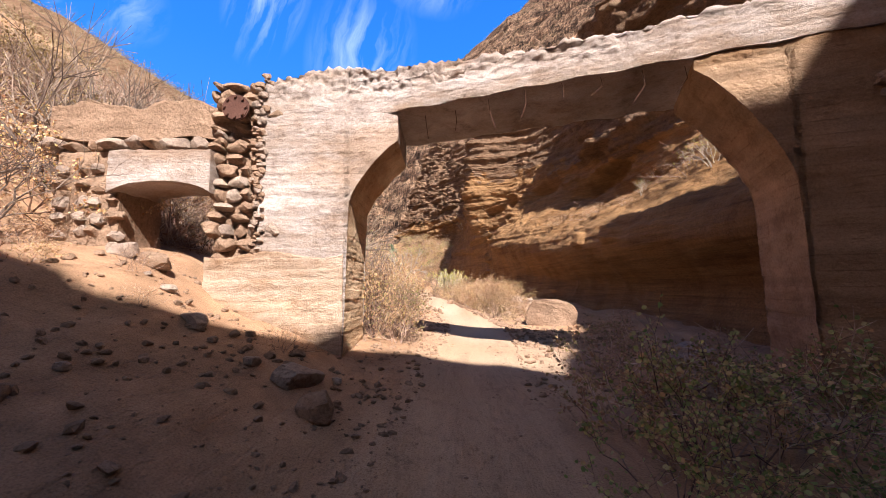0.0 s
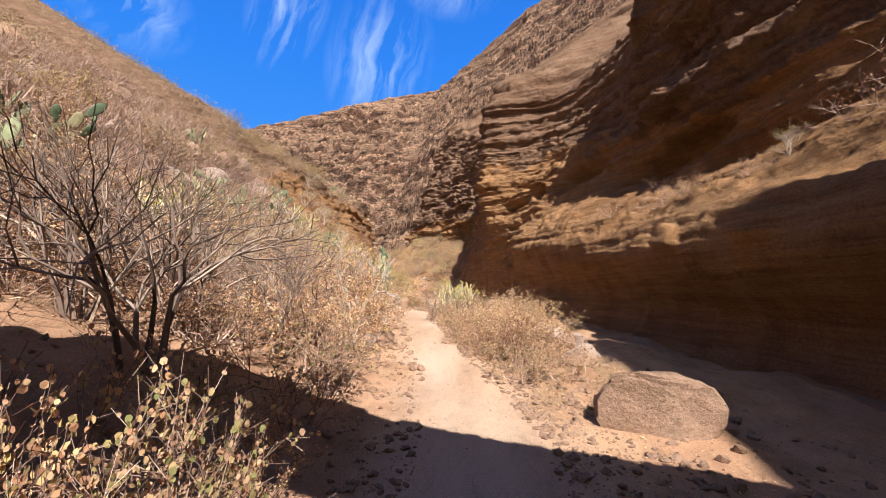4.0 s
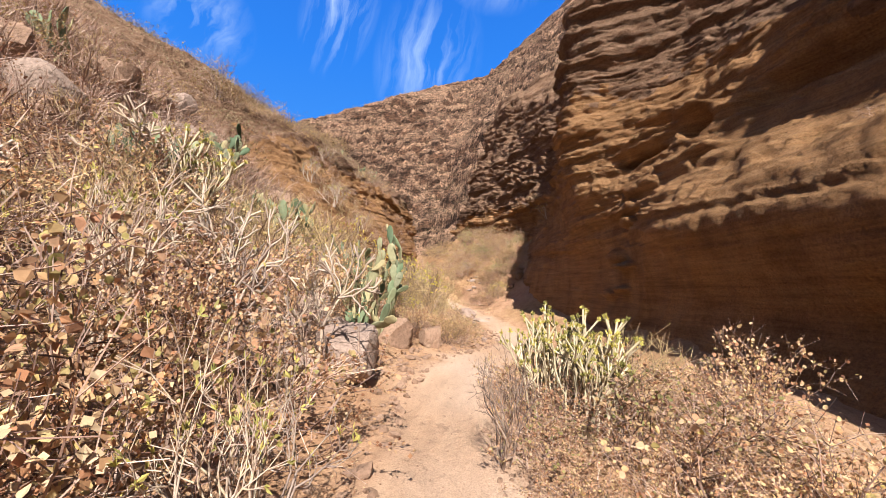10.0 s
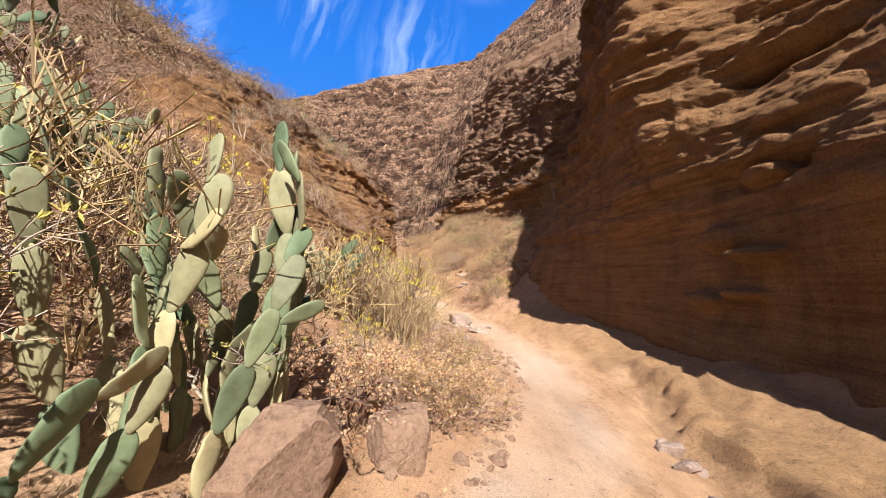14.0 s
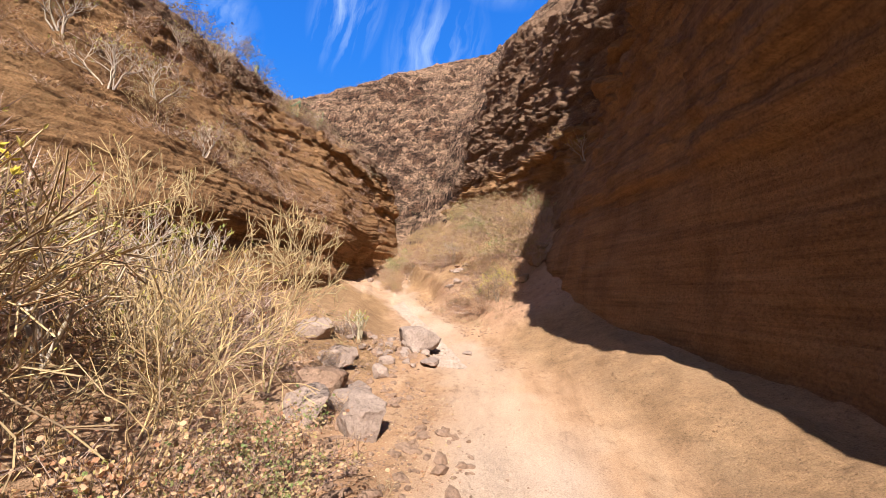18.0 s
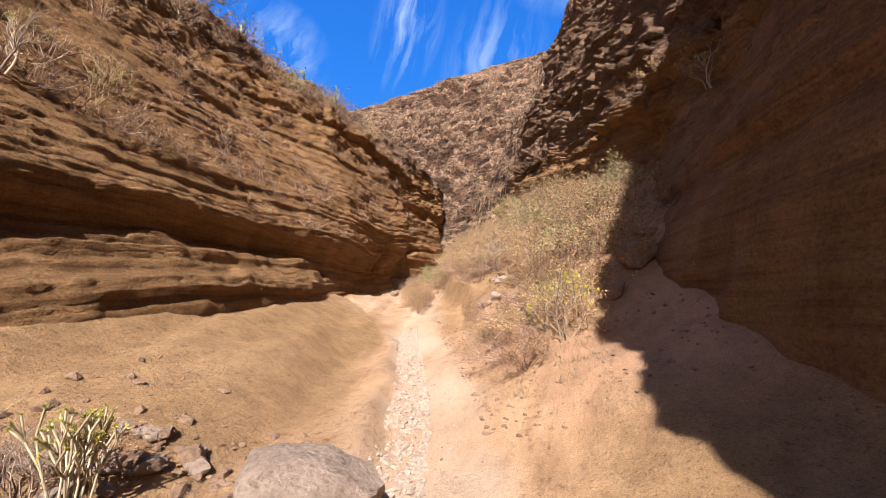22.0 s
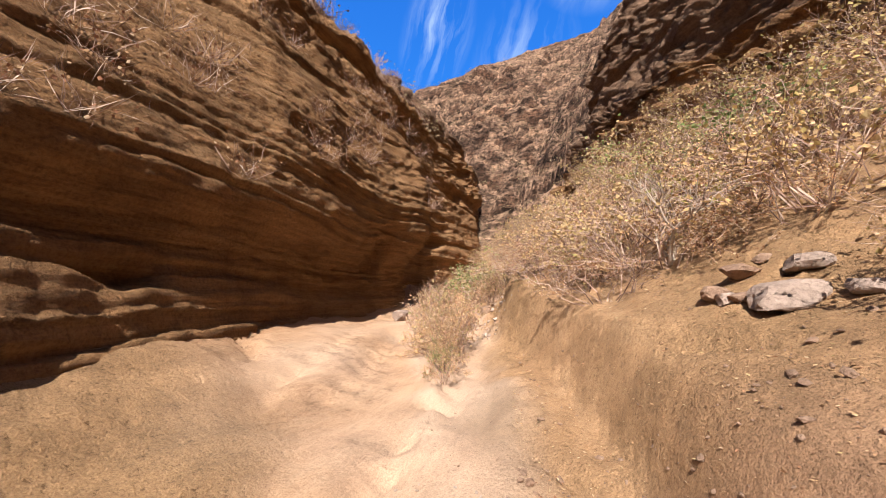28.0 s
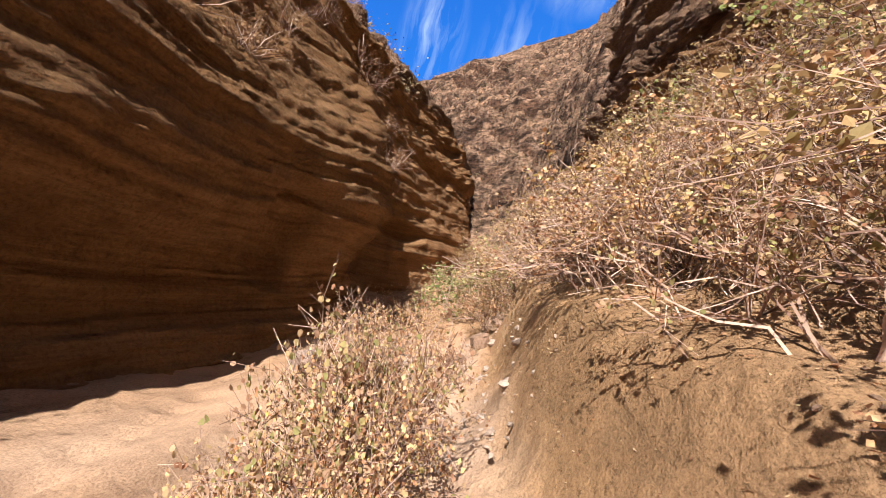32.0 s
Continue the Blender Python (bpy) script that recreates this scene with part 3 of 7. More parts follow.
def relief_right(p, ys):
    x, y, z = p[..., 0], p[..., 1], p[..., 2]
    w = z + 0.30 * noise3(x * 0.2, y * 0.22, z * 0.1, 5) - 0.05 * y + 0.05 * noise3(x, y * 1.5, z, 6)
    up = smooth(5.2, 7.5, z - 0.02 * y) * (1 - 0.65 * smooth(17, 21, y) * (1 - smooth(33, 35, y)))
    low = 1 - smooth(2.6, 3.6, z - 0.05 * (y - 12))
    coarse = bed_steps(w * 1.15, y + 0.5 * x, 1.7, 11)
    thin = bed_steps(w * 4.0, y + 0.3 * x, 6.5, 15)
    leaf = bed_steps(w * 11.0, y, 5.0, 20)
    big = fbm(x * 0.3, y * 0.3, z * 0.4, 3, 13)
    mid = fbm(x * 0.9, y * 0.9, z * 1.3, 5, 14)
    blocks = bed_steps(w * 2.3 + 0.4 * noise3(x * 0.6, y * 0.6, z, 18), y + 0.8 * z + 0.4 * x, 0.85, 19)
    fine = fbm(x * 3.5, y * 3.5, z * 5, 4, 16)
    flute = np.abs(noise3(0.9 * y + 0.5 * z, 0.12 * z, 0 * z, 17)) * 0.16 * low
    d = coarse * (0.04 + 0.09 * (1 - low) + 0.50 * up) + thin * (0.015 + 0.10 * (1 - low) + 0.12 * up) + big * (0.10 + 0.28 * up) + mid * (0.02 + 0.07 * (1 - low) + 0.10 * up)
    d = d + fine * (0.010 + 0.035 * (1 - low) + 0.07 * up) + blocks * (0.025 * (1 - low) + 0.28 * up) + leaf * (0.012 + 0.03 * (1 - low)) - flute
    return d + holes(p, ((26.9, 6.45, 0.75, 0.17, 0.9), (26.9, 6.85, 0.95, 0.16, -0.35), (25.3, 6.75, 0.35, 0.26, 0.9), (25.5, 7.15, 0.6, 0.14, -0.3), (26.1, 4.6, 0.35, 0.2, 0.3), (24.2, 5.5, 0.2, 0.14, 0.35), (23.2, 5.2, 0.18, 0.14, 0.3), (21.4, 5.0, 0.25, 0.16, 0.3), (19.6, 5.2, 0.2, 0.13, 0.3), (16.2, 4.9, 0.22, 0.14, 0.3), (26.8, 7.6, 0.5, 0.2, 0.3), (22.5, 6.9, 1.6, 0.4, 0.7), (17.5, 6.0, 2.4, 0.45, 0.8),
                          (13.5, 5.1, 2.2, 0.35, 0.5), (26.9, 4.55, 0.55, 0.14, -0.35), (27.1, 3.25, 0.6, 0.12, -0.4), (27.4, 2.55, 0.5, 0.1, -0.3),
                          (24.6, 5.7, 1.2, 0.12, -0.25), (26.3, 5.4, 0.9, 0.16, -0.3), (27.2, 4.95, 0.75, 0.24, -0.24), (28.0, 3.6, 0.7, 0.22, -0.24), (28.5, 2.4, 0.7, 0.16, -0.24), (13.0, 2.95, 0.35, 0.25, -0.25), (10.9, 2.9, 0.4, 0.22, -0.2)))


def relief_left(p, ys):
    x, y, z = p[..., 0], p[..., 1], p[..., 2]
    w = z + 0.22 * noise3(x * 0.2, y * 0.18, z * 0.1, 5) - 0.045 * y + 0.04 * noise3(x, y * 1.5, z, 6)
    up = smooth(8.0, 11.0, z)
    coarse = bed_steps(w * 1.5, y, 9.0, 41)
    thin = bed_steps(w * 5.5, y, 7.0, 45)
    leaf = bed_steps(w * 13.0, y, 5.0, 47)
    big = fbm(x * 0.3, y * 0.3, z * 0.4, 3, 43)
    mid = fbm(x * 0.8, y * 0.8, z * 1.6, 5, 44)
    fine = fbm(x * 3.5, y * 3.5, z * 5, 4, 46)
    mask = smooth(2.9, 3.4, z)
    blocks = bed_steps(w * 2.7 + 0.3 * noise3(x * 0.6, y * 0.6, z, 48), y + 0.5 * z, 0.9, 49)
    d = blocks * (0.035 * mask + 0.14 * up) + coarse * (0.13 * mask + 0.25 * up) + thin * (0.075 + 0.06 * up) + leaf * 0.035 + big * (0.10 + 0.2 * up) + mid * (0.05 * mask + 0.10 * up) + fine * (0.036 + 0.04 * up)
    zc = 3.05 + 0.08 * (y - 36.5)
    shelf = (1 - smooth(0.10, 0.26, z - zc)) * smooth(33, 35.5, y) * (1 - smooth(41.5, 43.5, y))
    d = d + shelf * (0.22 + 0.13 * bed_steps(w * 5.0, y, 6.0, 50))
    return d + holes(p, ((43.5, 3.4, 0.5, 0.15, 0.2), (50.5, 4.6, 0.5, 0.7, 0.4), (47, 6.4, 0.6, 0.25, 0.3), (66, 8.2, 1.2, 1.3, 1.5), (57.5, 6.0, 1.3, 0.3, 0.5), (61, 9.0, 1.6, 0.3, 0.5)))


YR = spaced([(-12, 0, 0.3), (0, 46, 0.085), (46, 66, 0.16)])
wall_r = rock_wall("rock_wall_right", WALL_R, WALL_R_TOP, YR, 350, 1, relief_right, MAT_TUFF, [(-12, 5.5), (12, 5.8), (20, 7.6), (25, 8.8), (28, 9.2), (36, 11), (40, 8.5), (44, 9.0), (50, 9.6), (58, 10.6), (66, 11)], "tall ochre tuff canyon wall with an overhanging ledge")
YL = spaced([(28, 56, 0.08), (56, 78, 0.16)])
wall_l = rock_wall("rock_wall_left", WALL_L, WALL_L_TOP, YL, 380, -1, relief_left, MAT_TUFF, [(28, 9.5), (36, 11.0), (44, 11.8), (54, 12.4), (70, 14)], "undercut ochre tuff canyon wall with bedding")


# unseen wall added behind the start; its top edge shapes the first metres' shade
bx, bt = np.meshgrid(np.linspace(-12, 20, 160), np.linspace(0, 1, 60))
bz = -2 + bt * (15.95 + 0.8 * np.exp(-((bx - 2.3) / 1.6) ** 2) - 10 * smooth(2.3, 5.9, -bx)
                + 0.71 * np.interp(bx, (4.9, 5.4, 6.2, 6.7, 7.4, 8.0, 8.9, 10.2, 12), (0, 0.9, 1.2, 2.6, 5.8, 9.5, 13.8, 7.0, 2.0)) + 0.3 * fbm(bx * 0.5, 0, 0, 3, 72))
by = -8.6 - 0.05 * bz + 0.9 * fbm(bx * 0.25, 0, bz * 0.25, 4, 71) + 0.12 * (bx - 4)
tagged(new("shade_wall_behind", grid_mesh("shade_wall_behind", np.stack([bx, by, bz], -1), MAT_TUFF)), "unseen ochre tuff wall added behind the start to cast shade", "rock wall", kind="structure")


# ---- high cirrus ----
def cirrus_mat(seed):
    m, n, l, b = material("cirrus")
    co = n.new("ShaderNodeTexCoord").outputs["Object"]
    mp = n.new("ShaderNodeMapping")
    mp.inputs["Location"].default_value = (seed, seed * 0.7, 0)
    mp.inputs["Rotation"].default_value = (0, 0, radians(-22))
    mp.inputs["Scale"].default_value = (2.6, 0.5, 1)
    warp = n.new("ShaderNodeTexNoise")
    warp.inputs["Scale"].default_value, warp.inputs["Detail"].default_value = 1.6, 4
    l.new(co, warp.inputs["Vector"])
    add = n.new("ShaderNodeVectorMath")
    add.operation = "MULTIPLY_ADD"
    add.inputs[1].default_value = (0.5, 0.5, 0.5)
    l.new(warp.outputs["Color"], add.inputs[0])
    l.new(co, add.inputs[2])
    l.new(add.outputs[0], mp.inputs[0])
    fil = n.new("ShaderNodeTexNoise")
    fil.inputs["Scale"].default_value, fil.inputs["Detail"].default_value, fil.inputs["Roughness"].default_value = 1.5, 7, 0.56
    l.new(mp.outputs[0], fil.inputs["Vector"])
    r = ramp_of(n, ((0.42, (0, 0, 0)), (0.62, (0.35, 0.35, 0.35)), (0.95, (1, 1, 1))))
    l.new(fil.outputs["Fac"], r.inputs[0])
    grad = n.new("ShaderNodeTexGradient")
    grad.gradient_type = "SPHERICAL"
    l.new(co, grad.inputs[0])
    r2 = ramp_of(n, ((0.05, (0, 0, 0)), (0.8, (0.85, 0.85, 0.85))))
    l.new(grad.outputs["Fac"], r2.inputs[0])
    mul = n.new("ShaderNodeMath")
    mul.operation = "MULTIPLY"
    l.new(r.outputs[0], mul.inputs[0])
    l.new(r2.outputs[0], mul.inputs[1])
    em, tr, mx = n.new("ShaderNodeEmission"), n.new("ShaderNodeBsdfTransparent"), n.new("ShaderNodeMixShader")
    em.inputs[0].default_value, em.inputs[1].default_value = (0.72, 0.88, 1.0, 1), 0.62
    l.new(mul.outputs[0], mx.inputs[0])
    l.new(tr.outputs[0], mx.inputs[1])
    l.new(em.outputs[0], mx.inputs[2])
    l.new(mx.outputs[0], n["Material Output"].inputs[0])
    return m


def cirrus(az, elev, wide, high, turn, seed):
    a, e = radians(az), radians(elev)
    c = Vector((math.sin(a) * math.cos(e), math.cos(a) * math.cos(e), math.sin(e))) * 1800
    me = bpy.data.meshes.new("cirrus_cloud")
    me.from_pydata([(-1, -1, 0), (1, -1, 0), (1, 1, 0), (-1, 1, 0)], [], [(0, 1, 2, 3)])
    me.materials.append(cirrus_mat(seed))
    ob = new("cirrus_cloud", me)
    ob.matrix_world = look(c, (0, 0, 0)) @ pose(0, 0, 0, 0, 0, turn) @ Matrix.Diagonal((wide, high, 1, 1))
    return tagged(ob, "thin feathery white cirrus streaks in the blue sky", "cloud", "cirrus clouds", "structure")


# the northern sky above the ridge
def sky_backdrop():
    az, el = np.meshgrid(np.radians(np.linspace(-85, 45, 31)), np.radians(np.linspace(2, 56, 16)))
    p = np.stack([np.sin(az) * np.cos(el), np.cos(az) * np.cos(el), np.sin(el)], -1) * 2600
    m, n, l, b = material("blue_sky")
    sep = n.new("ShaderNodeSeparateXYZ")
    l.new(n.new("ShaderNodeNewGeometry").outputs["Position"], sep.inputs[0])
    mul = n.new("ShaderNodeMath")
    mul.operation = "MULTIPLY"
    mul.inputs[1].default_value = 1 / 2600
    l.new(sep.outputs["Z"], mul.inputs[0])
    r = ramp_of(n, ((0.2, (0.035, 0.165, 0.47)), (0.5, (0.015, 0.115, 0.43)), (0.8, (0.008, 0.07, 0.33))))
    l.new(mul.outputs[0], r.inputs[0])
    em = n.new("ShaderNodeEmission")
    l.new(r.outputs[0], em.inputs[0])
    l.new(em.outputs[0], n["Material Output"].inputs[0])
    tagged(new("backdrop", grid_mesh("backdrop", p, m)), "clear deep blue sky", "sky", kind="structure")


sky_backdrop()
cirrus(-11.8, 30, 230, 330, 14, 3.1)
cirrus(-42, 31, 210, 170, 30, 8.4)
cirrus(-24.5, 35, 150, 280, 16, 5.2)
cirrus(-2, 41, 260, 200, 24, 11.7)


# ---- building helpers ----
def part(name, data, mat, parent, label=""):
    """One mesh object under a thing or a part. data: a mesh, or (verts, faces)."""
    if not isinstance(data, bpy.types.Mesh):
        me = bpy.data.meshes.new(name)
        me.from_pydata([tuple(v) for v in data[0]], [], [tuple(f) for f in data[1]])
        me.validate()
        me.materials.append(mat)
        data = me
    ob = new(name, data)
    ob.parent = parent
    if label:
        ob["label"] = label
    return ob


def thing(name, m, label, category, group=""):
    ob = new(name)
    ob.matrix_world = m
    ob.empty_display_size = 0.1
    return tagged(ob, label, category, group)


def rock_points(rng, size, cuts=13, sub=3, rough=0.06, low=0.42, high=0.78):
    """A weathered block: a ball cut by random planes and roughened; returns points and faces."""
    bm = bmesh.new()
    bmesh.ops.create_icosphere(bm, subdivisions=sub, radius=1.0)
    v = np.array([p.co[:] for p in bm.verts])
    f = [[p.index for p in q.verts] for q in bm.faces]
    bm.free()
    d = np.sign(v) * np.abs(v) ** 0.6 * 0.82
    for _ in range(cuts):
        n = rng.normal(size=3)
        n /= np.linalg.norm(n)
        h = rng.uniform(low, high)
        over = np.maximum(d @ n - h, 0)
        d = d - over[:, None] * n
    s = rng.uniform(0, 50)
    d = d * (1 + rough * fbm(d[:, 0] * 2 + s, d[:, 1] * 2, d[:, 2] * 2, 4, 41) + 0.35 * rough * fbm(d[:, 0] * 9 + s, d[:, 1] * 9, d[:, 2] * 9, 3, 42))[:, None]
    return d * np.array(size), f


def mesh_of(name, v, f, mat, smooth_faces=True):
    me = bpy.data.meshes.new(name)
    me.from_pydata([tuple(p) for p in v], [], [tuple(q) for q in f])
    me.validate()
    me.polygons.foreach_set("use_smooth", np.full(len(me.polygons), smooth_faces))
    me.materials.append(mat)
    return me


def crisp(me, degrees=28):
    """Keep the broken edges of a rock sharp."""
    bm = bmesh.new()
    bm.from_mesh(me)
    for e in bm.edges:
        e.smooth = e.calc_face_angle(0.0) < radians(degrees)
    bm.to_mesh(me)
    bm.free()
    return me


def fast_mesh(name, v, f, mat, smooth_faces=False):
    """A mesh from arrays; every face has as many corners as f has columns."""
    v, f = np.asarray(v, np.float32), np.asarray(f, np.int32)
    k = f.shape[1]
    me = bpy.data.meshes.new(name)
    me.vertices.add(len(v))
    me.vertices.foreach_set("co", v.reshape(-1))
    me.loops.add(f.size)
    me.loops.foreach_set("vertex_index", f.reshape(-1))
    me.polygons.add(len(f))
    me.polygons.foreach_set("loop_start", np.arange(0, f.size, k, dtype=np.int32))
    me.polygons.foreach_set("use_smooth", np.full(len(f), smooth_faces))
    me.update(calc_edges=True)
    me.materials.append(mat)
    return me


def on_ground(x, y, sink=0.0):
    return float(ground_z(np.array([x]), np.array([y]))[0]) - sink


# ---- the old aqueduct ----
BOARD = 0.135


def concrete_skin(p, n):
    """Board marks, lifts and rubble for cast concrete: how far each point stands out."""
    x, y, z = p[..., 0], p[..., 1], p[..., 2]
    w = z + 0.012 * noise3(x * 1.5, y * 1.5, z, 51)
    k = np.floor(w / BOARD)
    fr = w / BOARD - k
    step = lattice(k.astype(np.int64), np.floor(x / 1.9 + k * 0.37).astype(np.int64), np.zeros_like(k, dtype=np.int64), 52) * 0.007
    joint = -0.007 * np.exp(-((np.minimum(fr, 1 - fr) / 0.09) ** 2)) * (0.1 + smooth(-0.2, 0.5, noise3(x * 0.9, y * 0.9, k * 3.1, 53)))
    lift = -0.02 * np.exp(-(((w + 0.05) / 0.62 - np.round((w + 0.05) / 0.62)) / 0.05) ** 2) * smooth(-0.3, 0.5, noise3(x * 1.2, y, z * 0.4, 55))
    rubble = smooth(4.0, 4.2, z + 0.12 * noise3(x * 1.2, y, 0, 56)) * 0.045 * fbm(x * 14, y * 14, z * 14, 3, 57)
    return step + joint + lift + rubble + 0.009 * fbm(x * 5, y * 5, z * 5, 4, 58) + 0.007 * fbm(x * 22, y * 22, z * 26, 3, 59)


def cast_piece(name, us, zbot, ztop, base, run, depth, mat, parent, nz=70, nt=22, under=None):
    """Concrete lofted along a line: base + u * run, its underside zbot(u), its top ztop(u), depth across."""
    run = np.array([*run, 0.0]) / np.linalg.norm(run)
    into = np.array([-run[1], run[0], 0.0])
    rings, outs = [], []
    for u in us:
        a, b = zbot(u), ztop(u)
        z = np.linspace(a, b, nz)
        v = np.linspace(0, depth, nt)
        ring = np.concatenate([np.stack([0 * z, z], 1), np.stack([v[1:], 0 * v[1:] + b], 1),
                               np.stack([0 * z[1:] + depth, z[::-1][1:]], 1), np.stack([v[::-1][1:], 0 * v[1:] + a], 1)])
        rings.append(np.array([*base, 0.0]) + u * run + ring[:, :1] * into + ring[:, 1:] * np.array([0, 0, 1.0]))
    p = np.stack(rings)
    n = np.cross(np.gradient(p, axis=1), np.gradient(p, axis=0))
    n /= np.linalg.norm(n, axis=2, keepdims=True) + 1e-6
    mid = p.mean(1, keepdims=True)
    if ((p - mid) * n).sum() < 0:
        n = -n
    d = concrete_skin(p, n)
    d[:, -1] = d[:, 0]
    n[:, -1] = n[:, 0]
    p = p + n * d[..., None]
    me = grid_mesh(name, p, mat, True)
    if under:
        me.materials.append(under)
        kind = np.zeros((p.shape[0] - 1, p.shape[1] - 1), np.int32)
        kind[:, 2 * (nz - 1) + nt - 1:] = 1
        me.polygons.foreach_set("material_index", kind.reshape(-1))
    ob = part(name, me, mat, parent)
    for k, ring in ((0, p[0]), (-1, p[-1])):
        cap = mesh_of(name + "_end", ring[:-1], [list(range(len(ring) - 1))], mat, False)
        part("end_face", cap, mat, ob)
    return ob


def concrete(name, base, stain):
    m, n, l, b = material(name)
    g = n.new("ShaderNodeNewGeometry").outputs["Position"]
    a = noise_of(n, l, g, 1.1, 9, 0.68, (0.6, 0.6, 1.6))
    r = ramp_of(n, ((0.30, stain), (0.46, tuple(v * 0.86 for v in base)), (0.58, base), (0.75, tuple(min(0.75, v * 1.15) for v in base))))
    l.new(a, r.inputs[0])
    band = noise_of(n, l, g, 1.0, 4, 0.6, (0.25, 0.25, 7.0))
    r2 = ramp_of(n, ((0.35, (0.80, 0.76, 0.72)), (0.6, (1.08, 1.06, 1.04))))
    l.new(band, r2.inputs[0])
    col = mixed(n, l, 0.8, r.outputs[0], r2.outputs[0], "MULTIPLY")
    wave = n.new("ShaderNodeTexWave")
    wave.wave_type, wave.bands_direction, wave.wave_profile = "BANDS", "Z", "SAW"
    for key, val in (("Scale", 0.314159 / BOARD), ("Distortion", 0.8), ("Detail", 4.0), ("Detail Scale", 1.3), ("Detail Roughness", 0.6)):
        wave.inputs[key].default_value = val
    l.new(g, wave.inputs["Vector"])
    r5 = ramp_of(n, ((0.0, (0.55, 0.49, 0.44)), (0.06, (1, 1, 1)), (0.9, (1, 1, 1)), (1.0, (0.7, 0.66, 0.62))))
    l.new(wave.outputs["Fac"], r5.inputs[0])
    gaps = noise_of(n, l, g, 2.2, 5, 0.7)
    r6 = ramp_of(n, ((0.48, (0, 0, 0)), (0.62, (0.85, 0.85, 0.85))))
    l.new(gaps, r6.inputs[0])
    col = mixed(n, l, r6.outputs[0], col, mixed(n, l, 1.0, col, r5.outputs[0], "MULTIPLY"))
    blot = noise_of(n, l, g, 2.6, 9, 0.75)
    r8 = ramp_of(n, ((0.36, (0.66, 0.58, 0.53)), (0.47, (1.0, 0.96, 0.93)), (0.6, (1.08, 1.08, 1.1)), (0.7, (1.25, 1.25, 1.25))))
    l.new(blot, r8.inputs[0])
    col = mixed(n, l, 0.75, col, r8.outputs[0], "MULTIPLY")
    wash = noise_of(n, l, g, 0.8, 6, 0.66, (0.7, 0.7, 1.8))
    r11 = ramp_of(n, ((0.36, (0.80, 0.66, 0.55)), (0.46, (1.0, 0.96, 0.94)), (0.54, (1.08, 1.08, 1.12)), (0.62, (1.35, 1.33, 1.36))))
    l.new(wash, r11.inputs[0])
    col = mixed(n, l, 0.9, col, r11.outputs[0], "MULTIPLY")
    chip = noise_of(n, l, g, 9, 9, 0.75, (0.8, 0.8, 1.5))
    fine = noise_of(n, l, g, 42, 8, 0.72)
    r3 = ramp_of(n, ((0.32, (0.6, 0.58, 0.56)), (0.55, (1, 1, 1)), (0.75, (1.12, 1.12, 1.12))))
    l.new(fine, r3.inputs[0])
    col = mixed(n, l, 0.6, col, r3.outputs[0], "MULTIPLY")
    l.new(col, b.inputs["Base Color"])
    b.inputs["Roughness"].default_value = 0.93
    b.inputs["Specular IOR Level"].default_value = 0.2
    bumped(n, l, b, [(a, 0.3, 0.03), (r5.outputs[0], 0.25, 0.012), (chip, 1.0, 0.05), (fine, 0.8, 0.008)])
    return m


MAT_CONCRETE = concrete("board_marked_concrete", (0.48, 0.405, 0.375), (0.28, 0.19, 0.135))
# darker and browner than the abutment's concrete, for the right pillar
MAT_BROWN = concrete("dark_brown_concrete", (0.36, 0.235, 0.15), (0.24, 0.135, 0.075))
MAT_STAINED = concrete("earth_stained_concrete", (0.62, 0.44, 0.29), (0.30, 0.185, 0.10))
MAT_PLINTH = concrete("weathered_plinth_concrete", (0.52, 0.385, 0.295), (0.31, 0.19, 0.115))
MAT_STONE = earth("grey_field_stone", (0.21, 0.145, 0.115), (0.36, 0.262, 0.212), (0.50, 0.385, 0.315), 0, 22, 1.6, 0.02)
MAT_STONE_RED = earth("reddish_stone", (0.17, 0.10, 0.068), (0.31, 0.195, 0.135), (0.45, 0.31, 0.225), 0, 24, 1.4, 0.02)
MAT_RUST = earth("rusty_iron", (0.06, 0.028, 0.022), (0.10, 0.046, 0.036), (0.17, 0.085, 0.068), 0, 60, 4.0, 0.004)

rng = np.random.default_rng(7)
aqueduct = thing("aqueduct", pose(0, 0, 0), "ruined board-marked concrete aqueduct with an arch over the path", "aqueduct")


def haunch(u, u0, u1, z0, z1):
    f = np.clip((u - u0) / (u1 - u0), 0, 1)
    return z0 + (z1 - z0) * np.sqrt(np.clip(1 - (1 - f) ** 2.0, 0, 1)) * (0.55 + 0.45 * f)


LU = np.concatenate([np.linspace(-2.36, -1.27, 46), np.linspace(-1.262, -1.215, 150), np.linspace(-1.20, -0.58, 26)])


def left_bottom(u):
    if u < -1.265:
        return 0.2
    if u <= -1.21:
        return 0.2 + 2.30 * (u + 1.265) / 0.055
    return haunch(u, -1.215, -0.58, 2.5, 3.40)


def left_top(u):
    return 4.42 + 0.05 * math.sin(u * 3.1) + 0.10 * (u + 0.6)


cast_piece("abutment", LU, left_bottom, left_top, (0, 5.1), (1, 0), 1.25, MAT_CONCRETE, aqueduct, 190, 26, MAT_STAINED)
cast_piece("plinth", np.linspace(-3.0, -1.262, 44), lambda u: 0.1, lambda u: 1.93 + 0.04 * math.sin(u * 5), (0, 5.065), (1, 0), 0.5,
           MAT_PLINTH, aqueduct, 90, 8)
cast_piece("deck", np.linspace(-0.55, 5.6, 160), lambda u: 3.78 + 0.012 * math.sin(9 * u),
           lambda u: 4.20 + 0.02 * math.sin(4 * u) + (-0.10 if 0.55 < u < 0.95 else 0), (-0.60, 5.06), (1, -0.385), 1.28, MAT_CONCRETE, aqueduct, 30, 26)
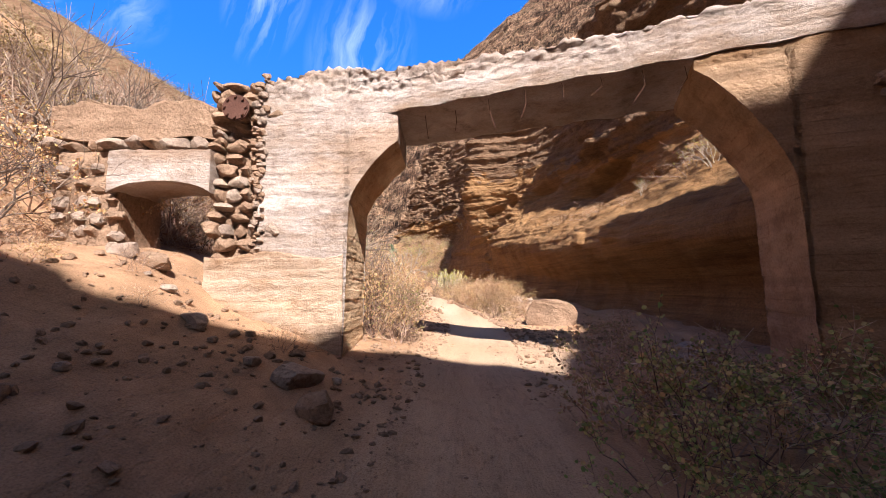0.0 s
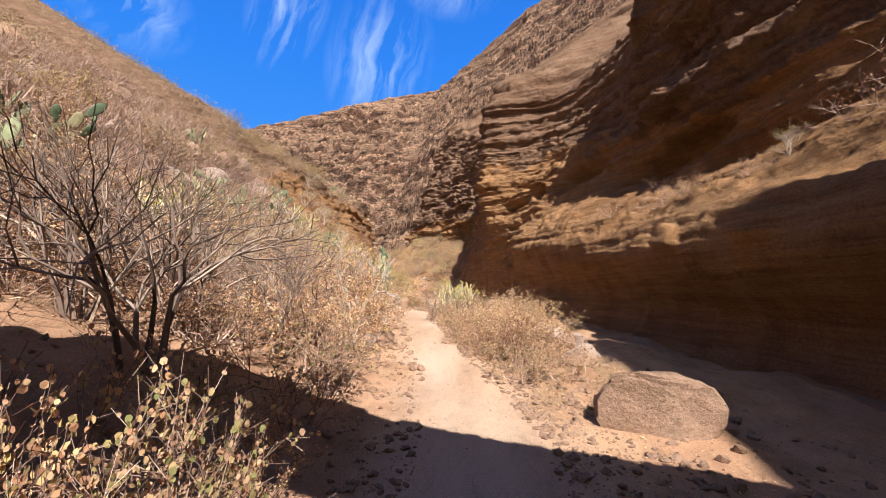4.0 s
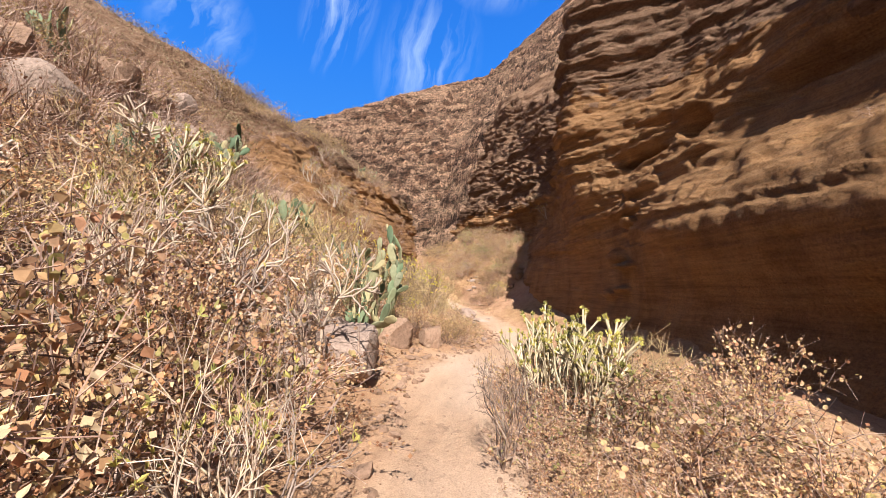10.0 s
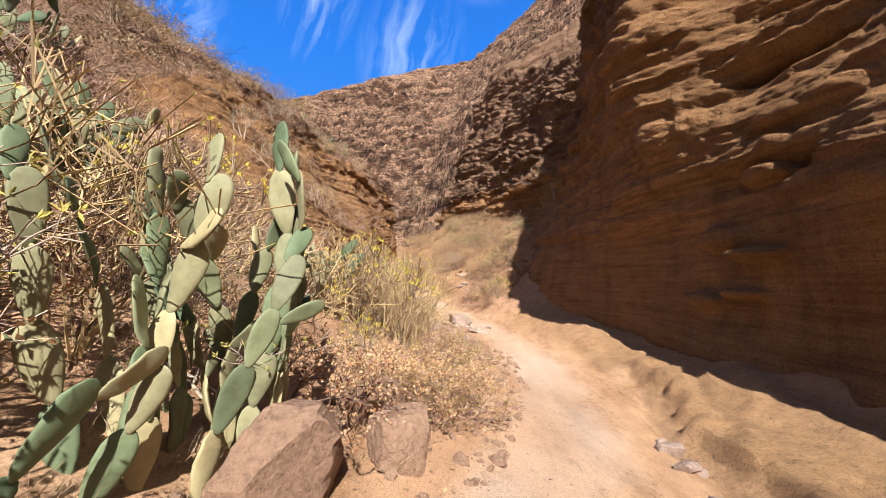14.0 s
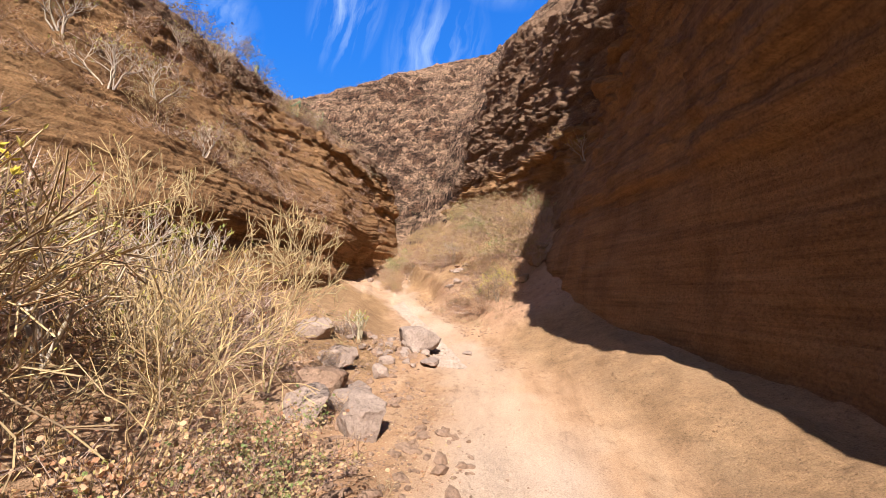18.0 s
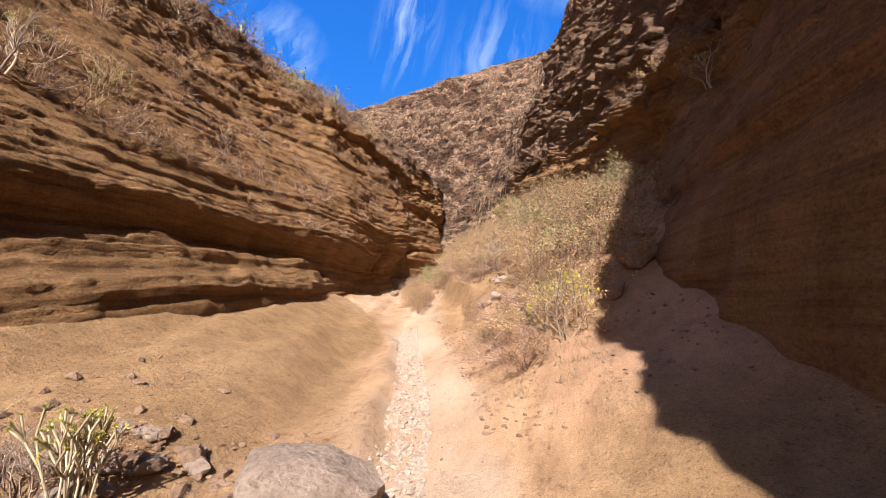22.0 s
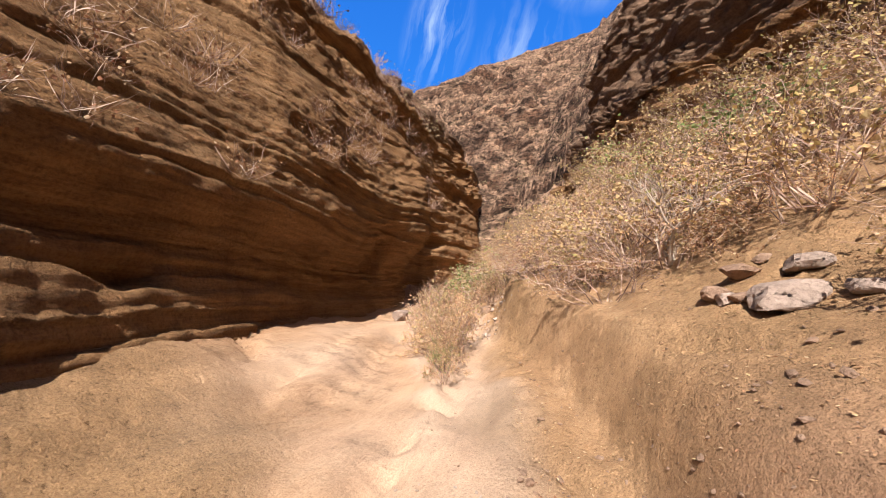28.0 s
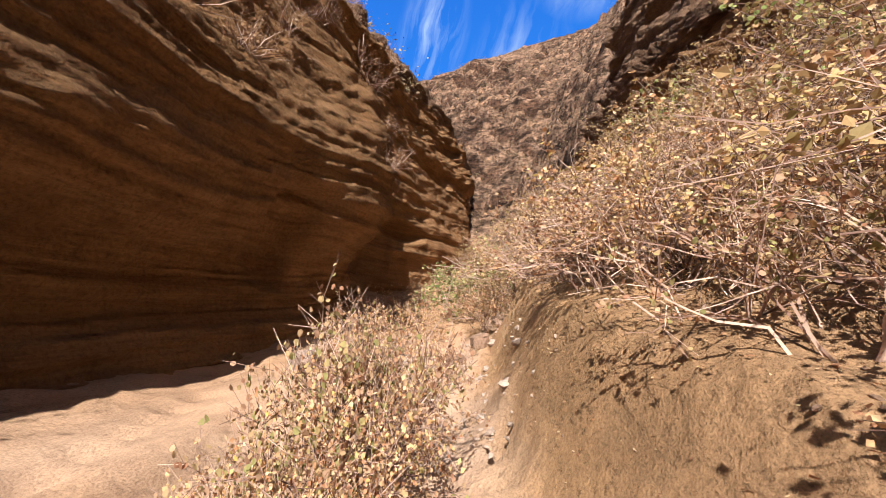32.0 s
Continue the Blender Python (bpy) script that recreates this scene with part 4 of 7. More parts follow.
cast_piece("channel_lip", np.linspace(0.0, 5.6, 130), lambda u: 4.16, lambda u: 4.25 + 0.17 * max(0.0, 1 - u / 1.7) + 0.015 * math.sin(6 * u) + 0.012 * math.sin(17 * u),
           (-0.60, 5.16), (1, -0.385), 0.3, MAT_CONCRETE, aqueduct, 8, 10)
RU = np.concatenate([np.linspace(3.35, 4.10, 26), np.linspace(4.11, 4.16, 70), np.linspace(4.18, 7.2, 60)])


def right_bottom(u):
    if u < 4.105:
        return haunch(-u, -4.105, -3.35, 2.35, 3.66)
    if u <= 4.165:
        return 2.35 - 2.25 * (u - 4.105) / 0.06
    return 0.1


cast_piece("right_pillar", RU, right_bottom, lambda u: 4.19, (-0.60, 5.09), (1, -0.385), 1.18, MAT_BROWN, aqueduct, 60, 20)
# the small side arch with its masonry
BU = np.linspace(-4.25, -2.95, 40)
cast_piece("small_arch_beam", BU, lambda u: 2.62 + 0.26 * math.sqrt(max(0.0, 1 - ((u + 3.6) / 0.72) ** 2)), lambda u: 3.28,
           (0, 5.02), (1, 0), 0.85, MAT_CONCRETE, aqueduct, 22, 16)
cast_piece("masonry_course", np.linspace(-5.2, -2.55, 50), lambda u: 3.5 + 0.03 * math.sin(7 * u), lambda u: 3.98 + 0.06 * math.sin(5 * u) + 0.02 * math.sin(13 * u),
           (0, 5.2), (1, 0), 0.9, MAT_STONE_RED, aqueduct, 18, 14)
cast_piece("side_pier", np.linspace(-5.0, -4.18, 18), lambda u: 1.2, lambda u: 3.3, (0, 5.15), (1, 0), 0.8, MAT_STONE_RED, aqueduct, 40, 12)
cast_piece("rubble_core", np.linspace(-2.98, -2.34, 24), lambda u: 1.2, lambda u: 4.12 + 0.05 * math.sin(9 * u), (0, 5.24), (1, 0), 0.8, MAT_STONE_RED, aqueduct, 50, 10)
stone_protos = []
for k in range(6):
    v, f = rock_points(rng, (1, 1, 1), 12, 3, 0.08, 0.5, 0.8)
    stone_protos.append((crisp(mesh_of("stone", v, f, MAT_STONE_RED)), crisp(mesh_of("stone", v, f, MAT_STONE))))


def lay_stone(x, y, z, sx, sy, sz, grey=False, parent=aqueduct, name="stone"):
    ob = new(name, stone_protos[int(rng.integers(6))][1 if grey else 0])
    ob.parent = parent
    ob.matrix_local = pose(x, y, z, rng.uniform(-8, 8), rng.uniform(-8, 8), rng.uniform(-25, 25)) @ Matrix.Diagonal((sx, sy, sz, 1))
    return ob


z = 1.75
row = 0
while z < 4.15:
    h = rng.uniform(0.06, 0.115)
    x = -3.02 + 0.05 * math.sin(row * 2.1)
    while x < -2.32 + 0.06 * math.sin(row * 1.3):
        w = rng.uniform(0.07, 0.19)
        lay_stone(x + w * 0.8, 5.22 + rng.uniform(-0.06, 0.06), z + h, w, rng.uniform(0.12, 0.22), h * 1.15, rng.random() < 0.35)
        x += w * 1.75
    z += h * 1.9
    row += 1
for x in np.arange(-5.1, -2.5, 0.27):
    lay_stone(x, 5.17 + rng.uniform(-0.05, 0.05), 3.40 + rng.uniform(-0.03, 0.03), rng.uniform(0.12, 0.19), 0.2, rng.uniform(0.08, 0.12), rng.random() < 0.3)
for x in np.arange(-4.9, -4.2, 0.22):
    for zz in np.arange(1.6, 3.2, 0.21):
        lay_stone(x + rng.uniform(-0.04, 0.04), 5.16, zz + rng.uniform(-0.04, 0.04), rng.uniform(0.09, 0.15), 0.12, rng.uniform(0.08, 0.12), rng.random() < 0.3)
for k in range(70):
    u, zz = rng.uniform(4.75, 6.6), rng.uniform(0.7, 3.3)
    w = rng.uniform(0.07, 0.17)
    lay_stone(-0.6 + u * 0.933 - 0.02, 5.07 - u * 0.36, zz, w, 0.14, w * rng.uniform(0.5, 0.8), rng.random() < 0.3)
for k in range(60):
    zz = 1.95 + 2.35 * (k + rng.random()) / 60
    w = rng.uniform(0.03, 0.085)
    lay_stone(-2.38 + rng.uniform(-0.05, 0.09), 5.09, zz, w, 0.06, w * rng.uniform(0.6, 0.9), rng.random() < 0.6)
# round iron cover
bm = bmesh.new()
bmesh.ops.create_cone(bm, cap_ends=True, segments=28, radius1=0.17, radius2=0.17, depth=0.05, matrix=Matrix.Rotation(radians(90), 4, "X"))
bmesh.ops.bevel(bm, geom=[e for e in bm.edges if len(e.link_faces) == 2 and e.calc_face_angle(0) > 1], offset=0.012, segments=2, affect="EDGES")
cover_mesh = bpy.data.meshes.new("iron_cover")
bm.to_mesh(cover_mesh)
bm.free()
cover_mesh.materials.append(MAT_RUST)
cover = part("iron_cover", cover_mesh, MAT_RUST, aqueduct, "rusty round iron cover plate")
cover.location = (-2.62, 4.97, 3.80)
for k in range(8):
    bm = bmesh.new()
    bmesh.ops.create_cone(bm, cap_ends=True, segments=6, radius1=0.018, radius2=0.018, depth=0.03, matrix=Matrix.Rotation(radians(90), 4, "X"))
    me = bpy.data.meshes.new("bolt")
    bm.to_mesh(me)
    bm.free()
    me.materials.append(MAT_RUST)
    bolt = part("bolt", me, MAT_RUST, cover)
    bolt.location = (0.135 * math.cos(k * math.pi / 4), -0.035, 0.135 * math.sin(k * math.pi / 4))


def wire(name, pts, r, mat, parent):
    cu = bpy.data.curves.new(name, "CURVE")
    cu.dimensions, cu.bevel_depth, cu.bevel_resolution = "3D", r, 1
    sp = cu.splines.new("POLY")
    sp.points.add(len(pts) - 1)
    for q, p in zip(sp.points, pts):
        q.co = (*p, 1)
    cu.materials.append(mat)
    ob = new(name, cu)
    ob.parent = parent
    return ob


for k in range(9):
    u = 0.4 + k * 0.42
    x, y = -0.6 + u * 0.933, 5.06 - u * 0.36 + 0.35 * rng.random()
    ln = rng.uniform(0.12, 0.4)
    wire("hanging_wire", [(x, y, 3.80), (x + 0.02, y - 0.01, 3.78 - ln * 0.5), (x + rng.uniform(-0.1, 0.1), y, 3.78 - ln)], 0.004, MAT_RUST, aqueduct)


# ---- boulders ----
def boulder(x, y, size, tilt=0.0, grey=True, sink=0.3, name="boulder", label="", cuts=14, turn=None):
    size = tuple(1.15 * w for w in size)
    own = np.random.default_rng(int(abs(x) * 1000 + y * 77) + 5)
    v, f = rock_points(own, size, cuts + 3, 4 if max(size) > 0.25 and x > -4.8 else 3, 0.08, 0.48, 0.86)
    ob = new(name, crisp(mesh_of(name, v, f, MAT_STONE if grey else MAT_STONE_RED)))
    ob.matrix_world = pose(x, y, on_ground(x, y) + size[2] * 0.6 * (1 - sink * 2), own.uniform(-6, 6), tilt, own.uniform(0, 360) if turn is None else turn)
    return tagged(ob, label or "weathered rounded boulder half sunk in the dry soil", "boulder", "boulders by the path")


boulder(2.5, 9.7, (0.62, 0.46, 0.42), 6, False, 0.17, label="large flat-topped sandstone boulder beside the path", cuts=7, turn=-12)
boulder(-1.41, 3.95, (0.26, 0.22, 0.14), 0, True, 0.25, label="dark flat rock lying before the pillar")
boulder(-1.05, 3.45, (0.25, 0.2, 0.15), 10, False, 0.3, label="reddish angular rock on the shaded bank")
boulder(-3.75, 4.7, (0.2, 0.16, 0.13), 0, True, 0.2, label="pale rock below the small side arch")
boulder(-3.35, 4.75, (0.28, 0.2, 0.16), 0, False, 0.25, label="pale rock below the small side arch")
boulder(-2.55, 4.2, (0.18, 0.13, 0.1), 0, True, 0.2, label="dark angular stone on the bank")
boulder(2.9, 4.6, (0.55, 0.42, 0.28), 0, True, 0.25, label="dark boulder in the shade under the arch")
boulder(3.3, 5.6, (0.4, 0.3, 0.22), 0, True, 0.25, label="dark boulder in the shade under the arch")
boulder(2.45, 12.4, (0.34, 0.3, 0.22), 0, False, 0.3, label="dusty boulder among dry shrubs")
boulder(2.75, 13.2, (0.42, 0.34, 0.3), 0, True, 0.3, label="dusty boulder among dry shrubs")
boulder(-1.85, 11.9, (0.34, 0.28, 0.2), 5, False, 0.25, label="reddish boulder on the bank beside the path")
boulder(-0.98, 13.1, (0.2, 0.14, 0.11), 0, False, 0.25, label="small flat rock at the edge of the path")
boulder(-2.45, 19.15, (0.52, 0.44, 0.48), 8, True, 0.12, label="large rounded grey boulder beside the path")
boulder(-2.72, 18.55, (0.28, 0.24, 0.22), 0, True, 0.2, label="grey boulder beside a pale-trunked shrub")
boulder(-3.05, 18.95, (0.32, 0.28, 0.28), 0, True, 0.2, label="grey boulder beside a pale-trunked shrub")
boulder(-0.98, 13.15, (0.32, 0.2, 0.2), 6, False, 0.15, label="reddish boulder at the edge of the path")
boulder(-1.75, 11.9, (0.4, 0.32, 0.3), 0, False, 0.2, label="reddish boulder on the bank beside the path")
boulder(-1.15, 12.5, (0.24, 0.14, 0.2), 20, True, 0.15, label="leaning grey rock at the foot of a pale shrub")
boulder(0.6, 13.85, (0.18, 0.14, 0.13), 0, False, 0.15, "stone", "loose reddish stone at the edge of the path")
boulder(0.22, 13.6, (0.13, 0.1, 0.08), 0, False, 0.15, "stone", "loose reddish stone at the edge of the path")
boulder(2.55, 14.8, (0.36, 0.3, 0.26), 0, True, 0.15, label="pale boulder behind the dry thicket")
boulder(2.95, 14.3, (0.34, 0.28, 0.24), 0, True, 0.15, label="pale boulder behind the dry thicket")
boulder(-2.95, 19.9, (0.34, 0.3, 0.26), 0, True, 0.22, label="grey boulder under a pale-stemmed shrub")
boulder(-2.62, 20.15, (0.36, 0.28, 0.26), 0, True, 0.22, label="grey boulder under a pale-stemmed shrub")
boulder(-3.45, 20.25, (0.4, 0.34, 0.32), 0, True, 0.25, label="grey boulder under a pale-stemmed shrub")
boulder(-2.58, 22.15, (0.5, 0.38, 0.36), 5, False, 0.14, label="big pinkish boulder at the foot of a cactus", cuts=9)
boulder(-2.08, 22.85, (0.3, 0.26, 0.34), 0, False, 0.16, label="pinkish boulder at the edge of the path")
boulder(-2.5, 23.5, (0.3, 0.3, 0.3), 0, False, 0.2, label="pinkish boulder behind dry twigs")
boulder(-1.2, 26.9, (0.1, 0.08, 0.12), 0, True, 0.2, label="small upright stone at the edge of the path")
for x, y, s in ((0.62, 24.8, 0.2), (0.58, 24.2, 0.14), (0.75, 24.35, 0.12), (0.5, 23.4, 0.17), (0.36, 22.4, 0.16), (0.7, 25.2, 0.1)):
    boulder(x, y, (s, s * 0.8, s * 0.55), 0, True, 0.25, "stone", "loose grey stone on the sandy path side")
ROW = "angular grey boulder in the row beside the path"
boulder(-2.75, 30.65, (0.40, 0.28, 0.26), 6, True, 0.18, label=ROW, cuts=9)
boulder(-2.05, 30.45, (0.30, 0.22, 0.27), 14, True, 0.18, label=ROW, cuts=8)
boulder(-2.52, 31.3, (0.28, 0.22, 0.20), 10, True, 0.16, label=ROW, cuts=8)
boulder(-3.05, 31.5, (0.42, 0.28, 0.20), 5, False, 0.2, label="flat brown boulder in the row beside the path", cuts=9)
boulder(-2.62, 31.85, (0.18, 0.15, 0.13), 0, True, 0.18, label=ROW, cuts=8)
boulder(-3.35, 32.6, (0.30, 0.22, 0.22), 8, True, 0.15, label=ROW, cuts=8)
boulder(-2.58, 32.6, (0.15, 0.12, 0.14), 0, True, 0.12, "stone", "small angular grey stone beside the path", 8)
boulder(-2.55, 34.95, (0.50, 0.42, 0.27), 8, True, 0.12, label="broad flat grey slab lying on the path side", cuts=8)
boulder(-2.05, 33.7, (0.34, 0.20, 0.07), 3, True, 0.12, "stone_slab", "thin flat slab of grey stone", 8)
boulder(-2.75, 34.6, (0.2, 0.14, 0.1), 0, True, 0.2, "stone", "angular grey stone beside the slab", 8)
boulder(-4.3, 33.75, (0.40, 0.32, 0.30), 10, True, 0.18, label="big tilted grey boulder under the rock wall", cuts=9)
boulder(-5.6, 33.8, (0.42, 0.34, 0.34), 0, False, 0.2, label="rough brown boulder under the rock wall")
boulder(-1.55, 34.9, (0.16, 0.07, 0.05), 0, True, 0.12, "stone_slab", "thin flat slab of grey stone", 8)
for x, y, s in ((-3.5, 33.3, 0.24), (-2.8, 33.5, 0.16), (-2.6, 33.95, 0.12), (-2.45, 33.55, 0.09), (-2.75, 33.0, 0.10), (-2.3, 33.4, 0.07), (-3.05, 33.9, 0.14)):
    boulder(x, y, (s, s * 0.8, s * 0.6), 0, True, 0.2, "stone", "angular grey stone in the row beside the path", 8)
for k in range(60):
    x, y, w = rng.uniform(-4.2, -2.3), rng.uniform(33.9, 35.2), rng.uniform(0.05, 0.13)
    boulder(x, y, (w, w * 0.75, w * 0.55), rng.uniform(-15, 15), k % 3 > 0, 0.15, "stone", "angular stone among the rubble beside the slab", 9)
for k in range(46):
    x, y, w = rng.uniform(-5.6, -0.9), rng.uniform(1.6, 4.6), rng.uniform(0.035, 0.10)
    boulder(x, y, (w, w * 0.8, w * 0.6), rng.uniform(-15, 15), k % 3 > 1, 0.2, "stone", "loose reddish stone on the shaded bank", 9)
for x, y, w in ((-3.75, 45.35, 0.2), (-3.5, 45.55, 0.24), (-3.62, 45.15, 0.15), (-3.3, 45.8, 0.18)):
    boulder(x + 0.1, y, (w * 0.75, w * 0.6, w * 0.34), 8, False, 0.25, "stone", "flat grey slab of stone on the earthy bank", 8)
boulder(-9.45, 50.05, (0.26, 0.22, 0.2), 0, True, 0.2, label="dark rounded boulder at the foot of the wall")
boulder(0.05, 40.75, (0.38, 0.34, 0.34), 0, False, 0.22, label="dark boulder perched at the end of the wall")
boulder(-0.35, 40.2, (0.22, 0.18, 0.18), 0, False, 0.2, label="brown rock below a dark boulder")
boulder(0.3, 41.5, (0.26, 0.2, 0.14), 0, False, 0.0, label="pale slab of rock beside a dark boulder")
for x, y, s in ((-8.35, 52.2, 0.26), (-8.75, 51.6, 0.2), (-8.1, 52.6, 0.24), (-8.9, 51.2, 0.15), (-8.5, 51.5, 0.14), (-7.9, 53.2, 0.28), (-9.0, 52.3, 0.22)):
    boulder(x, y, (s, s * 0.85, s * 0.7), 0, False, 0.25, "boulder", "reddish boulder in the rock pile across the channel")
for x, y, s in ((-3.3, 44.9, 0.26), (-3.0, 45.3, 0.2), (-3.6, 45.2, 0.12), (-2.9, 44.7, 0.15), (-4.6, 47.6, 0.13), (-3.2, 42.6, 0.2), (-2.9, 42.9, 0.28), (-3.4, 42.9, 0.13), (-2.6, 43.3, 0.17)):
    boulder(x, y, (s, s * 0.8, s * 0.5), 10, True, 0.25, "stone", "loose stone on the earthy slope")


# ---- plants ----
def plant_mat(name, cols, rough=0.85, bump=30, by_island=True, thin=0.0):
    m, n, l, b = material(name)
    geo = n.new("ShaderNodeNewGeometry")
    info = n.new("ShaderNodeObjectInfo")
    r = ramp_of(n, [(k / max(1, len(cols) - 1), c) for k, c in enumerate(cols)])
    add = n.new("ShaderNodeMath")
    add.operation = "MULTIPLY_ADD"
    l.new(info.outputs["Random"], add.inputs[0])
    add.inputs[1].default_value = 0.25
    if by_island:
        sc = n.new("ShaderNodeMath")
        sc.operation = "MULTIPLY"
        l.new(geo.outputs["Random Per Island"], sc.inputs[0])
        sc.inputs[1].default_value = 0.8
        l.new(sc.outputs[0], add.inputs[2])
    else:
        add.inputs[2].default_value = 0.3
    l.new(add.outputs[0], r.inputs[0])
    fine = noise_of(n, l, geo.outputs["Position"], bump, 6, 0.7)
    r2 = ramp_of(n, ((0.3, (0.68, 0.66, 0.64)), (0.7, (1.15, 1.15, 1.15))))
    l.new(fine, r2.inputs[0])
    col = mixed(n, l, 0.7, r.outputs[0], r2.outputs[0], "MULTIPLY")
    each = ramp_of(n, ((0.0, (0.58, 0.52, 0.50)), (0.35, (0.85, 0.84, 0.80)), (0.7, (1.05, 1.0, 0.94)), (1.0, (1.3, 1.22, 1.1))))
    l.new(info.outputs["Random"], each.inputs[0])
    col = mixed(n, l, 0.85, col, each.outputs[0], "MULTIPLY")
    l.new(col, b.inputs["Base Color"])
    b.inputs["Roughness"].default_value = rough
    b.inputs["Specular IOR Level"].default_value = 0.2
    bumped(n, l, b, [(fine, 0.4, 0.004)])
    if thin:
        tr = n.new("ShaderNodeBsdfTranslucent")
        l.new(col, tr.inputs[0])
        mx = n.new("ShaderNodeMixShader")
        mx.inputs[0].default_value = thin
        l.new(b.outputs[0], mx.inputs[1])
        l.new(tr.outputs[0], mx.inputs[2])
        l.new(mx.outputs[0], n["Material Output"].inputs[0])
    return m


MAT_TWIG = plant_mat("dry_twig", ((0.09, 0.052, 0.042), (0.21, 0.13, 0.105), (0.38, 0.265, 0.22), (0.56, 0.44, 0.38)))
MAT_BARK = plant_mat("dark_bark", ((0.09, 0.06, 0.052), (0.18, 0.13, 0.11), (0.34, 0.27, 0.23)))
MAT_PALE = plant_mat("pale_succulent_stem", ((0.36, 0.28, 0.24), (0.44, 0.36, 0.31), (0.48, 0.40, 0.30)))
MAT_BROOM = plant_mat("straw_yellow_stem", ((0.20, 0.13, 0.09), (0.40, 0.29, 0.16), (0.50, 0.38, 0.20), (0.28, 0.20, 0.15)))
MAT_STEM = plant_mat("grey_brown_stem", ((0.17, 0.12, 0.09), (0.30, 0.22, 0.16), (0.42, 0.33, 0.22)))
MAT_DRYLEAF = plant_mat("dry_leaf", ((0.22, 0.10, 0.055), (0.42, 0.21, 0.12), (0.58, 0.37, 0.20), (0.68, 0.50, 0.34), (0.48, 0.38, 0.13)), thin=0.25)
MAT_LEAF = plant_mat("green_leaf", ((0.17, 0.20, 0.08), (0.34, 0.30, 0.12), (0.50, 0.35, 0.19), (0.56, 0.37, 0.25), (0.36, 0.18, 0.11), (0.54, 0.42, 0.25)), thin=0.25)
MAT_TUFT = plant_mat("yellow_green_tuft", ((0.26, 0.27, 0.10), (0.42, 0.38, 0.12), (0.55, 0.46, 0.14)), thin=0.2)
MAT_GREEN = plant_mat("fresh_green_leaf", ((0.10, 0.15, 0.05), (0.20, 0.26, 0.09), (0.34, 0.36, 0.15), (0.46, 0.40, 0.20), (0.50, 0.32, 0.18)), thin=0.25)
MAT_OLIVE = plant_mat("olive_dry_leaf", ((0.24, 0.14, 0.075), (0.40, 0.26, 0.125), (0.52, 0.365, 0.19), (0.40, 0.32, 0.13), (0.58, 0.43, 0.28)), thin=0.25)
MAT_CANDLE = plant_mat("pale_green_stem", ((0.40, 0.33, 0.21), (0.52, 0.45, 0.31), (0.60, 0.53, 0.40)))
MAT_TIP = plant_mat("yellow_green_leaf_tip", ((0.28, 0.29, 0.10), (0.46, 0.42, 0.13), (0.60, 0.51, 0.15)), thin=0.2)
MAT_FLOWER = plant_mat("yellow_flower_head", ((0.40, 0.38, 0.08), (0.58, 0.48, 0.08), (0.66, 0.55, 0.12)), thin=0.2)
MAT_PAD = plant_mat("cactus_pad", ((0.075, 0.12, 0.07), (0.12, 0.17, 0.10), (0.20, 0.23, 0.14), (0.34, 0.30, 0.18)), 0.6, 14)
MAT_GRASS = plant_mat("dry_grass", ((0.36, 0.24, 0.14), (0.48, 0.35, 0.22), (0.58, 0.45, 0.30)), thin=0.2)
MAT_SCRUB = plant_mat("far_scrub", ((0.17, 0.12, 0.08), (0.27, 0.20, 0.13), (0.34, 0.26, 0.17), (0.28, 0.25, 0.13)))


def skeleton(r, stems, height, spread, depth, forks, ratio, lift, wiggle, r0, base=0.12, bits=2, split=False):
    """Forking stems: arrays of start, end and radii, with the tips and their ways."""
    segs, tips = [], []

    def grow(p, d, ln, rad, level):
        parts = bits if level else 1
        for k in range(parts):
            d = d + r.normal(size=3) * wiggle + np.array([0, 0, lift])
            d = d / np.linalg.norm(d)
            q = p + d * ln / parts
            if q[2] < 0.02:
                q[2] = 0.02
            segs.append((p, q, rad, rad * 0.86))
            p, rad = q, rad * 0.86
        if level == 0:
            tips.append((p, d))
            return
        n = forks if isinstance(forks, int) else int(r.integers(forks[0], forks[1] + 1))
        for _ in range(n):
            side = r.normal(size=3)
            side -= d * (side @ d)
            side /= np.linalg.norm(side)
            nd = d + side * r.uniform(0.45, 0.95)
            grow(p, nd / np.linalg.norm(nd), ln * ratio * r.uniform(0.75, 1.2), rad * 0.8, level - 1)

    total = sum(ratio**k for k in range(depth + 1))
    marks = []
    for _ in range(stems):
        marks.append((len(segs), len(tips)))
        a = r.uniform(0, 2 * math.pi)
        lean = spread * math.sqrt(r.uniform(0.05, 1))
        d = np.array([math.cos(a) * lean, math.sin(a) * lean, 1.0])
        o = np.array([math.cos(a), math.sin(a), 0]) * base * r.uniform(0, 1)
        grow(o, d / np.linalg.norm(d), height / total * r.uniform(0.75, 1.1), r0 * r.uniform(0.7, 1.1), depth)
    if split:
        marks.append((len(segs), len(tips)))
        return [(segs[i:k], tips[j:m]) for (i, j), (k, m) in zip(marks, marks[1:])]
    return segs, tips


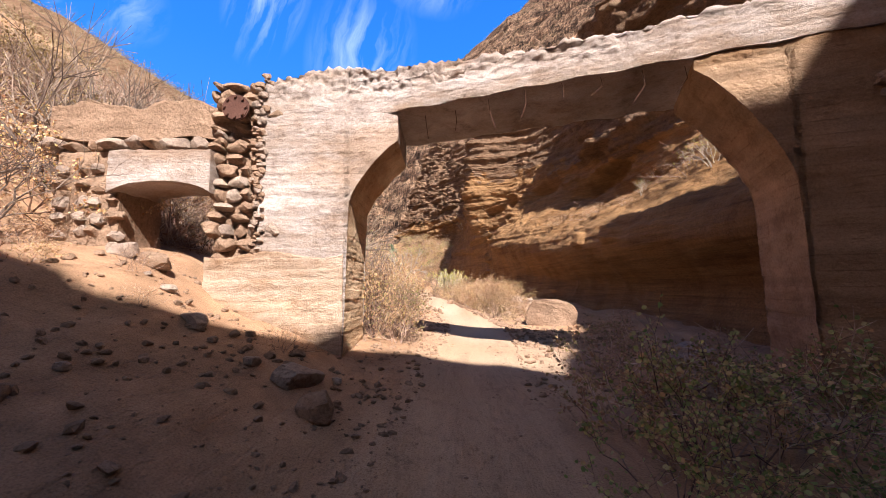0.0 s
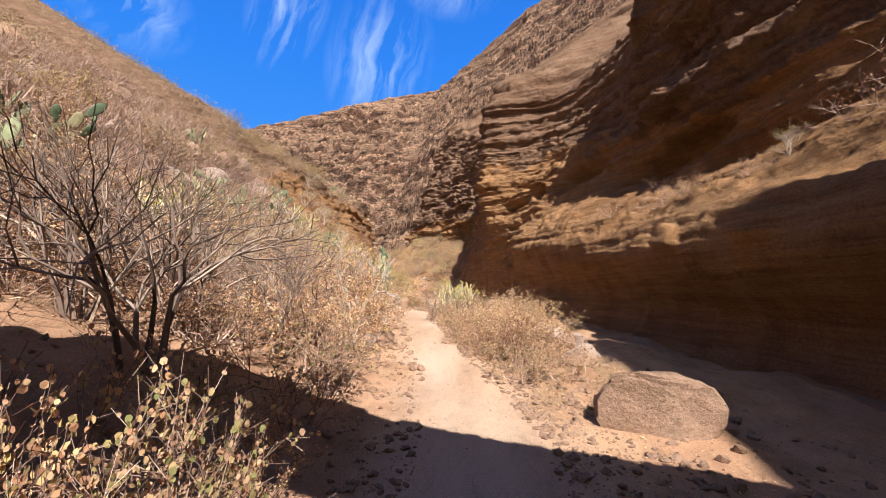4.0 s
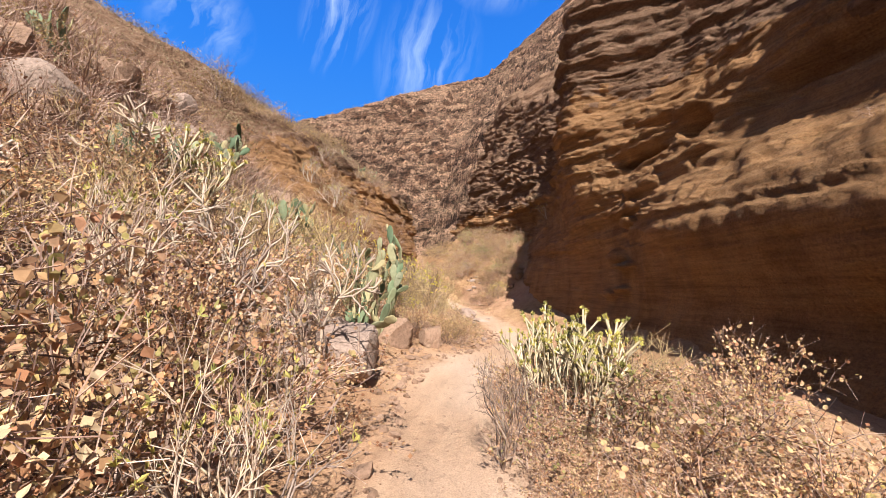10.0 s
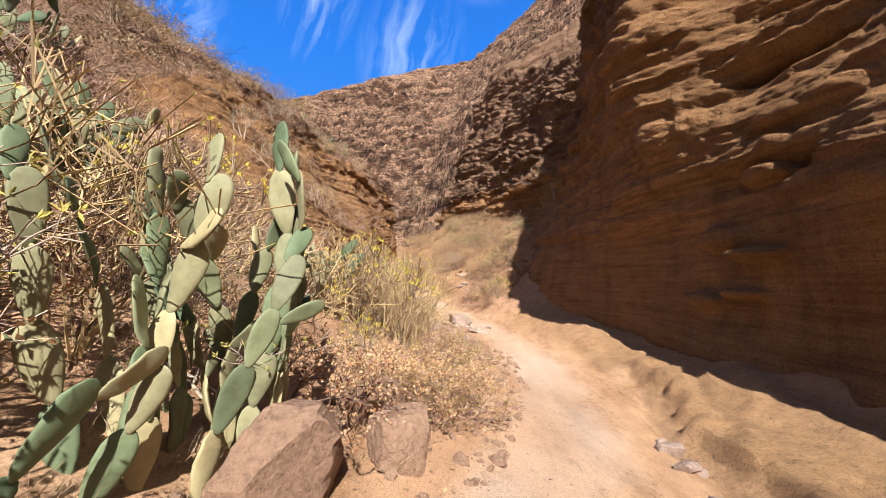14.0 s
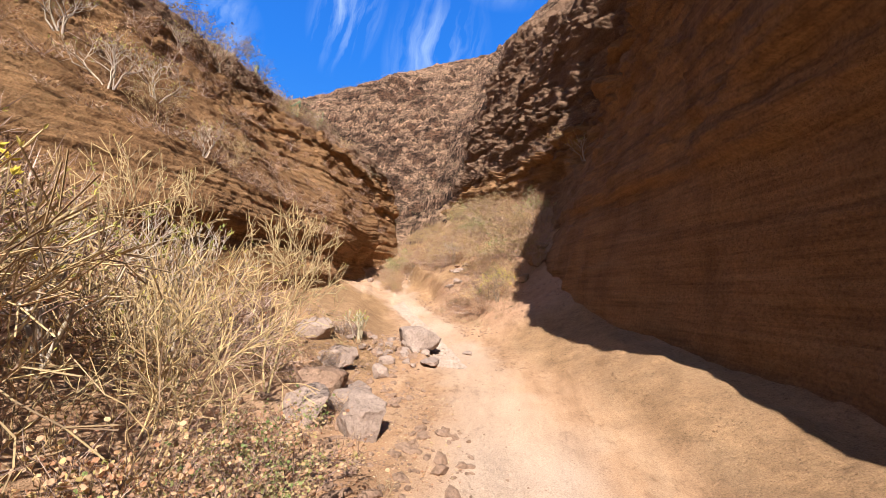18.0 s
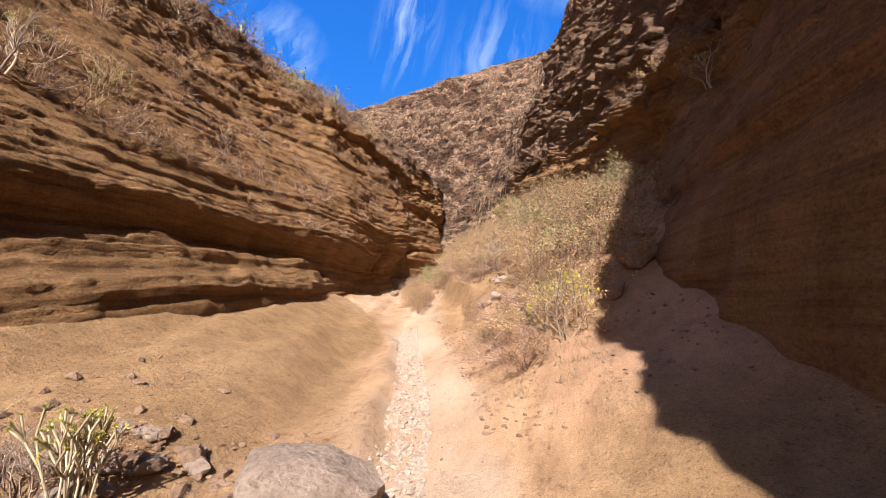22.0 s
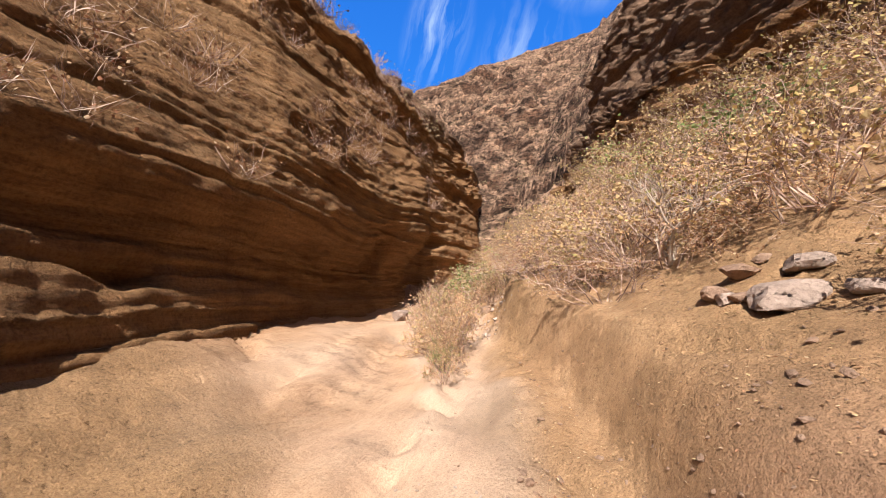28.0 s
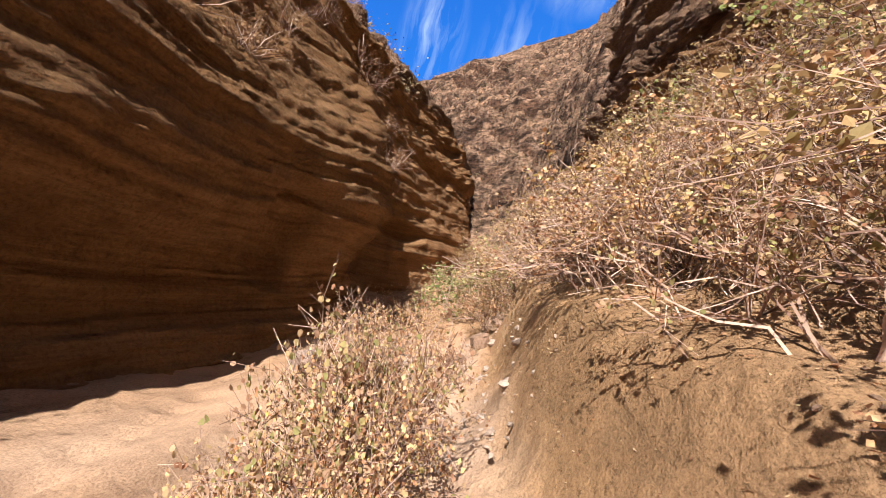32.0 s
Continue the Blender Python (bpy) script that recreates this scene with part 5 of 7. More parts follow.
def tubes(segs, sides=4):
    a, b = np.array([s[0] for s in segs]), np.array([s[1] for s in segs])
    ra, rb = np.array([s[2] for s in segs]), np.array([s[3] for s in segs])
    d = b - a
    d /= np.linalg.norm(d, axis=1, keepdims=True) + 1e-9
    ref = np.where(np.abs(d[:, 2:3]) > 0.9, np.array([[1.0, 0, 0]]), np.array([[0, 0, 1.0]]))
    u = np.cross(d, ref)
    u /= np.linalg.norm(u, axis=1, keepdims=True)
    w = np.cross(d, u)
    ang = np.arange(sides) * 2 * math.pi / sides
    ring = u[:, None] * np.cos(ang)[None, :, None] + w[:, None] * np.sin(ang)[None, :, None]
    over = d * (ra * 0.5)[:, None]
    v = np.concatenate([(a - over)[:, None] + ring * ra[:, None, None], (b + over)[:, None] + ring * rb[:, None, None]], 1)
    n = len(segs)
    k = np.arange(sides)
    f = np.stack([k, (k + 1) % sides, sides + (k + 1) % sides, sides + k], 1)
    f = (np.arange(n) * 2 * sides)[:, None, None] + f[None]
    return v.reshape(-1, 3), f.reshape(-1, 4)


def blades(r, centres, size, dirs=None, narrow=0.62, lay=0.5):
    """Small folded leaves, four corners each, at the centres."""
    n = len(centres)
    c = np.asarray(centres)
    d = r.normal(size=(n, 3)) if dirs is None else np.asarray(dirs) + r.normal(size=(n, 3)) * lay
    d /= np.linalg.norm(d, axis=1, keepdims=True)
    s = np.cross(d, r.normal(size=(n, 3)))
    s /= np.linalg.norm(s, axis=1, keepdims=True)
    up = np.cross(d, s)
    k = size * r.uniform(0.55, 1.25, (n, 1))
    v = np.stack([c, c + d * k * 0.5 + s * k * narrow * 0.5 + up * k * 0.1, c + d * k, c + d * k * 0.5 - s * k * narrow * 0.5 + up * k * 0.1], 1)
    f = np.arange(n * 4).reshape(n, 4)
    return v.reshape(-1, 3), f


def round_leaves(r, centres, size):
    """Cupped round leaves of six corners."""
    n = len(centres)
    d = r.normal(size=(n, 3)) + np.array([0, 0, 0.3])
    d /= np.linalg.norm(d, axis=1, keepdims=True)
    s = np.cross(d, r.normal(size=(n, 3)))
    s /= np.linalg.norm(s, axis=1, keepdims=True)
    up = np.cross(d, s)
    k = size * r.uniform(0.5, 1.2, (n, 1))
    ring = ((0.0, 0.0, 0.0), (0.28, 0.46, 0.12), (0.74, 0.44, 0.14), (1.0, 0.0, 0.05), (0.74, -0.44, 0.14), (0.28, -0.46, 0.12))
    v = np.stack([centres + k * (a * d + b * s + c * up) for a, b, c in ring], 1)
    return v.reshape(-1, 3), np.arange(n * 6).reshape(n, 6)


def leaf_sites(r, segs, tips, count, thin):
    """Places on the thin outer twigs."""
    idx = [k for k, s in enumerate(segs) if s[2] < thin]
    pick = r.choice(idx, count)
    t = r.random(count)[:, None]
    a, b = np.array([segs[k][0] for k in pick]), np.array([segs[k][1] for k in pick])
    return a + (b - a) * t + r.normal(size=(count, 3)) * 0.012


def tuft_blades(r, tips, per, size):
    c = np.repeat(np.array([t[0] for t in tips]), per, 0)
    d = np.repeat(np.array([t[1] for t in tips]), per, 0)
    return blades(r, c, size, d, 0.3, 0.55)


PROTO = {}


def plant_kind(kind, n, maker):
    PROTO[kind] = []
    for k in range(n):
        PROTO[kind].append(maker(np.random.default_rng(100 + 17 * k + len(kind))))


def make_dry(r):
    segs, tips = skeleton(r, 13, 1.0, 1.15, 3, (2, 3), 0.74, 0.05, 0.34, 0.008, 0.25)
    v, f = tubes(segs, 3)
    lv, lf = blades(r, leaf_sites(r, segs, tips, 2300, 0.006), 0.025, None, 0.9)
    return [("branchwork", fast_mesh("branchwork", v, f, MAT_TWIG)), ("foliage", fast_mesh("foliage", lv, lf, MAT_DRYLEAF))]


def make_leafy(r):
    segs, tips = skeleton(r, 13, 1.0, 0.95, 3, (2, 3), 0.74, 0.08, 0.32, 0.009, 0.2)
    v, f = tubes(segs, 3)
    lv, lf = round_leaves(r, leaf_sites(r, segs, tips, 1000, 0.0065), 0.031)
    return [("branchwork", fast_mesh("branchwork", v, f, MAT_TWIG)), ("foliage", fast_mesh("foliage", lv, lf, MAT_LEAF))]


def make_twiggy(r):
    out = []
    for n in (9, 9):
        segs, tips = skeleton(r, n, 1.0, 1.25, 3, (2, 3), 0.74, 0.04, 0.40, 0.0075, 0.3)
        v, f = tubes(segs, 3)
        out.append(("branchwork", fast_mesh("branchwork", v, f, MAT_TWIG)))
    lv, lf = blades(r, leaf_sites(r, segs, tips, 200, 0.006), 0.027, None, 0.9)
    return out + [("foliage", fast_mesh("foliage", lv, lf, MAT_DRYLEAF))]


def stemmed(r, stems, mat, sides, tuft, every=1, per=5, size=0.05, floor=0.0):
    """A plant of a few main stems, each a part, with the leaf tufts of each stem under it."""
    out = []
    for segs, tips in stems:
        segs = [(a, b, max(ra, floor), max(rb, floor)) for a, b, ra, rb in segs]
        v, f = tubes(segs, sides)
        sub = None
        if tuft and tips[::every]:
            lv, lf = tuft_blades(r, tips[::every], per, size)
            sub = ("foliage", fast_mesh("foliage", lv, lf, tuft))
        out.append(("stem", fast_mesh("stem", v, f, mat, sides > 4), sub))
    return out


def make_bare(r):
    return stemmed(r, skeleton(r, 7, 1.0, 0.5, 4, (2, 3), 0.78, 0.09, 0.20, 0.013, 0.10, split=True), MAT_BARK, 4, None)


def make_spurge(r):
    return stemmed(r, skeleton(r, 5, 1.0, 0.55, 4, (2, 3), 0.74, 0.12, 0.20, 0.019, 0.10, split=True), MAT_PALE, 5, MAT_TUFT, 3, 5, 0.04)


def make_crown(r):
    return stemmed(r, skeleton(r, 2, 1.0, 0.22, 5, 3, 0.76, 0.06, 0.18, 0.012, 0.03, split=True), MAT_BROOM, 4, MAT_TUFT, 12, 4, 0.014, 0.0021)


def make_tree(r):
    return stemmed(r, skeleton(r, 2, 1.0, 0.28, 4, (2, 3), 0.72, 0.07, 0.20, 0.026, 0.05, 3, split=True), MAT_PALE, 5, MAT_TUFT, 5, 5, 0.03, 0.007)


def make_candle(r):
    return stemmed(r, skeleton(r, 11, 1.0, 0.32, 2, (2, 3), 0.62, 0.22, 0.10, 0.019, 0.22, 3, split=True), MAT_CANDLE, 6, MAT_TIP, 1, 22, 0.05, 0.012)


def make_broom(r):
    return stemmed(r, skeleton(r, 12, 1.0, 0.85, 3, (2, 3), 0.78, 0.10, 0.26, 0.007, 0.2, 3, split=True), MAT_BROOM, 3, MAT_TUFT, 5, 4, 0.022, 0.0026)


def make_green(r):
    segs, tips = skeleton(r, 11, 1.0, 1.0, 3, (2, 3), 0.74, 0.06, 0.34, 0.008, 0.2)
    v, f = tubes(segs, 3)
    lv, lf = round_leaves(r, leaf_sites(r, segs, tips, 1100, 0.0062), 0.034)
    return [("branchwork", fast_mesh("branchwork", v, f, MAT_TWIG)), ("foliage", fast_mesh("foliage", lv, lf, MAT_GREEN))]


def make_dome(r):
    """A rounded bush: many fine twigs closing to a dome, small leaves at their ends."""
    segs, tips = skeleton(r, 26, 1.0, 1.35, 3, (2, 3), 0.72, 0.03, 0.30, 0.006, 0.16)
    v, f = tubes(segs, 3)
    lv, lf = blades(r, leaf_sites(r, segs, tips, 1300, 0.0045), 0.038, None, 0.8)
    return [("branchwork", fast_mesh("branchwork", v, f, MAT_TWIG)), ("foliage", fast_mesh("foliage", lv, lf, MAT_OLIVE))]


def make_flower(r):
    out = stemmed(r, skeleton(r, 8, 1.0, 0.6, 3, (2, 3), 0.74, 0.12, 0.22, 0.013, 0.14, 3, split=True), MAT_STEM, 4, MAT_FLOWER, 1, 9, 0.034, 0.0045)
    return out


plant_kind("green", 3, make_green)
plant_kind("dome", 4, make_dome)
plant_kind("flower", 2, make_flower)
plant_kind("dry", 5, make_dry)
plant_kind("leafy", 3, make_leafy)
plant_kind("bare", 3, make_bare)
plant_kind("twiggy", 3, make_twiggy)
plant_kind("spurge", 3, make_spurge)
plant_kind("candle", 2, make_candle)
plant_kind("broom", 3, make_broom)
plant_kind("crown", 2, make_crown)
plant_kind("tree", 3, make_tree)
NAMES = {
    "green": ("leafy_green_shrub", "loose shrub with round green and yellowing leaves", "shrub", "green-leaved shrubs"),
    "dome": ("dome_bush", "rounded bush of fine twigs with small olive-yellow leaves", "bush", "rounded bushes on the slopes"),
    "flower": ("flowering_spurge", "straw-stemmed shrub topped with yellow-green flower heads", "shrub", "yellow-topped shrubs"),
    "dry": ("dry_shrub", "dry tangled shrub with small tan leaves on thin twigs", "shrub", "dry shrubs on the banks"),
    "leafy": ("leafy_shrub", "straggly shrub with round yellow-green leaves on brown twigs", "shrub", "leafy shrubs on the banks"),
    "bare": ("bare_shrub", "tall leafless shrub with dark forking branches", "shrub", "leafless shrubs on the banks"),
    "twiggy": ("twig_bush", "low leafless bush of tangled brown twigs", "bush", "twig bushes on the banks"),
    "spurge": ("spurge_shrub", "succulent shrub with thick pale grey forking stems", "shrub", "pale-stemmed succulent shrubs"),
    "candle": ("candle_shrub", "upright succulent with pale stems and yellow-green leaf tufts", "succulent", "upright succulents"),
    "tree": ("pale_tree_spurge", "small pale-trunked succulent tree with few leaf tufts", "shrub", "pale-trunked succulents"),
    "crown": ("tree_spurge", "slender succulent shrub with a rounded crown of straw-coloured stems", "shrub", "crowned succulent shrubs"),
    "broom": ("broom_shrub", "straw-yellow shrub of slender upright forking stems", "shrub", "straw-yellow shrubs on the banks"),
}
prng = np.random.default_rng(23)


def plant(kind, x, y, h, wide=1.0, z=None, label=""):
    """One plant, h metres high, standing on the ground (or at z)."""
    k = int(prng.integers(len(PROTO[kind])))
    name, text, cat, group = NAMES[kind]
    zz = on_ground(x, y, 0.03) if z is None else z
    ob = new(name)
    ob.empty_display_size = 0.1
    ob.matrix_world = pose(x, y, zz, prng.uniform(-5, 5), prng.uniform(-5, 5), prng.uniform(0, 360)) @ Matrix.Diagonal((h * wide, h * wide, h, 1))
    for pn, me, *sub in PROTO[kind][k]:
        stem = part(pn, me, None, ob)
        if pn in ("branchwork", "foliage"):
            tagged(stem, kind="stuff")
        if sub and sub[0]:
            part(sub[0][0], sub[0][1], None, stem)
    return tagged(ob, label or text, cat, group)


def clear(x, y, gap=0.75):
    c = along(PATH, np.array([y]))[0]
    return abs(x - c[0]) > gap


def bare_slope(x, y):
    """The strip of open red earth above the channel."""
    return 41.0 < y < 46.6 and along(RIGHT2, np.array([y]))[0][2] - 0.8 < x < along(RIGHT2, np.array([y]))[0][2] + 1.1


# plants that stand by themselves
for kind, x, y, h, wide in (
        ("bare", -2.35, 8.8, 2.5, 0.95), ("bare", -1.9, 10.6, 1.8, 0.9), ("bare", -2.9, 10.0, 2.3, 0.9), ("bare", -3.5, 9.3, 2.5, 0.9), ("bare", -2.6, 12.6, 1.9, 0.9), ("bare", -4.4, 10.4, 2.2, 0.9),
        ("leafy", -1.0, 9.9, 1.0, 0.9), ("leafy", -0.95, 8.9, 0.8, 0.9), ("leafy", -1.3, 7.9, 0.9, 0.9), ("twiggy", -0.85, 7.1, 0.45, 1.3), ("leafy", -0.8, 6.95, 1.15, 0.75), ("leafy", -1.1, 6.6, 1.2, 0.7), ("leafy", -0.7, 6.5, 0.8, 0.8), ("leafy", -1.25, 7.05, 1.2, 0.8), ("leafy", -0.75, 7.9, 0.6, 0.9), ("twiggy", -1.0, 6.85, 1.0, 0.8),
        ("twiggy", -1.5, 9.5, 1.1, 1.0), ("twiggy", -1.8, 11.4, 1.4, 0.9), ("dry", -1.35, 10.7, 1.2, 0.9), ("dry", -1.5, 11.2, 1.3, 0.9), ("twiggy", -2.6, 11.0, 1.5, 0.9), ("dry", -2.4, 9.9, 1.1, 1.0), ("twiggy", -3.2, 11.6, 1.5, 0.9), ("dry", -3.6, 10.6, 1.3, 1.0), ("twiggy", -4.2, 9.4, 1.3, 1.0), ("dry", -4.6, 8.6, 1.2, 1.1),
        ("leafy", 1.55, 3.6, 0.95, 1.1), ("leafy", 2.5, 3.6, 0.9, 1.2), ("leafy", 2.0, 2.7, 0.7, 1.2), ("leafy", 2.1, 5.4, 0.7, 1.1), ("leafy", 3.1, 2.6, 0.9, 1.2), ("leafy", 2.7, 6.6, 0.6, 1.3),
        ("twiggy", -1.75, 4.55, 0.5, 0.9), ("bare", -5.2, 6.0, 3.2, 0.8), ("bare", -6.2, 6.4, 3.0, 0.9), ("bare", -6.0, 7.6, 2.8, 0.9), ("dry", -4.7, 5.9, 1.3, 1.0), ("dry", -5.6, 5.4, 1.5, 1.0), ("dry", -6.4, 5.4, 1.6, 1.0), ("twiggy", -5.1, 6.6, 1.7, 0.9), ("twiggy", -6.9, 6.4, 1.6, 1.0), ("leafy", -5.7, 6.9, 1.5, 1.0), ("twiggy", -3.3, 4.35, 0.45, 0.9), ("twiggy", -3.4, 2.4, 0.7, 1.0),
        ("spurge", -1.5, 15.8, 1.25, 0.7), ("leafy", -2.55, 15.6, 1.6, 0.95), ("leafy", -2.9, 14.9, 1.7, 0.9), ("dry", -2.15, 14.4, 1.2, 1.0), ("leafy", -2.35, 16.6, 1.3, 1.0), ("spurge", -3.3, 12.1, 1.2, 0.9), ("twiggy", -2.2, 15.6, 0.9, 1.2), ("spurge", -3.5, 16.8, 1.7, 0.8), ("bare", -0.42, 17.7, 1.15, 0.6),
        ("tree", -2.75, 19.2, 1.5, 0.5), ("tree", -2.55, 18.55, 1.55, 0.8), ("tree", -2.85, 17.5, 1.8, 0.6), ("tree", -3.6, 18.3, 1.7, 0.9), ("dry", -3.3, 19.6, 1.2, 1.0), ("tree", -6.3, 19.8, 2.2, 1.0), ("candle", -5.9, 20.4, 1.6, 0.9), ("broom", -5.4, 19.3, 1.5, 1.0), ("broom", -4.9, 17.6, 1.5, 1.0), ("tree", -5.2, 16.4, 1.9, 0.9), ("twiggy", -4.2, 18.6, 1.2, 1.1),
        ("tree", -1.3, 12.15, 1.6, 0.7), ("tree", -4.3, 13.5, 1.8, 0.8), ("tree", -2.6, 11.6, 1.4, 0.8), ("dry", -2.2, 15.1, 1.5, 0.9), ("leafy", -1.95, 14.7, 1.3, 0.9), ("candle", -5.2, 12.6, 1.3, 1.0), ("broom", -4.8, 14.8, 1.5, 1.0), ("broom", -6.2, 13.4, 1.5, 1.0), ("broom", -3.9, 15.6, 1.3, 1.0), ("leafy", -1.35, 12.7, 0.5, 1.1), ("broom", -4.4, 21.6, 1.7, 1.1), ("broom", -3.95, 20.7, 1.6, 1.0), ("broom", -3.9, 21.9, 1.7, 1.0), ("spurge", -3.6, 20.5, 1.5, 0.9), ("dry", -2.75, 23.0, 1.0, 1.1), ("dry", -1.75, 24.6, 0.75, 1.2), ("dry", -2.0, 25.4, 0.8, 1.2), ("broom", -3.7, 22.6, 1.4, 1.0), ("broom", -4.9, 20.2, 1.6, 1.0),
        ("candle", 0.0, 18.95, 1.05, 0.7), ("candle", 0.35, 18.6, 0.95, 0.8), ("twiggy", 0.1, 18.6, 0.8, 1.0), ("broom", 1.12, 19.5, 1.2, 0.9), ("broom", 1.5, 20.3, 1.1, 0.9), ("leafy", 2.5, 19.6, 1.35, 0.9), ("leafy", 2.0, 19.0, 1.0, 1.0), ("dry", -2.2, 24.4, 0.85, 1.25), ("dry", -2.7, 23.7, 0.9, 1.1),
        ("broom", -3.0, 27.35, 1.8, 0.9), ("broom", -3.35, 28.1, 1.7, 0.9), ("broom", -3.6, 29.7, 1.3, 1.0), ("broom", -2.75, 28.7, 1.2, 1.0), ("broom", -3.5, 26.9, 1.8, 0.9), ("crown", -3.1, 29.4, 1.4, 0.9), ("leafy", -1.95, 28.5, 0.6, 1.1), ("leafy", -2.2, 27.6, 0.7, 1.1), ("leafy", -2.35, 28.1, 0.8, 1.1), ("leafy", -1.9, 28.0, 0.45, 1.2), ("spurge", -3.9, 28.9, 1.4, 0.8), ("leafy", -2.1, 28.9, 0.7, 1.2), ("leafy", -2.4, 29.3, 0.6, 1.2), ("dry", -2.6, 27.0, 0.8, 1.2),
        ("crown", -3.3, 30.75, 2.3, 0.62), ("spurge", -4.35, 30.5, 2.0, 0.7), ("crown", -4.25, 30.1, 2.5, 0.6), ("twiggy", -3.9, 30.6, 0.8, 1.3), ("leafy", -3.6, 31.3, 0.7, 1.2), ("twiggy", -4.6, 31.3, 1.0, 1.2), ("leafy", -3.9, 31.6, 0.6, 1.2), ("twiggy", -3.5, 31.6, 0.4, 1.4), ("twiggy", -4.3, 31.2, 0.5, 1.4),
        ("candle", -3.66, 34.2, 0.6, 0.9), ("dry", -4.0, 34.5, 0.35, 1.3), ("twiggy", -3.3, 34.4, 0.35, 1.4), ("dry", -3.0, 34.1, 0.25, 1.4), ("bare", -3.9, 34.1, 0.55, 1.0), ("dry", -4.5, 34.0, 0.3, 1.3), ("twiggy", -3.0, 33.2, 0.3, 1.4), ("dry", -3.5, 32.4, 0.35, 1.4), ("twiggy", -2.9, 31.9, 0.35, 1.4), ("dry", -2.45, 30.9, 0.35, 1.4), ("twiggy", -4.05, 34.2, 0.4, 1.3), ("twiggy", -3.8, 34.0, 0.35, 1.2), ("dry", -3.5, 33.95, 0.25, 1.3), ("twiggy", -4.3, 34.3, 0.5, 0.9),
        ("twiggy", -2.0, 39.5, 0.75, 1.4), ("dry", -2.35, 40.95, 0.6, 1.3), ("dry", -2.65, 41.4, 0.5, 1.3), ("leafy", -2.05, 41.0, 0.6, 1.3), ("dry", -2.45, 42.0, 0.7, 1.3), ("leafy", -2.15, 42.5, 0.8, 1.2), ("twiggy", -1.75, 41.4, 0.8, 1.3), ("twiggy", -2.9, 42.5, 0.5, 1.3), ("dry", -2.5, 43.0, 0.8, 1.2), ("leafy", -2.75, 40.9, 0.35, 1.2), ("dry", -1.6, 42.0, 0.9, 1.2), ("leafy", -3.0, 43.4, 0.6, 1.2), ("dry", -1.7, 38.9, 0.7, 1.3), ("dry", 0.0, 41.9, 1.1, 1.2), ("leafy", -0.3, 42.8, 1.2, 1.2), ("twiggy", 0.6, 42.4, 1.0, 1.2), ("dry", -0.9, 43.4, 1.2, 1.2), ("twiggy", 0.5, 43.8, 1.1, 1.2), ("dry", -2.4, 42.0, 0.8, 1.3), ("dry", -1.4, 39.7, 1.0, 1.3), ("dry", -1.1, 40.8, 1.1, 1.2), ("twiggy", -2.3, 40.9, 0.85, 1.5), ("twiggy", -1.6, 40.6, 1.0, 1.4),
        ("leafy", -2.5, 40.4, 0.6, 1.3), ("leafy", -2.0, 41.6, 1.0, 1.2), ("leafy", -1.2, 42.2, 1.2, 1.2), ("leafy", -7.35, 48.0, 1.15, 0.65), ("leafy", -7.1, 47.4, 0.9, 0.7), ("dry", -7.6, 48.5, 1.2, 0.7),
        ("leafy", -7.95, 49.1, 1.1, 0.7), ("dry", -7.2, 47.6, 1.0, 0.75), ("dry", -7.0, 47.1, 0.8, 0.75), ("dry", -6.75, 46.55, 0.6, 0.75), ("leafy", -6.85, 46.9, 0.6, 0.7), ("twiggy", -7.5, 48.2, 0.9, 0.8), ("spurge", -3.8, 46.9, 1.3, 1.1), ("dry", -3.7, 48.0, 1.5, 1.1), ("dry", -3.3, 44.6, 1.3, 0.7), ("dry", -3.2, 45.3, 1.4, 0.75), ("twiggy", -3.1, 43.9, 1.0, 0.7), ("leafy", -2.9, 44.3, 1.1, 0.8),
        ("dry", -4.3, 49.6, 1.2, 1.2), ("dry", -3.5, 45.9, 1.5, 1.0), ("dry", -3.6, 45.2, 1.1, 1.3), ("leafy", -8.2, 53.6, 1.0, 1.2), ("leafy", -7.6, 54.2, 1.1, 1.2), ("dry", -7.2, 52.6, 1.0, 1.2)):
    if not bare_slope(x, y):
        plant(kind, x, y, h, wide)
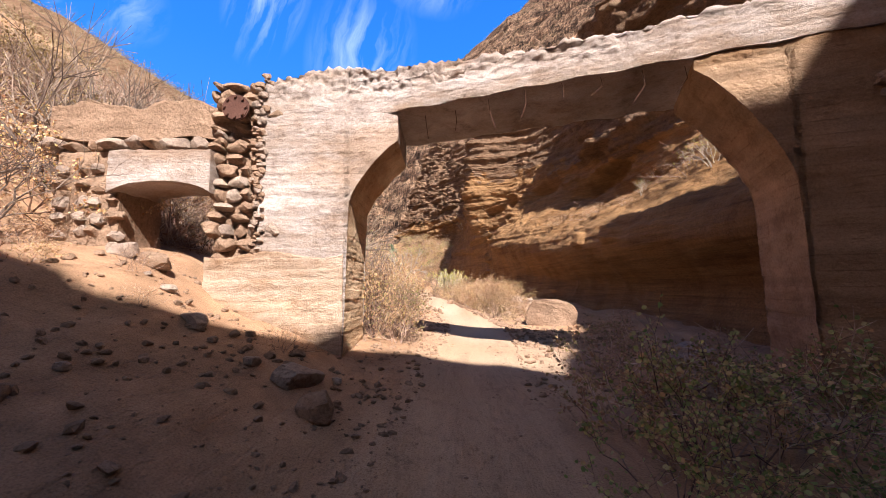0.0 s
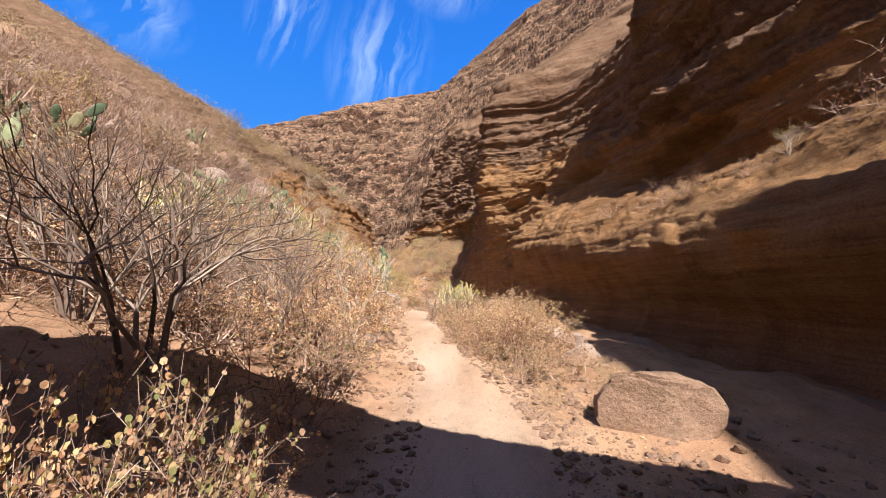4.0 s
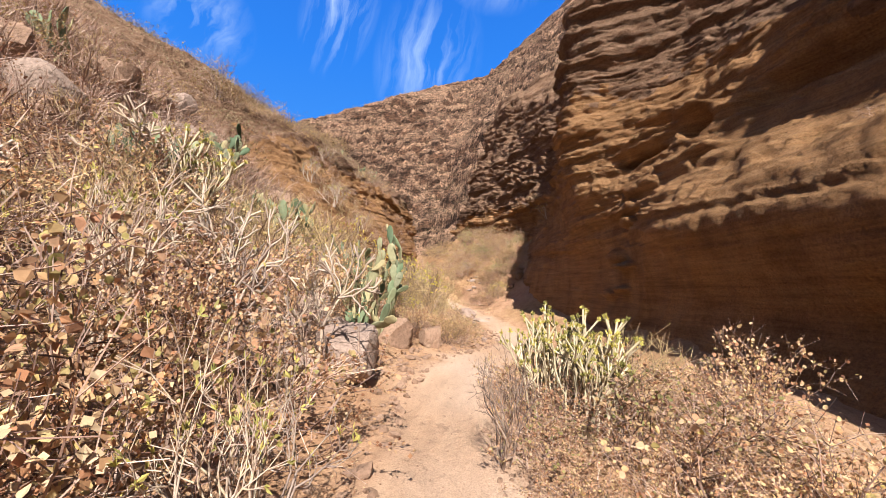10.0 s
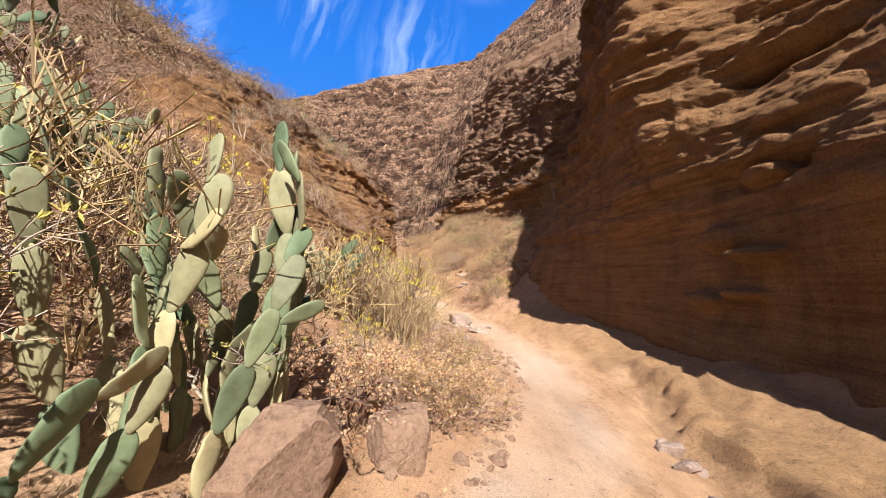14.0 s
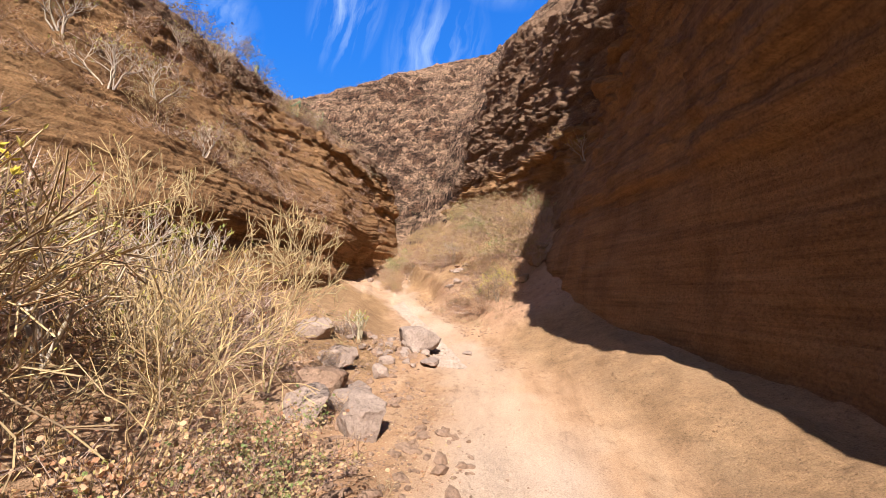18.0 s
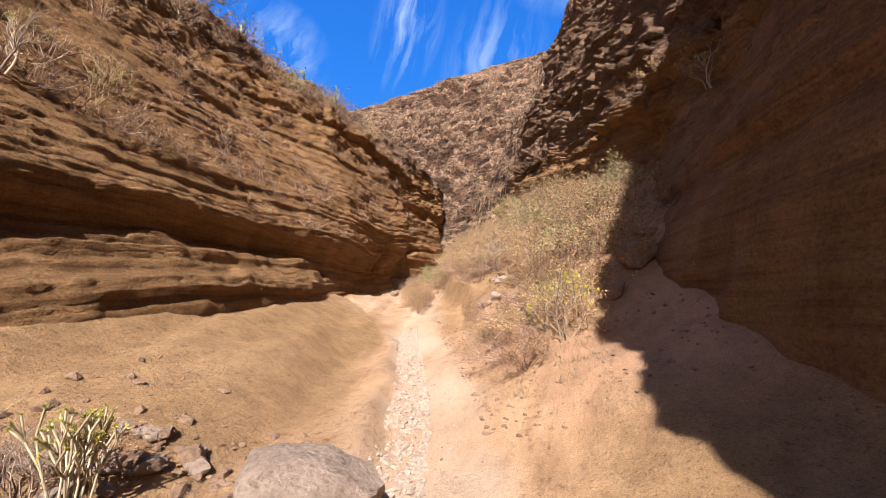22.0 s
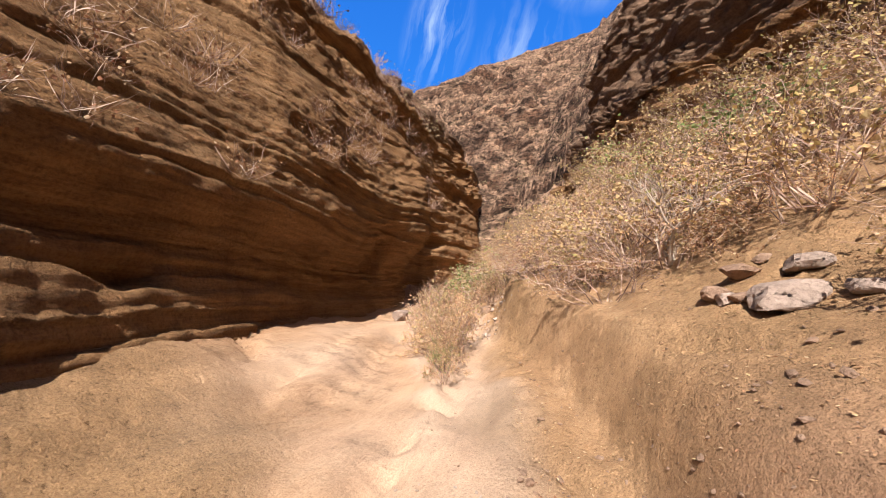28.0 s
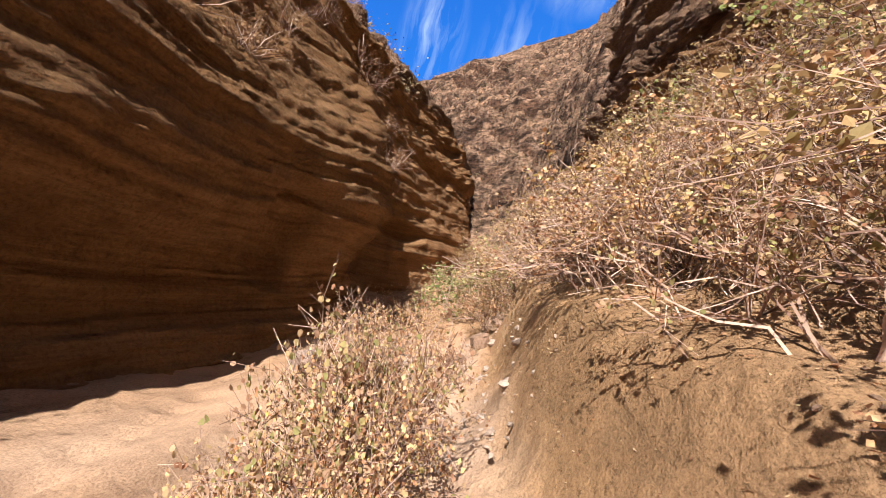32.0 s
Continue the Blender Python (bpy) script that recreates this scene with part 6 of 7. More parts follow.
for kind, x, y, h, wide in (
        # the bank beside the small arch
        ("twiggy", -5.2, 4.1, 0.5, 1.3), ("dry", -4.7, 4.5, 0.45, 1.3), ("twiggy", -4.3, 3.9, 0.35, 1.4), ("dry", -5.7, 4.7, 0.6, 1.2), ("twiggy", -6.2, 4.2, 0.6, 1.2), ("dry", -3.7, 3.6, 0.3, 1.4), ("twiggy", -2.9, 3.9, 0.3, 1.3), ("dry", -5.0, 3.3, 0.35, 1.4),
        # in the shade before the arch
        ("green", 1.35, 2.5, 0.8, 1.1), ("green", 1.9, 3.1, 1.0, 1.1), ("green", 2.6, 2.9, 0.9, 1.2), ("green", 2.2, 2.0, 0.6, 1.2), ("green", 3.2, 3.4, 0.8, 1.2), ("green", 1.6, 1.9, 0.5, 1.2),
        ("dome", 2.6, 16.2, 1.1, 1.1), ("dry", 3.0, 17.2, 1.0, 1.1),
        # the slope beyond the end of the wall
        ("dome", -1.8, 39.9, 0.8, 1.0), ("green", -1.3, 40.4, 0.9, 1.0), ("flower", -1.15, 39.1, 1.25, 0.8), ("dome", -0.4, 41.8, 1.2, 1.0), ("dome", -1.9, 42.0, 1.0, 1.1), ("green", -1.2, 43.0, 1.3, 1.1), ("dome", -0.2, 43.6, 1.2, 1.1), ("dome", -2.2, 44.0, 1.1, 1.1),
        ("dome", -1.0, 45.0, 1.4, 1.1), ("green", 0.2, 45.2, 1.3, 1.1), ("dome", -2.6, 46.0, 1.3, 1.2), ("dome", -1.2, 47.2, 1.4, 1.2), ("green", -2.4, 48.0, 1.4, 1.2), ("dome", -3.2, 49.4, 1.4, 1.2), ("dome", -1.6, 49.8, 1.5, 1.2), ("green", -3.4, 51.2, 1.5, 1.2),
        ("dome", -2.2, 52.2, 1.6, 1.2), ("dome", -4.6, 52.6, 1.5, 1.2), ("dome", -3.4, 54.0, 1.6, 1.2), ("dome", -5.4, 54.8, 1.5, 1.3), ("green", -4.6, 56.2, 1.6, 1.2), ("dome", -6.4, 57.0, 1.5, 1.2), ("dome", -5.4, 58.4, 1.5, 1.2), ("dome", -7.4, 59.6, 1.5, 1.3),
        # the far gully
        ("green", -9.2, 55.4, 1.7, 1.2), ("green", -8.5, 56.2, 1.7, 1.2), ("green", -9.9, 56.6, 1.4, 1.2), ("dome", -8.0, 54.9, 1.3, 1.2), ("dome", -10.6, 58.6, 1.3, 1.2), ("dome", -9.2, 58.6, 1.5, 1.2), ("dome", -8.6, 60.6, 1.5, 1.2), ("dome", -10.8, 61.4, 1.4, 1.2), ("dome", -9.8, 63.6, 1.5, 1.2), ("dome", -8.4, 63.2, 1.5, 1.2), ("dome", -11.6, 65.0, 1.3, 1.2), ("dome", -10.4, 66.4, 1.4, 1.2),
        # the island of brush in the channel
        ("dry", -7.25, 47.5, 1.0, 0.8), ("leafy", -7.6, 48.3, 1.3, 0.75), ("leafy", -6.9, 46.8, 0.75, 0.8), ("dry", -7.9, 49.0, 1.3, 0.75), ("leafy", -7.45, 47.9, 1.2, 0.8), ("leafy", -6.6, 46.2, 0.5, 0.9), ("leafy", -8.3, 49.8, 1.1, 0.8), ("green", -6.75, 46.5, 0.5, 0.9),
        # beside the path in the middle of the canyon
        ("flower", -3.2, 27.5, 1.8, 0.85), ("flower", -3.7, 26.7, 1.9, 0.85), ("flower", -4.1, 28.0, 1.9, 0.9), ("green", -2.0, 27.9, 0.6, 1.1), ("green", -1.8, 28.7, 0.5, 1.1), ("green", -2.3, 29.2, 0.6, 1.1), ("flower", -4.4, 22.9, 1.7, 0.8), ("flower", -2.9, 24.6, 1.0, 0.9), ("dome", -2.3, 25.0, 0.9, 1.1), ("dome", -1.95, 24.0, 0.8, 1.2), ("candle", 0.2, 19.35, 1.15, 0.8), ("candle", 0.66, 19.0, 1.1, 0.9)):
    plant(kind, x, y, h, wide)
# the dry thicket between the path and the wall
for y in np.arange(11.4, 20.6, 0.42):
    c = along(PATH, np.array([y]))[0][0]
    for k in range(3):
        x = c + prng.uniform(0.75, 1.15) + k * 0.75
        lim = along(WALL_R, np.array([y]))[0][0] - 0.7
        if x < lim and (y > 15 or x < 2.0) and not (11.4 < y < 12 and k < 1) and not (k == 2 and y < 15.5):
            plant("dry" if prng.random() < 0.65 else "leafy", x, y + prng.uniform(-0.2, 0.2), prng.uniform(0.55, 1.25) * (0.7 if k == 0 else 1), prng.uniform(1.0, 1.35))


def scatter(n, x0, x1, y0, y1, kinds, h0, h1, gap=1.1, hold=0.0, ok=None):
    made = []
    tries = 0
    while len(made) < n and tries < n * 30:
        tries += 1
        x, y = prng.uniform(x0, x1), prng.uniform(y0, y1)
        if not clear(x, y, gap) or any((x - a) ** 2 + (y - b) ** 2 < hold**2 for a, b in made) or (ok and not ok(x, y)):
            continue
        plant(kinds[int(prng.integers(len(kinds)))], x, y, prng.uniform(h0, h1), prng.uniform(0.9, 1.3))
        made.append((x, y))


scatter(46, -7.5, -1.5, 7.5, 20, ["dry", "dry", "leafy", "twiggy", "bare", "twiggy"], 0.9, 1.5, 1.3, 0.6, lambda x, y: y > 8.6)
scatter(60, -13, -6, 6, 29.5, ["dome", "twiggy", "dome", "broom", "leafy"], 0.8, 1.5, 2, 0.7)
scatter(44, -8, -3.2, 20, 31, ["dry", "broom", "twiggy", "spurge", "broom"], 0.8, 1.5, 1.6, 0.6)
scatter(10, -9, -4.2, -2, 5, ["dry", "bare", "twiggy"], 0.7, 1.5, 1.6, 0.8)
scatter(70, -8.5, 1.2, 40.5, 60, ["dry", "dome", "twiggy", "dome", "dry"], 0.6, 1.2, 1.7, 0.5,
        lambda x, y: x > along(RIGHT2, np.array([y]))[0][2] + 0.5 and not bare_slope(x, y))
for y in np.arange(46.8, 54, 0.5):
    edge = along(RIGHT2, np.array([y]))[0][2]
    plant(["twiggy", "dry", "dry", "twiggy", "leafy"][int(prng.integers(5))], edge + prng.uniform(0.2, 0.55) + (0.3 if y < 46 else 0.0), y, prng.uniform(0.7, 1.0), prng.uniform(1.0, 1.3))
    plant(["twiggy", "dome", "dry"][int(prng.integers(3))], edge + prng.uniform(0.8, 1.5), y, prng.uniform(0.9, 1.4), prng.uniform(1.0, 1.3))
scatter(16, -11, -7.5, 51.5, 60, ["dry", "leafy"], 0.7, 1.1, 0.2, 0.5)


# ---- prickly pears ----
def pad_mesh(r):
    bm = bmesh.new()
    bmesh.ops.create_uvsphere(bm, u_segments=14, v_segments=9, radius=1.0)
    v = np.array([p.co[:] for p in bm.verts])
    f = [[q.index for q in p.verts] for p in bm.faces]
    bm.free()
    wide = 0.195 + 0.06 * v[:, 2]
    v = np.stack([v[:, 0] * wide, v[:, 1] * 0.046 + 0.07 * v[:, 0] ** 2 * r.uniform(-1, 1), (v[:, 2] + 1) * 0.5], 1)
    v[:, 1] += 0.04 * noise3(v[:, 0] * 4 + r.uniform(0, 9), v[:, 2] * 4, 0 * v[:, 0], 61)
    return mesh_of("pad", v, f, MAT_PAD)


PADS = [pad_mesh(np.random.default_rng(300 + k)) for k in range(5)]


def prickly_pear(x, y, pads, size, tall, z=None, label="prickly pear cactus with upright grey-green pads"):
    root = thing("prickly_pear", pose(x, y, on_ground(x, y, 0.05) if z is None else z), label, "cactus", "prickly pear cacti")
    grow = np.random.default_rng(int(1000 + 37 * abs(x) + 91 * y))
    heads = [(np.array([grow.uniform(-0.3, 0.3), grow.uniform(-0.3, 0.3), 0.0]), grow.uniform(0, 180), 0.0) for _ in range(max(2, pads // 7))]
    for k in range(pads):
        heads.sort(key=lambda h: abs(h[0][2] - (1.0 if tall else 0.45) * grow.uniform(0.2, 1.3)))
        p, turn, lean = heads.pop(int(grow.integers(min(len(heads), 3))))
        ln = size * grow.uniform(0.75, 1.2)
        turn, tilt, roll = turn + grow.uniform(-60, 60), grow.uniform(-28, 28), lean + grow.uniform(-32, 32)
        m = pose(p[0], p[1], p[2], tilt, roll, turn)
        ob = part("pad", PADS[int(grow.integers(5))], MAT_PAD, root)
        ob.matrix_local = m @ Matrix.Diagonal((ln, ln, ln, 1))
        for s in (-0.55, 0.5):
            q = m @ Vector((s * 0.3 * ln, 0, ln * grow.uniform(0.78, 0.95)))
            heads.append((np.array(q[:]), turn, roll * 0.6 + s * 20))
    return root


def tall_pear(x, y, columns, label):
    """Chains of upright pads: each column is its foot, the number of pads, the way and size of its lean, and a pad's length."""
    root = thing("prickly_pear", pose(x, y, on_ground(x, y, 0.05)), label, "cactus", "prickly pear cacti")
    grow = np.random.default_rng(int(500 + 91 * y))
    for dx, dy, n, turn, lean, ln in columns:
        m = pose(dx, dy, on_ground(x + dx, y + dy) - on_ground(x, y), lean * 0.3, lean, turn)
        for k in range(n):
            size = ln * grow.uniform(0.85, 1.15)
            ob = part("pad", PADS[int(grow.integers(5))], MAT_PAD, root)
            ob.matrix_local = m @ Matrix.Diagonal((size, size, size, 1))
            if k and grow.random() < 0.7:
                side = part("pad", PADS[int(grow.integers(5))], MAT_PAD, root)
                s2 = size * 0.8
                side.matrix_local = m @ pose(0.16 * size * grow.choice([-1, 1]), 0, size * 0.8, grow.uniform(-35, 35), grow.uniform(-45, 45), grow.uniform(-50, 50)) @ Matrix.Diagonal((s2, s2, s2, 1))
            m = m @ pose(0, 0, size * 0.93, grow.uniform(-14, 14), grow.uniform(-12, 12), grow.uniform(-40, 40))
    return root


tall_pear(-3.15, 21.6, ((0, 0, 4, 20, 3, 0.42), (0.10, -0.1, 3, 60, 8, 0.42), (-0.2, 0.05, 4, 0, -8, 0.40), (0.22, 0.6, 6, 30, 5, 0.42), (0.08, 0.7, 5, 80, -5, 0.36), (0.34, 0.7, 4, -20, 10, 0.36),
                        (0.05, -0.3, 2, 40, 24, 0.38), (0.15, -0.95, 2, 10, 58, 0.42), (0.0, -0.8, 2, 70, 40, 0.36), (-0.05, 0.35, 4, 50, 3, 0.34), (-0.25, 0.5, 4, 110, -12, 0.34), (0.2, 0.3, 3, 140, 14, 0.34), (0.3, 0.75, 6, 15, 6, 0.36), (0.0, 0.25, 5, 100, 4, 0.38), (-0.1, -0.25, 4, 35, -10, 0.40), (0.28, 0.1, 4, 75, 12, 0.38), (0.12, 0.55, 5, 60, -3, 0.38)),
          "tall prickly pear cactus with long grey-green pads behind boulders")
prickly_pear(-4.6, 26.6, 30, 0.38, False)
prickly_pear(-5.2, 27.6, 24, 0.38, False)
for x, y, n in ((-6.6, 16.8, 26), (-6.9, 21.6, 28), (-6.2, 22.8, 24), (-4.4, 27.4, 24), (-5.2, 22.4, 26), (-5.8, 23.4, 24), (-8.6, 24.5, 26), (-9.4, 26, 24), (-7.2, 20.5, 22), (-7.6, 17.5, 20), (-6.6, 15.5, 20), (-10.5, 21.5, 18), (-8.0, 12.5, 18), (-6.4, 11.0, 16)):
    prickly_pear(x, y, n, 0.44, False)


# ---- loose stones, litter and grass ----
def many(kind_name, centres, sizes, shape_v, shape_f, mat, label, cat, flat=0.7, seed=5):
    r = np.random.default_rng(seed)
    n = len(centres)
    q = r.normal(size=(n, 4))
    q /= np.linalg.norm(q, axis=1, keepdims=True)
    w, x, y, z = q.T
    rot = np.stack([1 - 2 * (y * y + z * z), 2 * (x * y - z * w), 2 * (x * z + y * w), 2 * (x * y + z * w), 1 - 2 * (x * x + z * z), 2 * (y * z - x * w),
                    2 * (x * z - y * w), 2 * (y * z + x * w), 1 - 2 * (x * x + y * y)], 1).reshape(n, 3, 3)
    jit = 1 + r.uniform(-0.28, 0.28, (n, len(shape_v), 1))
    v = np.einsum("nij,nkj->nki", rot, shape_v[None] * jit) * sizes[:, None, None]
    v[..., 2] *= flat
    v = v + centres[:, None]
    f = shape_f[None] + (np.arange(n) * len(shape_v))[:, None, None]
    return tagged(new(kind_name, fast_mesh(kind_name, v.reshape(-1, 3), f.reshape(-1, shape_f.shape[1]), mat)), label, cat, kind="stuff")


bm = bmesh.new()
bmesh.ops.create_icosphere(bm, subdivisions=1, radius=1.0)
ICO_V = np.array([p.co[:] for p in bm.verts]) * np.array([1.25, 0.9, 0.75])
ICO_F = np.array([[q.index for q in p.verts] for p in bm.faces])
bm.free()
srng = np.random.default_rng(77)


def strew(n, y0, y1, near, far, side, small, big):
    """Places on both banks (side -1 left, 1 right, 0 both) between near and far metres from the path's middle."""
    y = srng.uniform(y0, y1, n)
    s = np.where(srng.random(n) < 0.5, -1, 1) if side == 0 else np.full(n, side)
    x = along(PATH, y)[:, 0] + s * (near + (far - near) * srng.random(n) ** 1.4)
    size = small * (big / small) ** (srng.random(n) ** 2.4)
    return np.stack([x, y, ground_z(x, y) + size * 0.12], 1), size


def stones(name, mat, label, sets, seed):
    c, s = zip(*(strew(*a) for a in sets))
    return many(name, np.concatenate(c), np.concatenate(s), ICO_V, ICO_F, mat, label, "stones", 0.72, seed)


stones("loose_stones", MAT_STONE_RED, "loose reddish stones strewn over the banks",
       [(3600, -2, 12, 0.7, 4.0, -1, 0.007, 0.055), (1500, 4, 22, 0.45, 1.8, 1, 0.008, 0.06), (2000, 11, 31, 0.45, 3, -1, 0.010, 0.10),
        (2600, 37, 44.5, 0.6, 4.0, 1, 0.005, 0.04), (1100, 29, 36, 0.9, 3.4, -1, 0.010, 0.075), (300, 44, 52, 0.9, 4.0, 1, 0.008, 0.035), (900, 0, 55, 0.0, 0.6, 0, 0.005, 0.018), (900, 7, 16, 0.5, 1.2, 1, 0.010, 0.07), (700, 7, 13, 1.2, 3.2, 1, 0.010, 0.08)], 5)
MAT_GRAVEL = earth("pale_gravel", (0.28, 0.20, 0.15), (0.41, 0.31, 0.25), (0.50, 0.40, 0.33), 0, 30, 6.0, 0.01)
stones("pale_gravel", MAT_GRAVEL, "pale gravel lying along the dry channel",
       [(5200, 33.6, 43.5, 0.05, 0.62, -1, 0.008, 0.05), (900, 33, 44, -0.3, 0.5, -1, 0.005, 0.02), (400, 49, 53, 0, 1.2, 0, 0.02, 0.09)], 6)
c, s = zip(*(strew(*a) for a in [(7000, 5, 32, 0.55, 4.5, -1, 0.02, 0.05), (5000, 8, 22, 0.6, 2.5, 1, 0.02, 0.05), (9000, 37.5, 46, 0.7, 4.5, 1, 0.015, 0.04), (3000, 46, 52, 0.9, 5, 1, 0.02, 0.05), (3000, 29, 35, 0.8, 3.5, -1, 0.015, 0.04)]))
c, s = np.concatenate(c), np.concatenate(s)
LEAF_V = np.array([[-1, 0, 0], [0, 0.55, 0.25], [1, 0, 0.1], [0, -0.55, 0.2]], float) * 0.55
c[:, 2] += 0.006
many("leaf_litter", c, s, LEAF_V, np.array([[0, 1, 2, 3]]), MAT_DRYLEAF, "dry fallen leaves covering the banks", "leaf litter", 0.35, 8)


def grass(name, sets, label, height, seed):
    r = np.random.default_rng(seed)
    vs = []
    for n, x0, x1, y0, y1, gap in sets:
        x, y = r.uniform(x0, x1, n), r.uniform(y0, y1, n)
        keep = np.abs(x - along(PATH, y)[:, 0]) > gap
        x, y = x[keep], y[keep]
        z = ground_z(x, y) - 0.01
        per = 16
        base = np.repeat(np.stack([x, y, z], 1), per, 0) + np.concatenate([r.normal(size=(len(x) * per, 2)) * 0.05, np.zeros((len(x) * per, 1))], 1)
        d = np.concatenate([r.normal(size=(len(base), 2)) * 0.5, np.ones((len(base), 1))], 1)
        ln = height * r.uniform(0.4, 1.2, (len(base), 1))
        side = np.cross(d, r.normal(size=(len(base), 3)))
        side /= np.linalg.norm(side, axis=1, keepdims=True)
        mid = base + d * ln * 0.55
        tip = base + d * ln + np.concatenate([d[:, :2], np.zeros((len(base), 1))], 1) * ln * 0.5
        vs.append(np.stack([base - side * 0.002, base + side * 0.002, mid + side * 0.0018, mid - side * 0.0018], 1))
        vs.append(np.stack([mid - side * 0.0018, mid + side * 0.0018, tip + side * 0.0004, tip - side * 0.0004], 1))
    v = np.concatenate(vs)
    f = np.arange(len(v) * 4).reshape(-1, 4)
    return tagged(new(name, fast_mesh(name, v.reshape(-1, 3), f, MAT_GRASS)), label, "grass", kind="stuff")


grass("dry_grass", [(1300, -14, -1.2, 6, 32, 1.0), (420, 0.6, 3, 10, 22, 0.9), (400, -5, 1, 47, 56, 1.8), (260, -3.5, -0.5, 38, 43, 1.0), (260, -11, -7, 51, 60, 0.6)],
      "straw-coloured dry grass tufts between the shrubs", 0.17, 9)

# ---- scrub on the heights ----
q = np.random.default_rng(31)


def clumps(n, x0, x1, y0, y1, heights, s0, s1):
    x, y = q.uniform(x0, x1, n), q.uniform(y0, y1, n)
    z = heights(x, y)
    s = q.uniform(s0, s1, n)
    per = 34
    c = np.repeat(np.stack([x, y, z + s * 0.2], 1), per, 0)
    ss = np.repeat(s, per)
    off = q.normal(size=(n * per, 3)) * np.array([0.40, 0.40, 0.17]) * ss[:, None]
    return blades(q, c + off, 0.13 * ss[:, None], None, 0.5)


sv1, sf1 = clumps(5200, -75, 60, 66, 142, mountain_z, 0.4, 1.4)
far_scrub = tagged(new("mountain_scrub", fast_mesh("mountain_scrub", sv1, sf1, MAT_SCRUB)), "low dull scrub dotted over the far mountainside", "scrub", kind="stuff")
bpy.context.view_layer.update()


def drop_on(ob, x, y, top=60.0):
    """The height at which a plumb line meets the rock, or None."""
    hit, place, normal, _ = ob.ray_cast(Vector((x, y, top)), Vector((0, 0, -1)))
    return place.z if hit else None


def rim_heights(x, y):
    g = ground_z(x, y)
    out = g.copy()
    for k in range(len(x)):
        z = drop_on(wall_l, x[k], y[k])
        if z is not None and z > g[k]:
            out[k] = z
    return out - 0.05


sv1, sf1 = clumps(4200, -40, -13, 2, 60, rim_heights, 0.4, 1.2)
tagged(new("hillside_scrub", fast_mesh("hillside_scrub", sv1, sf1, MAT_SCRUB)), "dull dry scrub covering the upper hillside", "scrub", kind="stuff")



def brush(x, y, z, s):
    """Low brush: slender twigs fanning from each foot, with small leaves among their ends."""
    n, per = len(x), 36
    foot = np.repeat(np.stack([x, y, z], 1), per, 0) + q.normal(size=(n * per, 3)) * np.array([0.10, 0.10, 0.0])
    ways = q.normal(size=(n * per, 3)) * np.array([0.8, 0.8, 0.4]) + np.array([0, 0, 0.75])
    ways[:, 2] = np.abs(ways[:, 2])
    ways /= np.linalg.norm(ways, axis=1, keepdims=True)
    ss = np.repeat(s, per)[:, None]
    tv, tf = blades(q, foot, ss, ways, 0.022, 0.06)
    ends = foot + ways * ss * q.uniform(0.45, 1.0, (n * per, 1))
    side = ends + q.normal(size=ends.shape) * 0.10 * ss
    kv, kf = blades(q, np.concatenate([ends, side]), 0.5 * np.concatenate([ss, ss]), np.concatenate([ways, ways]), 0.02, 0.7)
    lv, lf = blades(q, np.concatenate([side, ends]) + q.normal(size=(2 * len(ends), 3)) * 0.05 * np.concatenate([ss, ss]), 0.045, None, 0.9)
    return (np.concatenate([tv, kv]), np.concatenate([tf, kf + len(tv)])), (lv, lf)


bx1, by1 = q.uniform(-18, -4.2, 1500), q.uniform(6.5, 33, 1500)
bx2, by2 = q.uniform(-14, -8.6, 260), q.uniform(31, 58, 260)
bx3, by3 = q.uniform(-5.5, 3.0, 150), q.uniform(46.5, 58, 150)
far_right = bx3 > along(RIGHT2, by3)[:, 2] + 0.6
bx3, by3 = bx3[far_right], by3[far_right]
bz2 = rim_heights(bx2, by2)
high = bz2 > ground_z(bx2, by2) + 1.2
bx2, by2, bz2 = bx2[high], by2[high], bz2[high]
bxx, byy = np.concatenate([bx1, bx2, bx3]), np.concatenate([by1, by2, by3])
bzz = np.concatenate([ground_z(bx1, by1) - 0.03, bz2, ground_z(bx3, by3) - 0.03])
bss = np.concatenate([q.uniform(0.4, 1.1, 1500), q.uniform(0.25, 0.6, len(bx2)), q.uniform(0.4, 0.9, len(bx3))])
twigs, leaves = brush(bxx, byy, bzz, bss)
tagged(new("hillside_brush", fast_mesh("hillside_brush", *twigs, MAT_TWIG)), "pinkish-brown dry twigs of low brush on the slopes", "brush", kind="stuff")
tagged(new("brush_leaves", fast_mesh("brush_leaves", *leaves, MAT_DRYLEAF)), "small tan leaves of the dry brush on the slopes", "brush", kind="stuff")
for k in range(120):
    x, y = q.uniform(-15, -4.8), q.uniform(8, 31)
    w = q.uniform(0.15, 0.5) * (1.7 if x < -8 else 1.0)
    boulder(x, y, (w, w * 0.8, w * 0.65), q.uniform(-10, 10), k % 3 == 0, 0.25, "boulder", "weathered rock standing out of the dry hillside", 9)

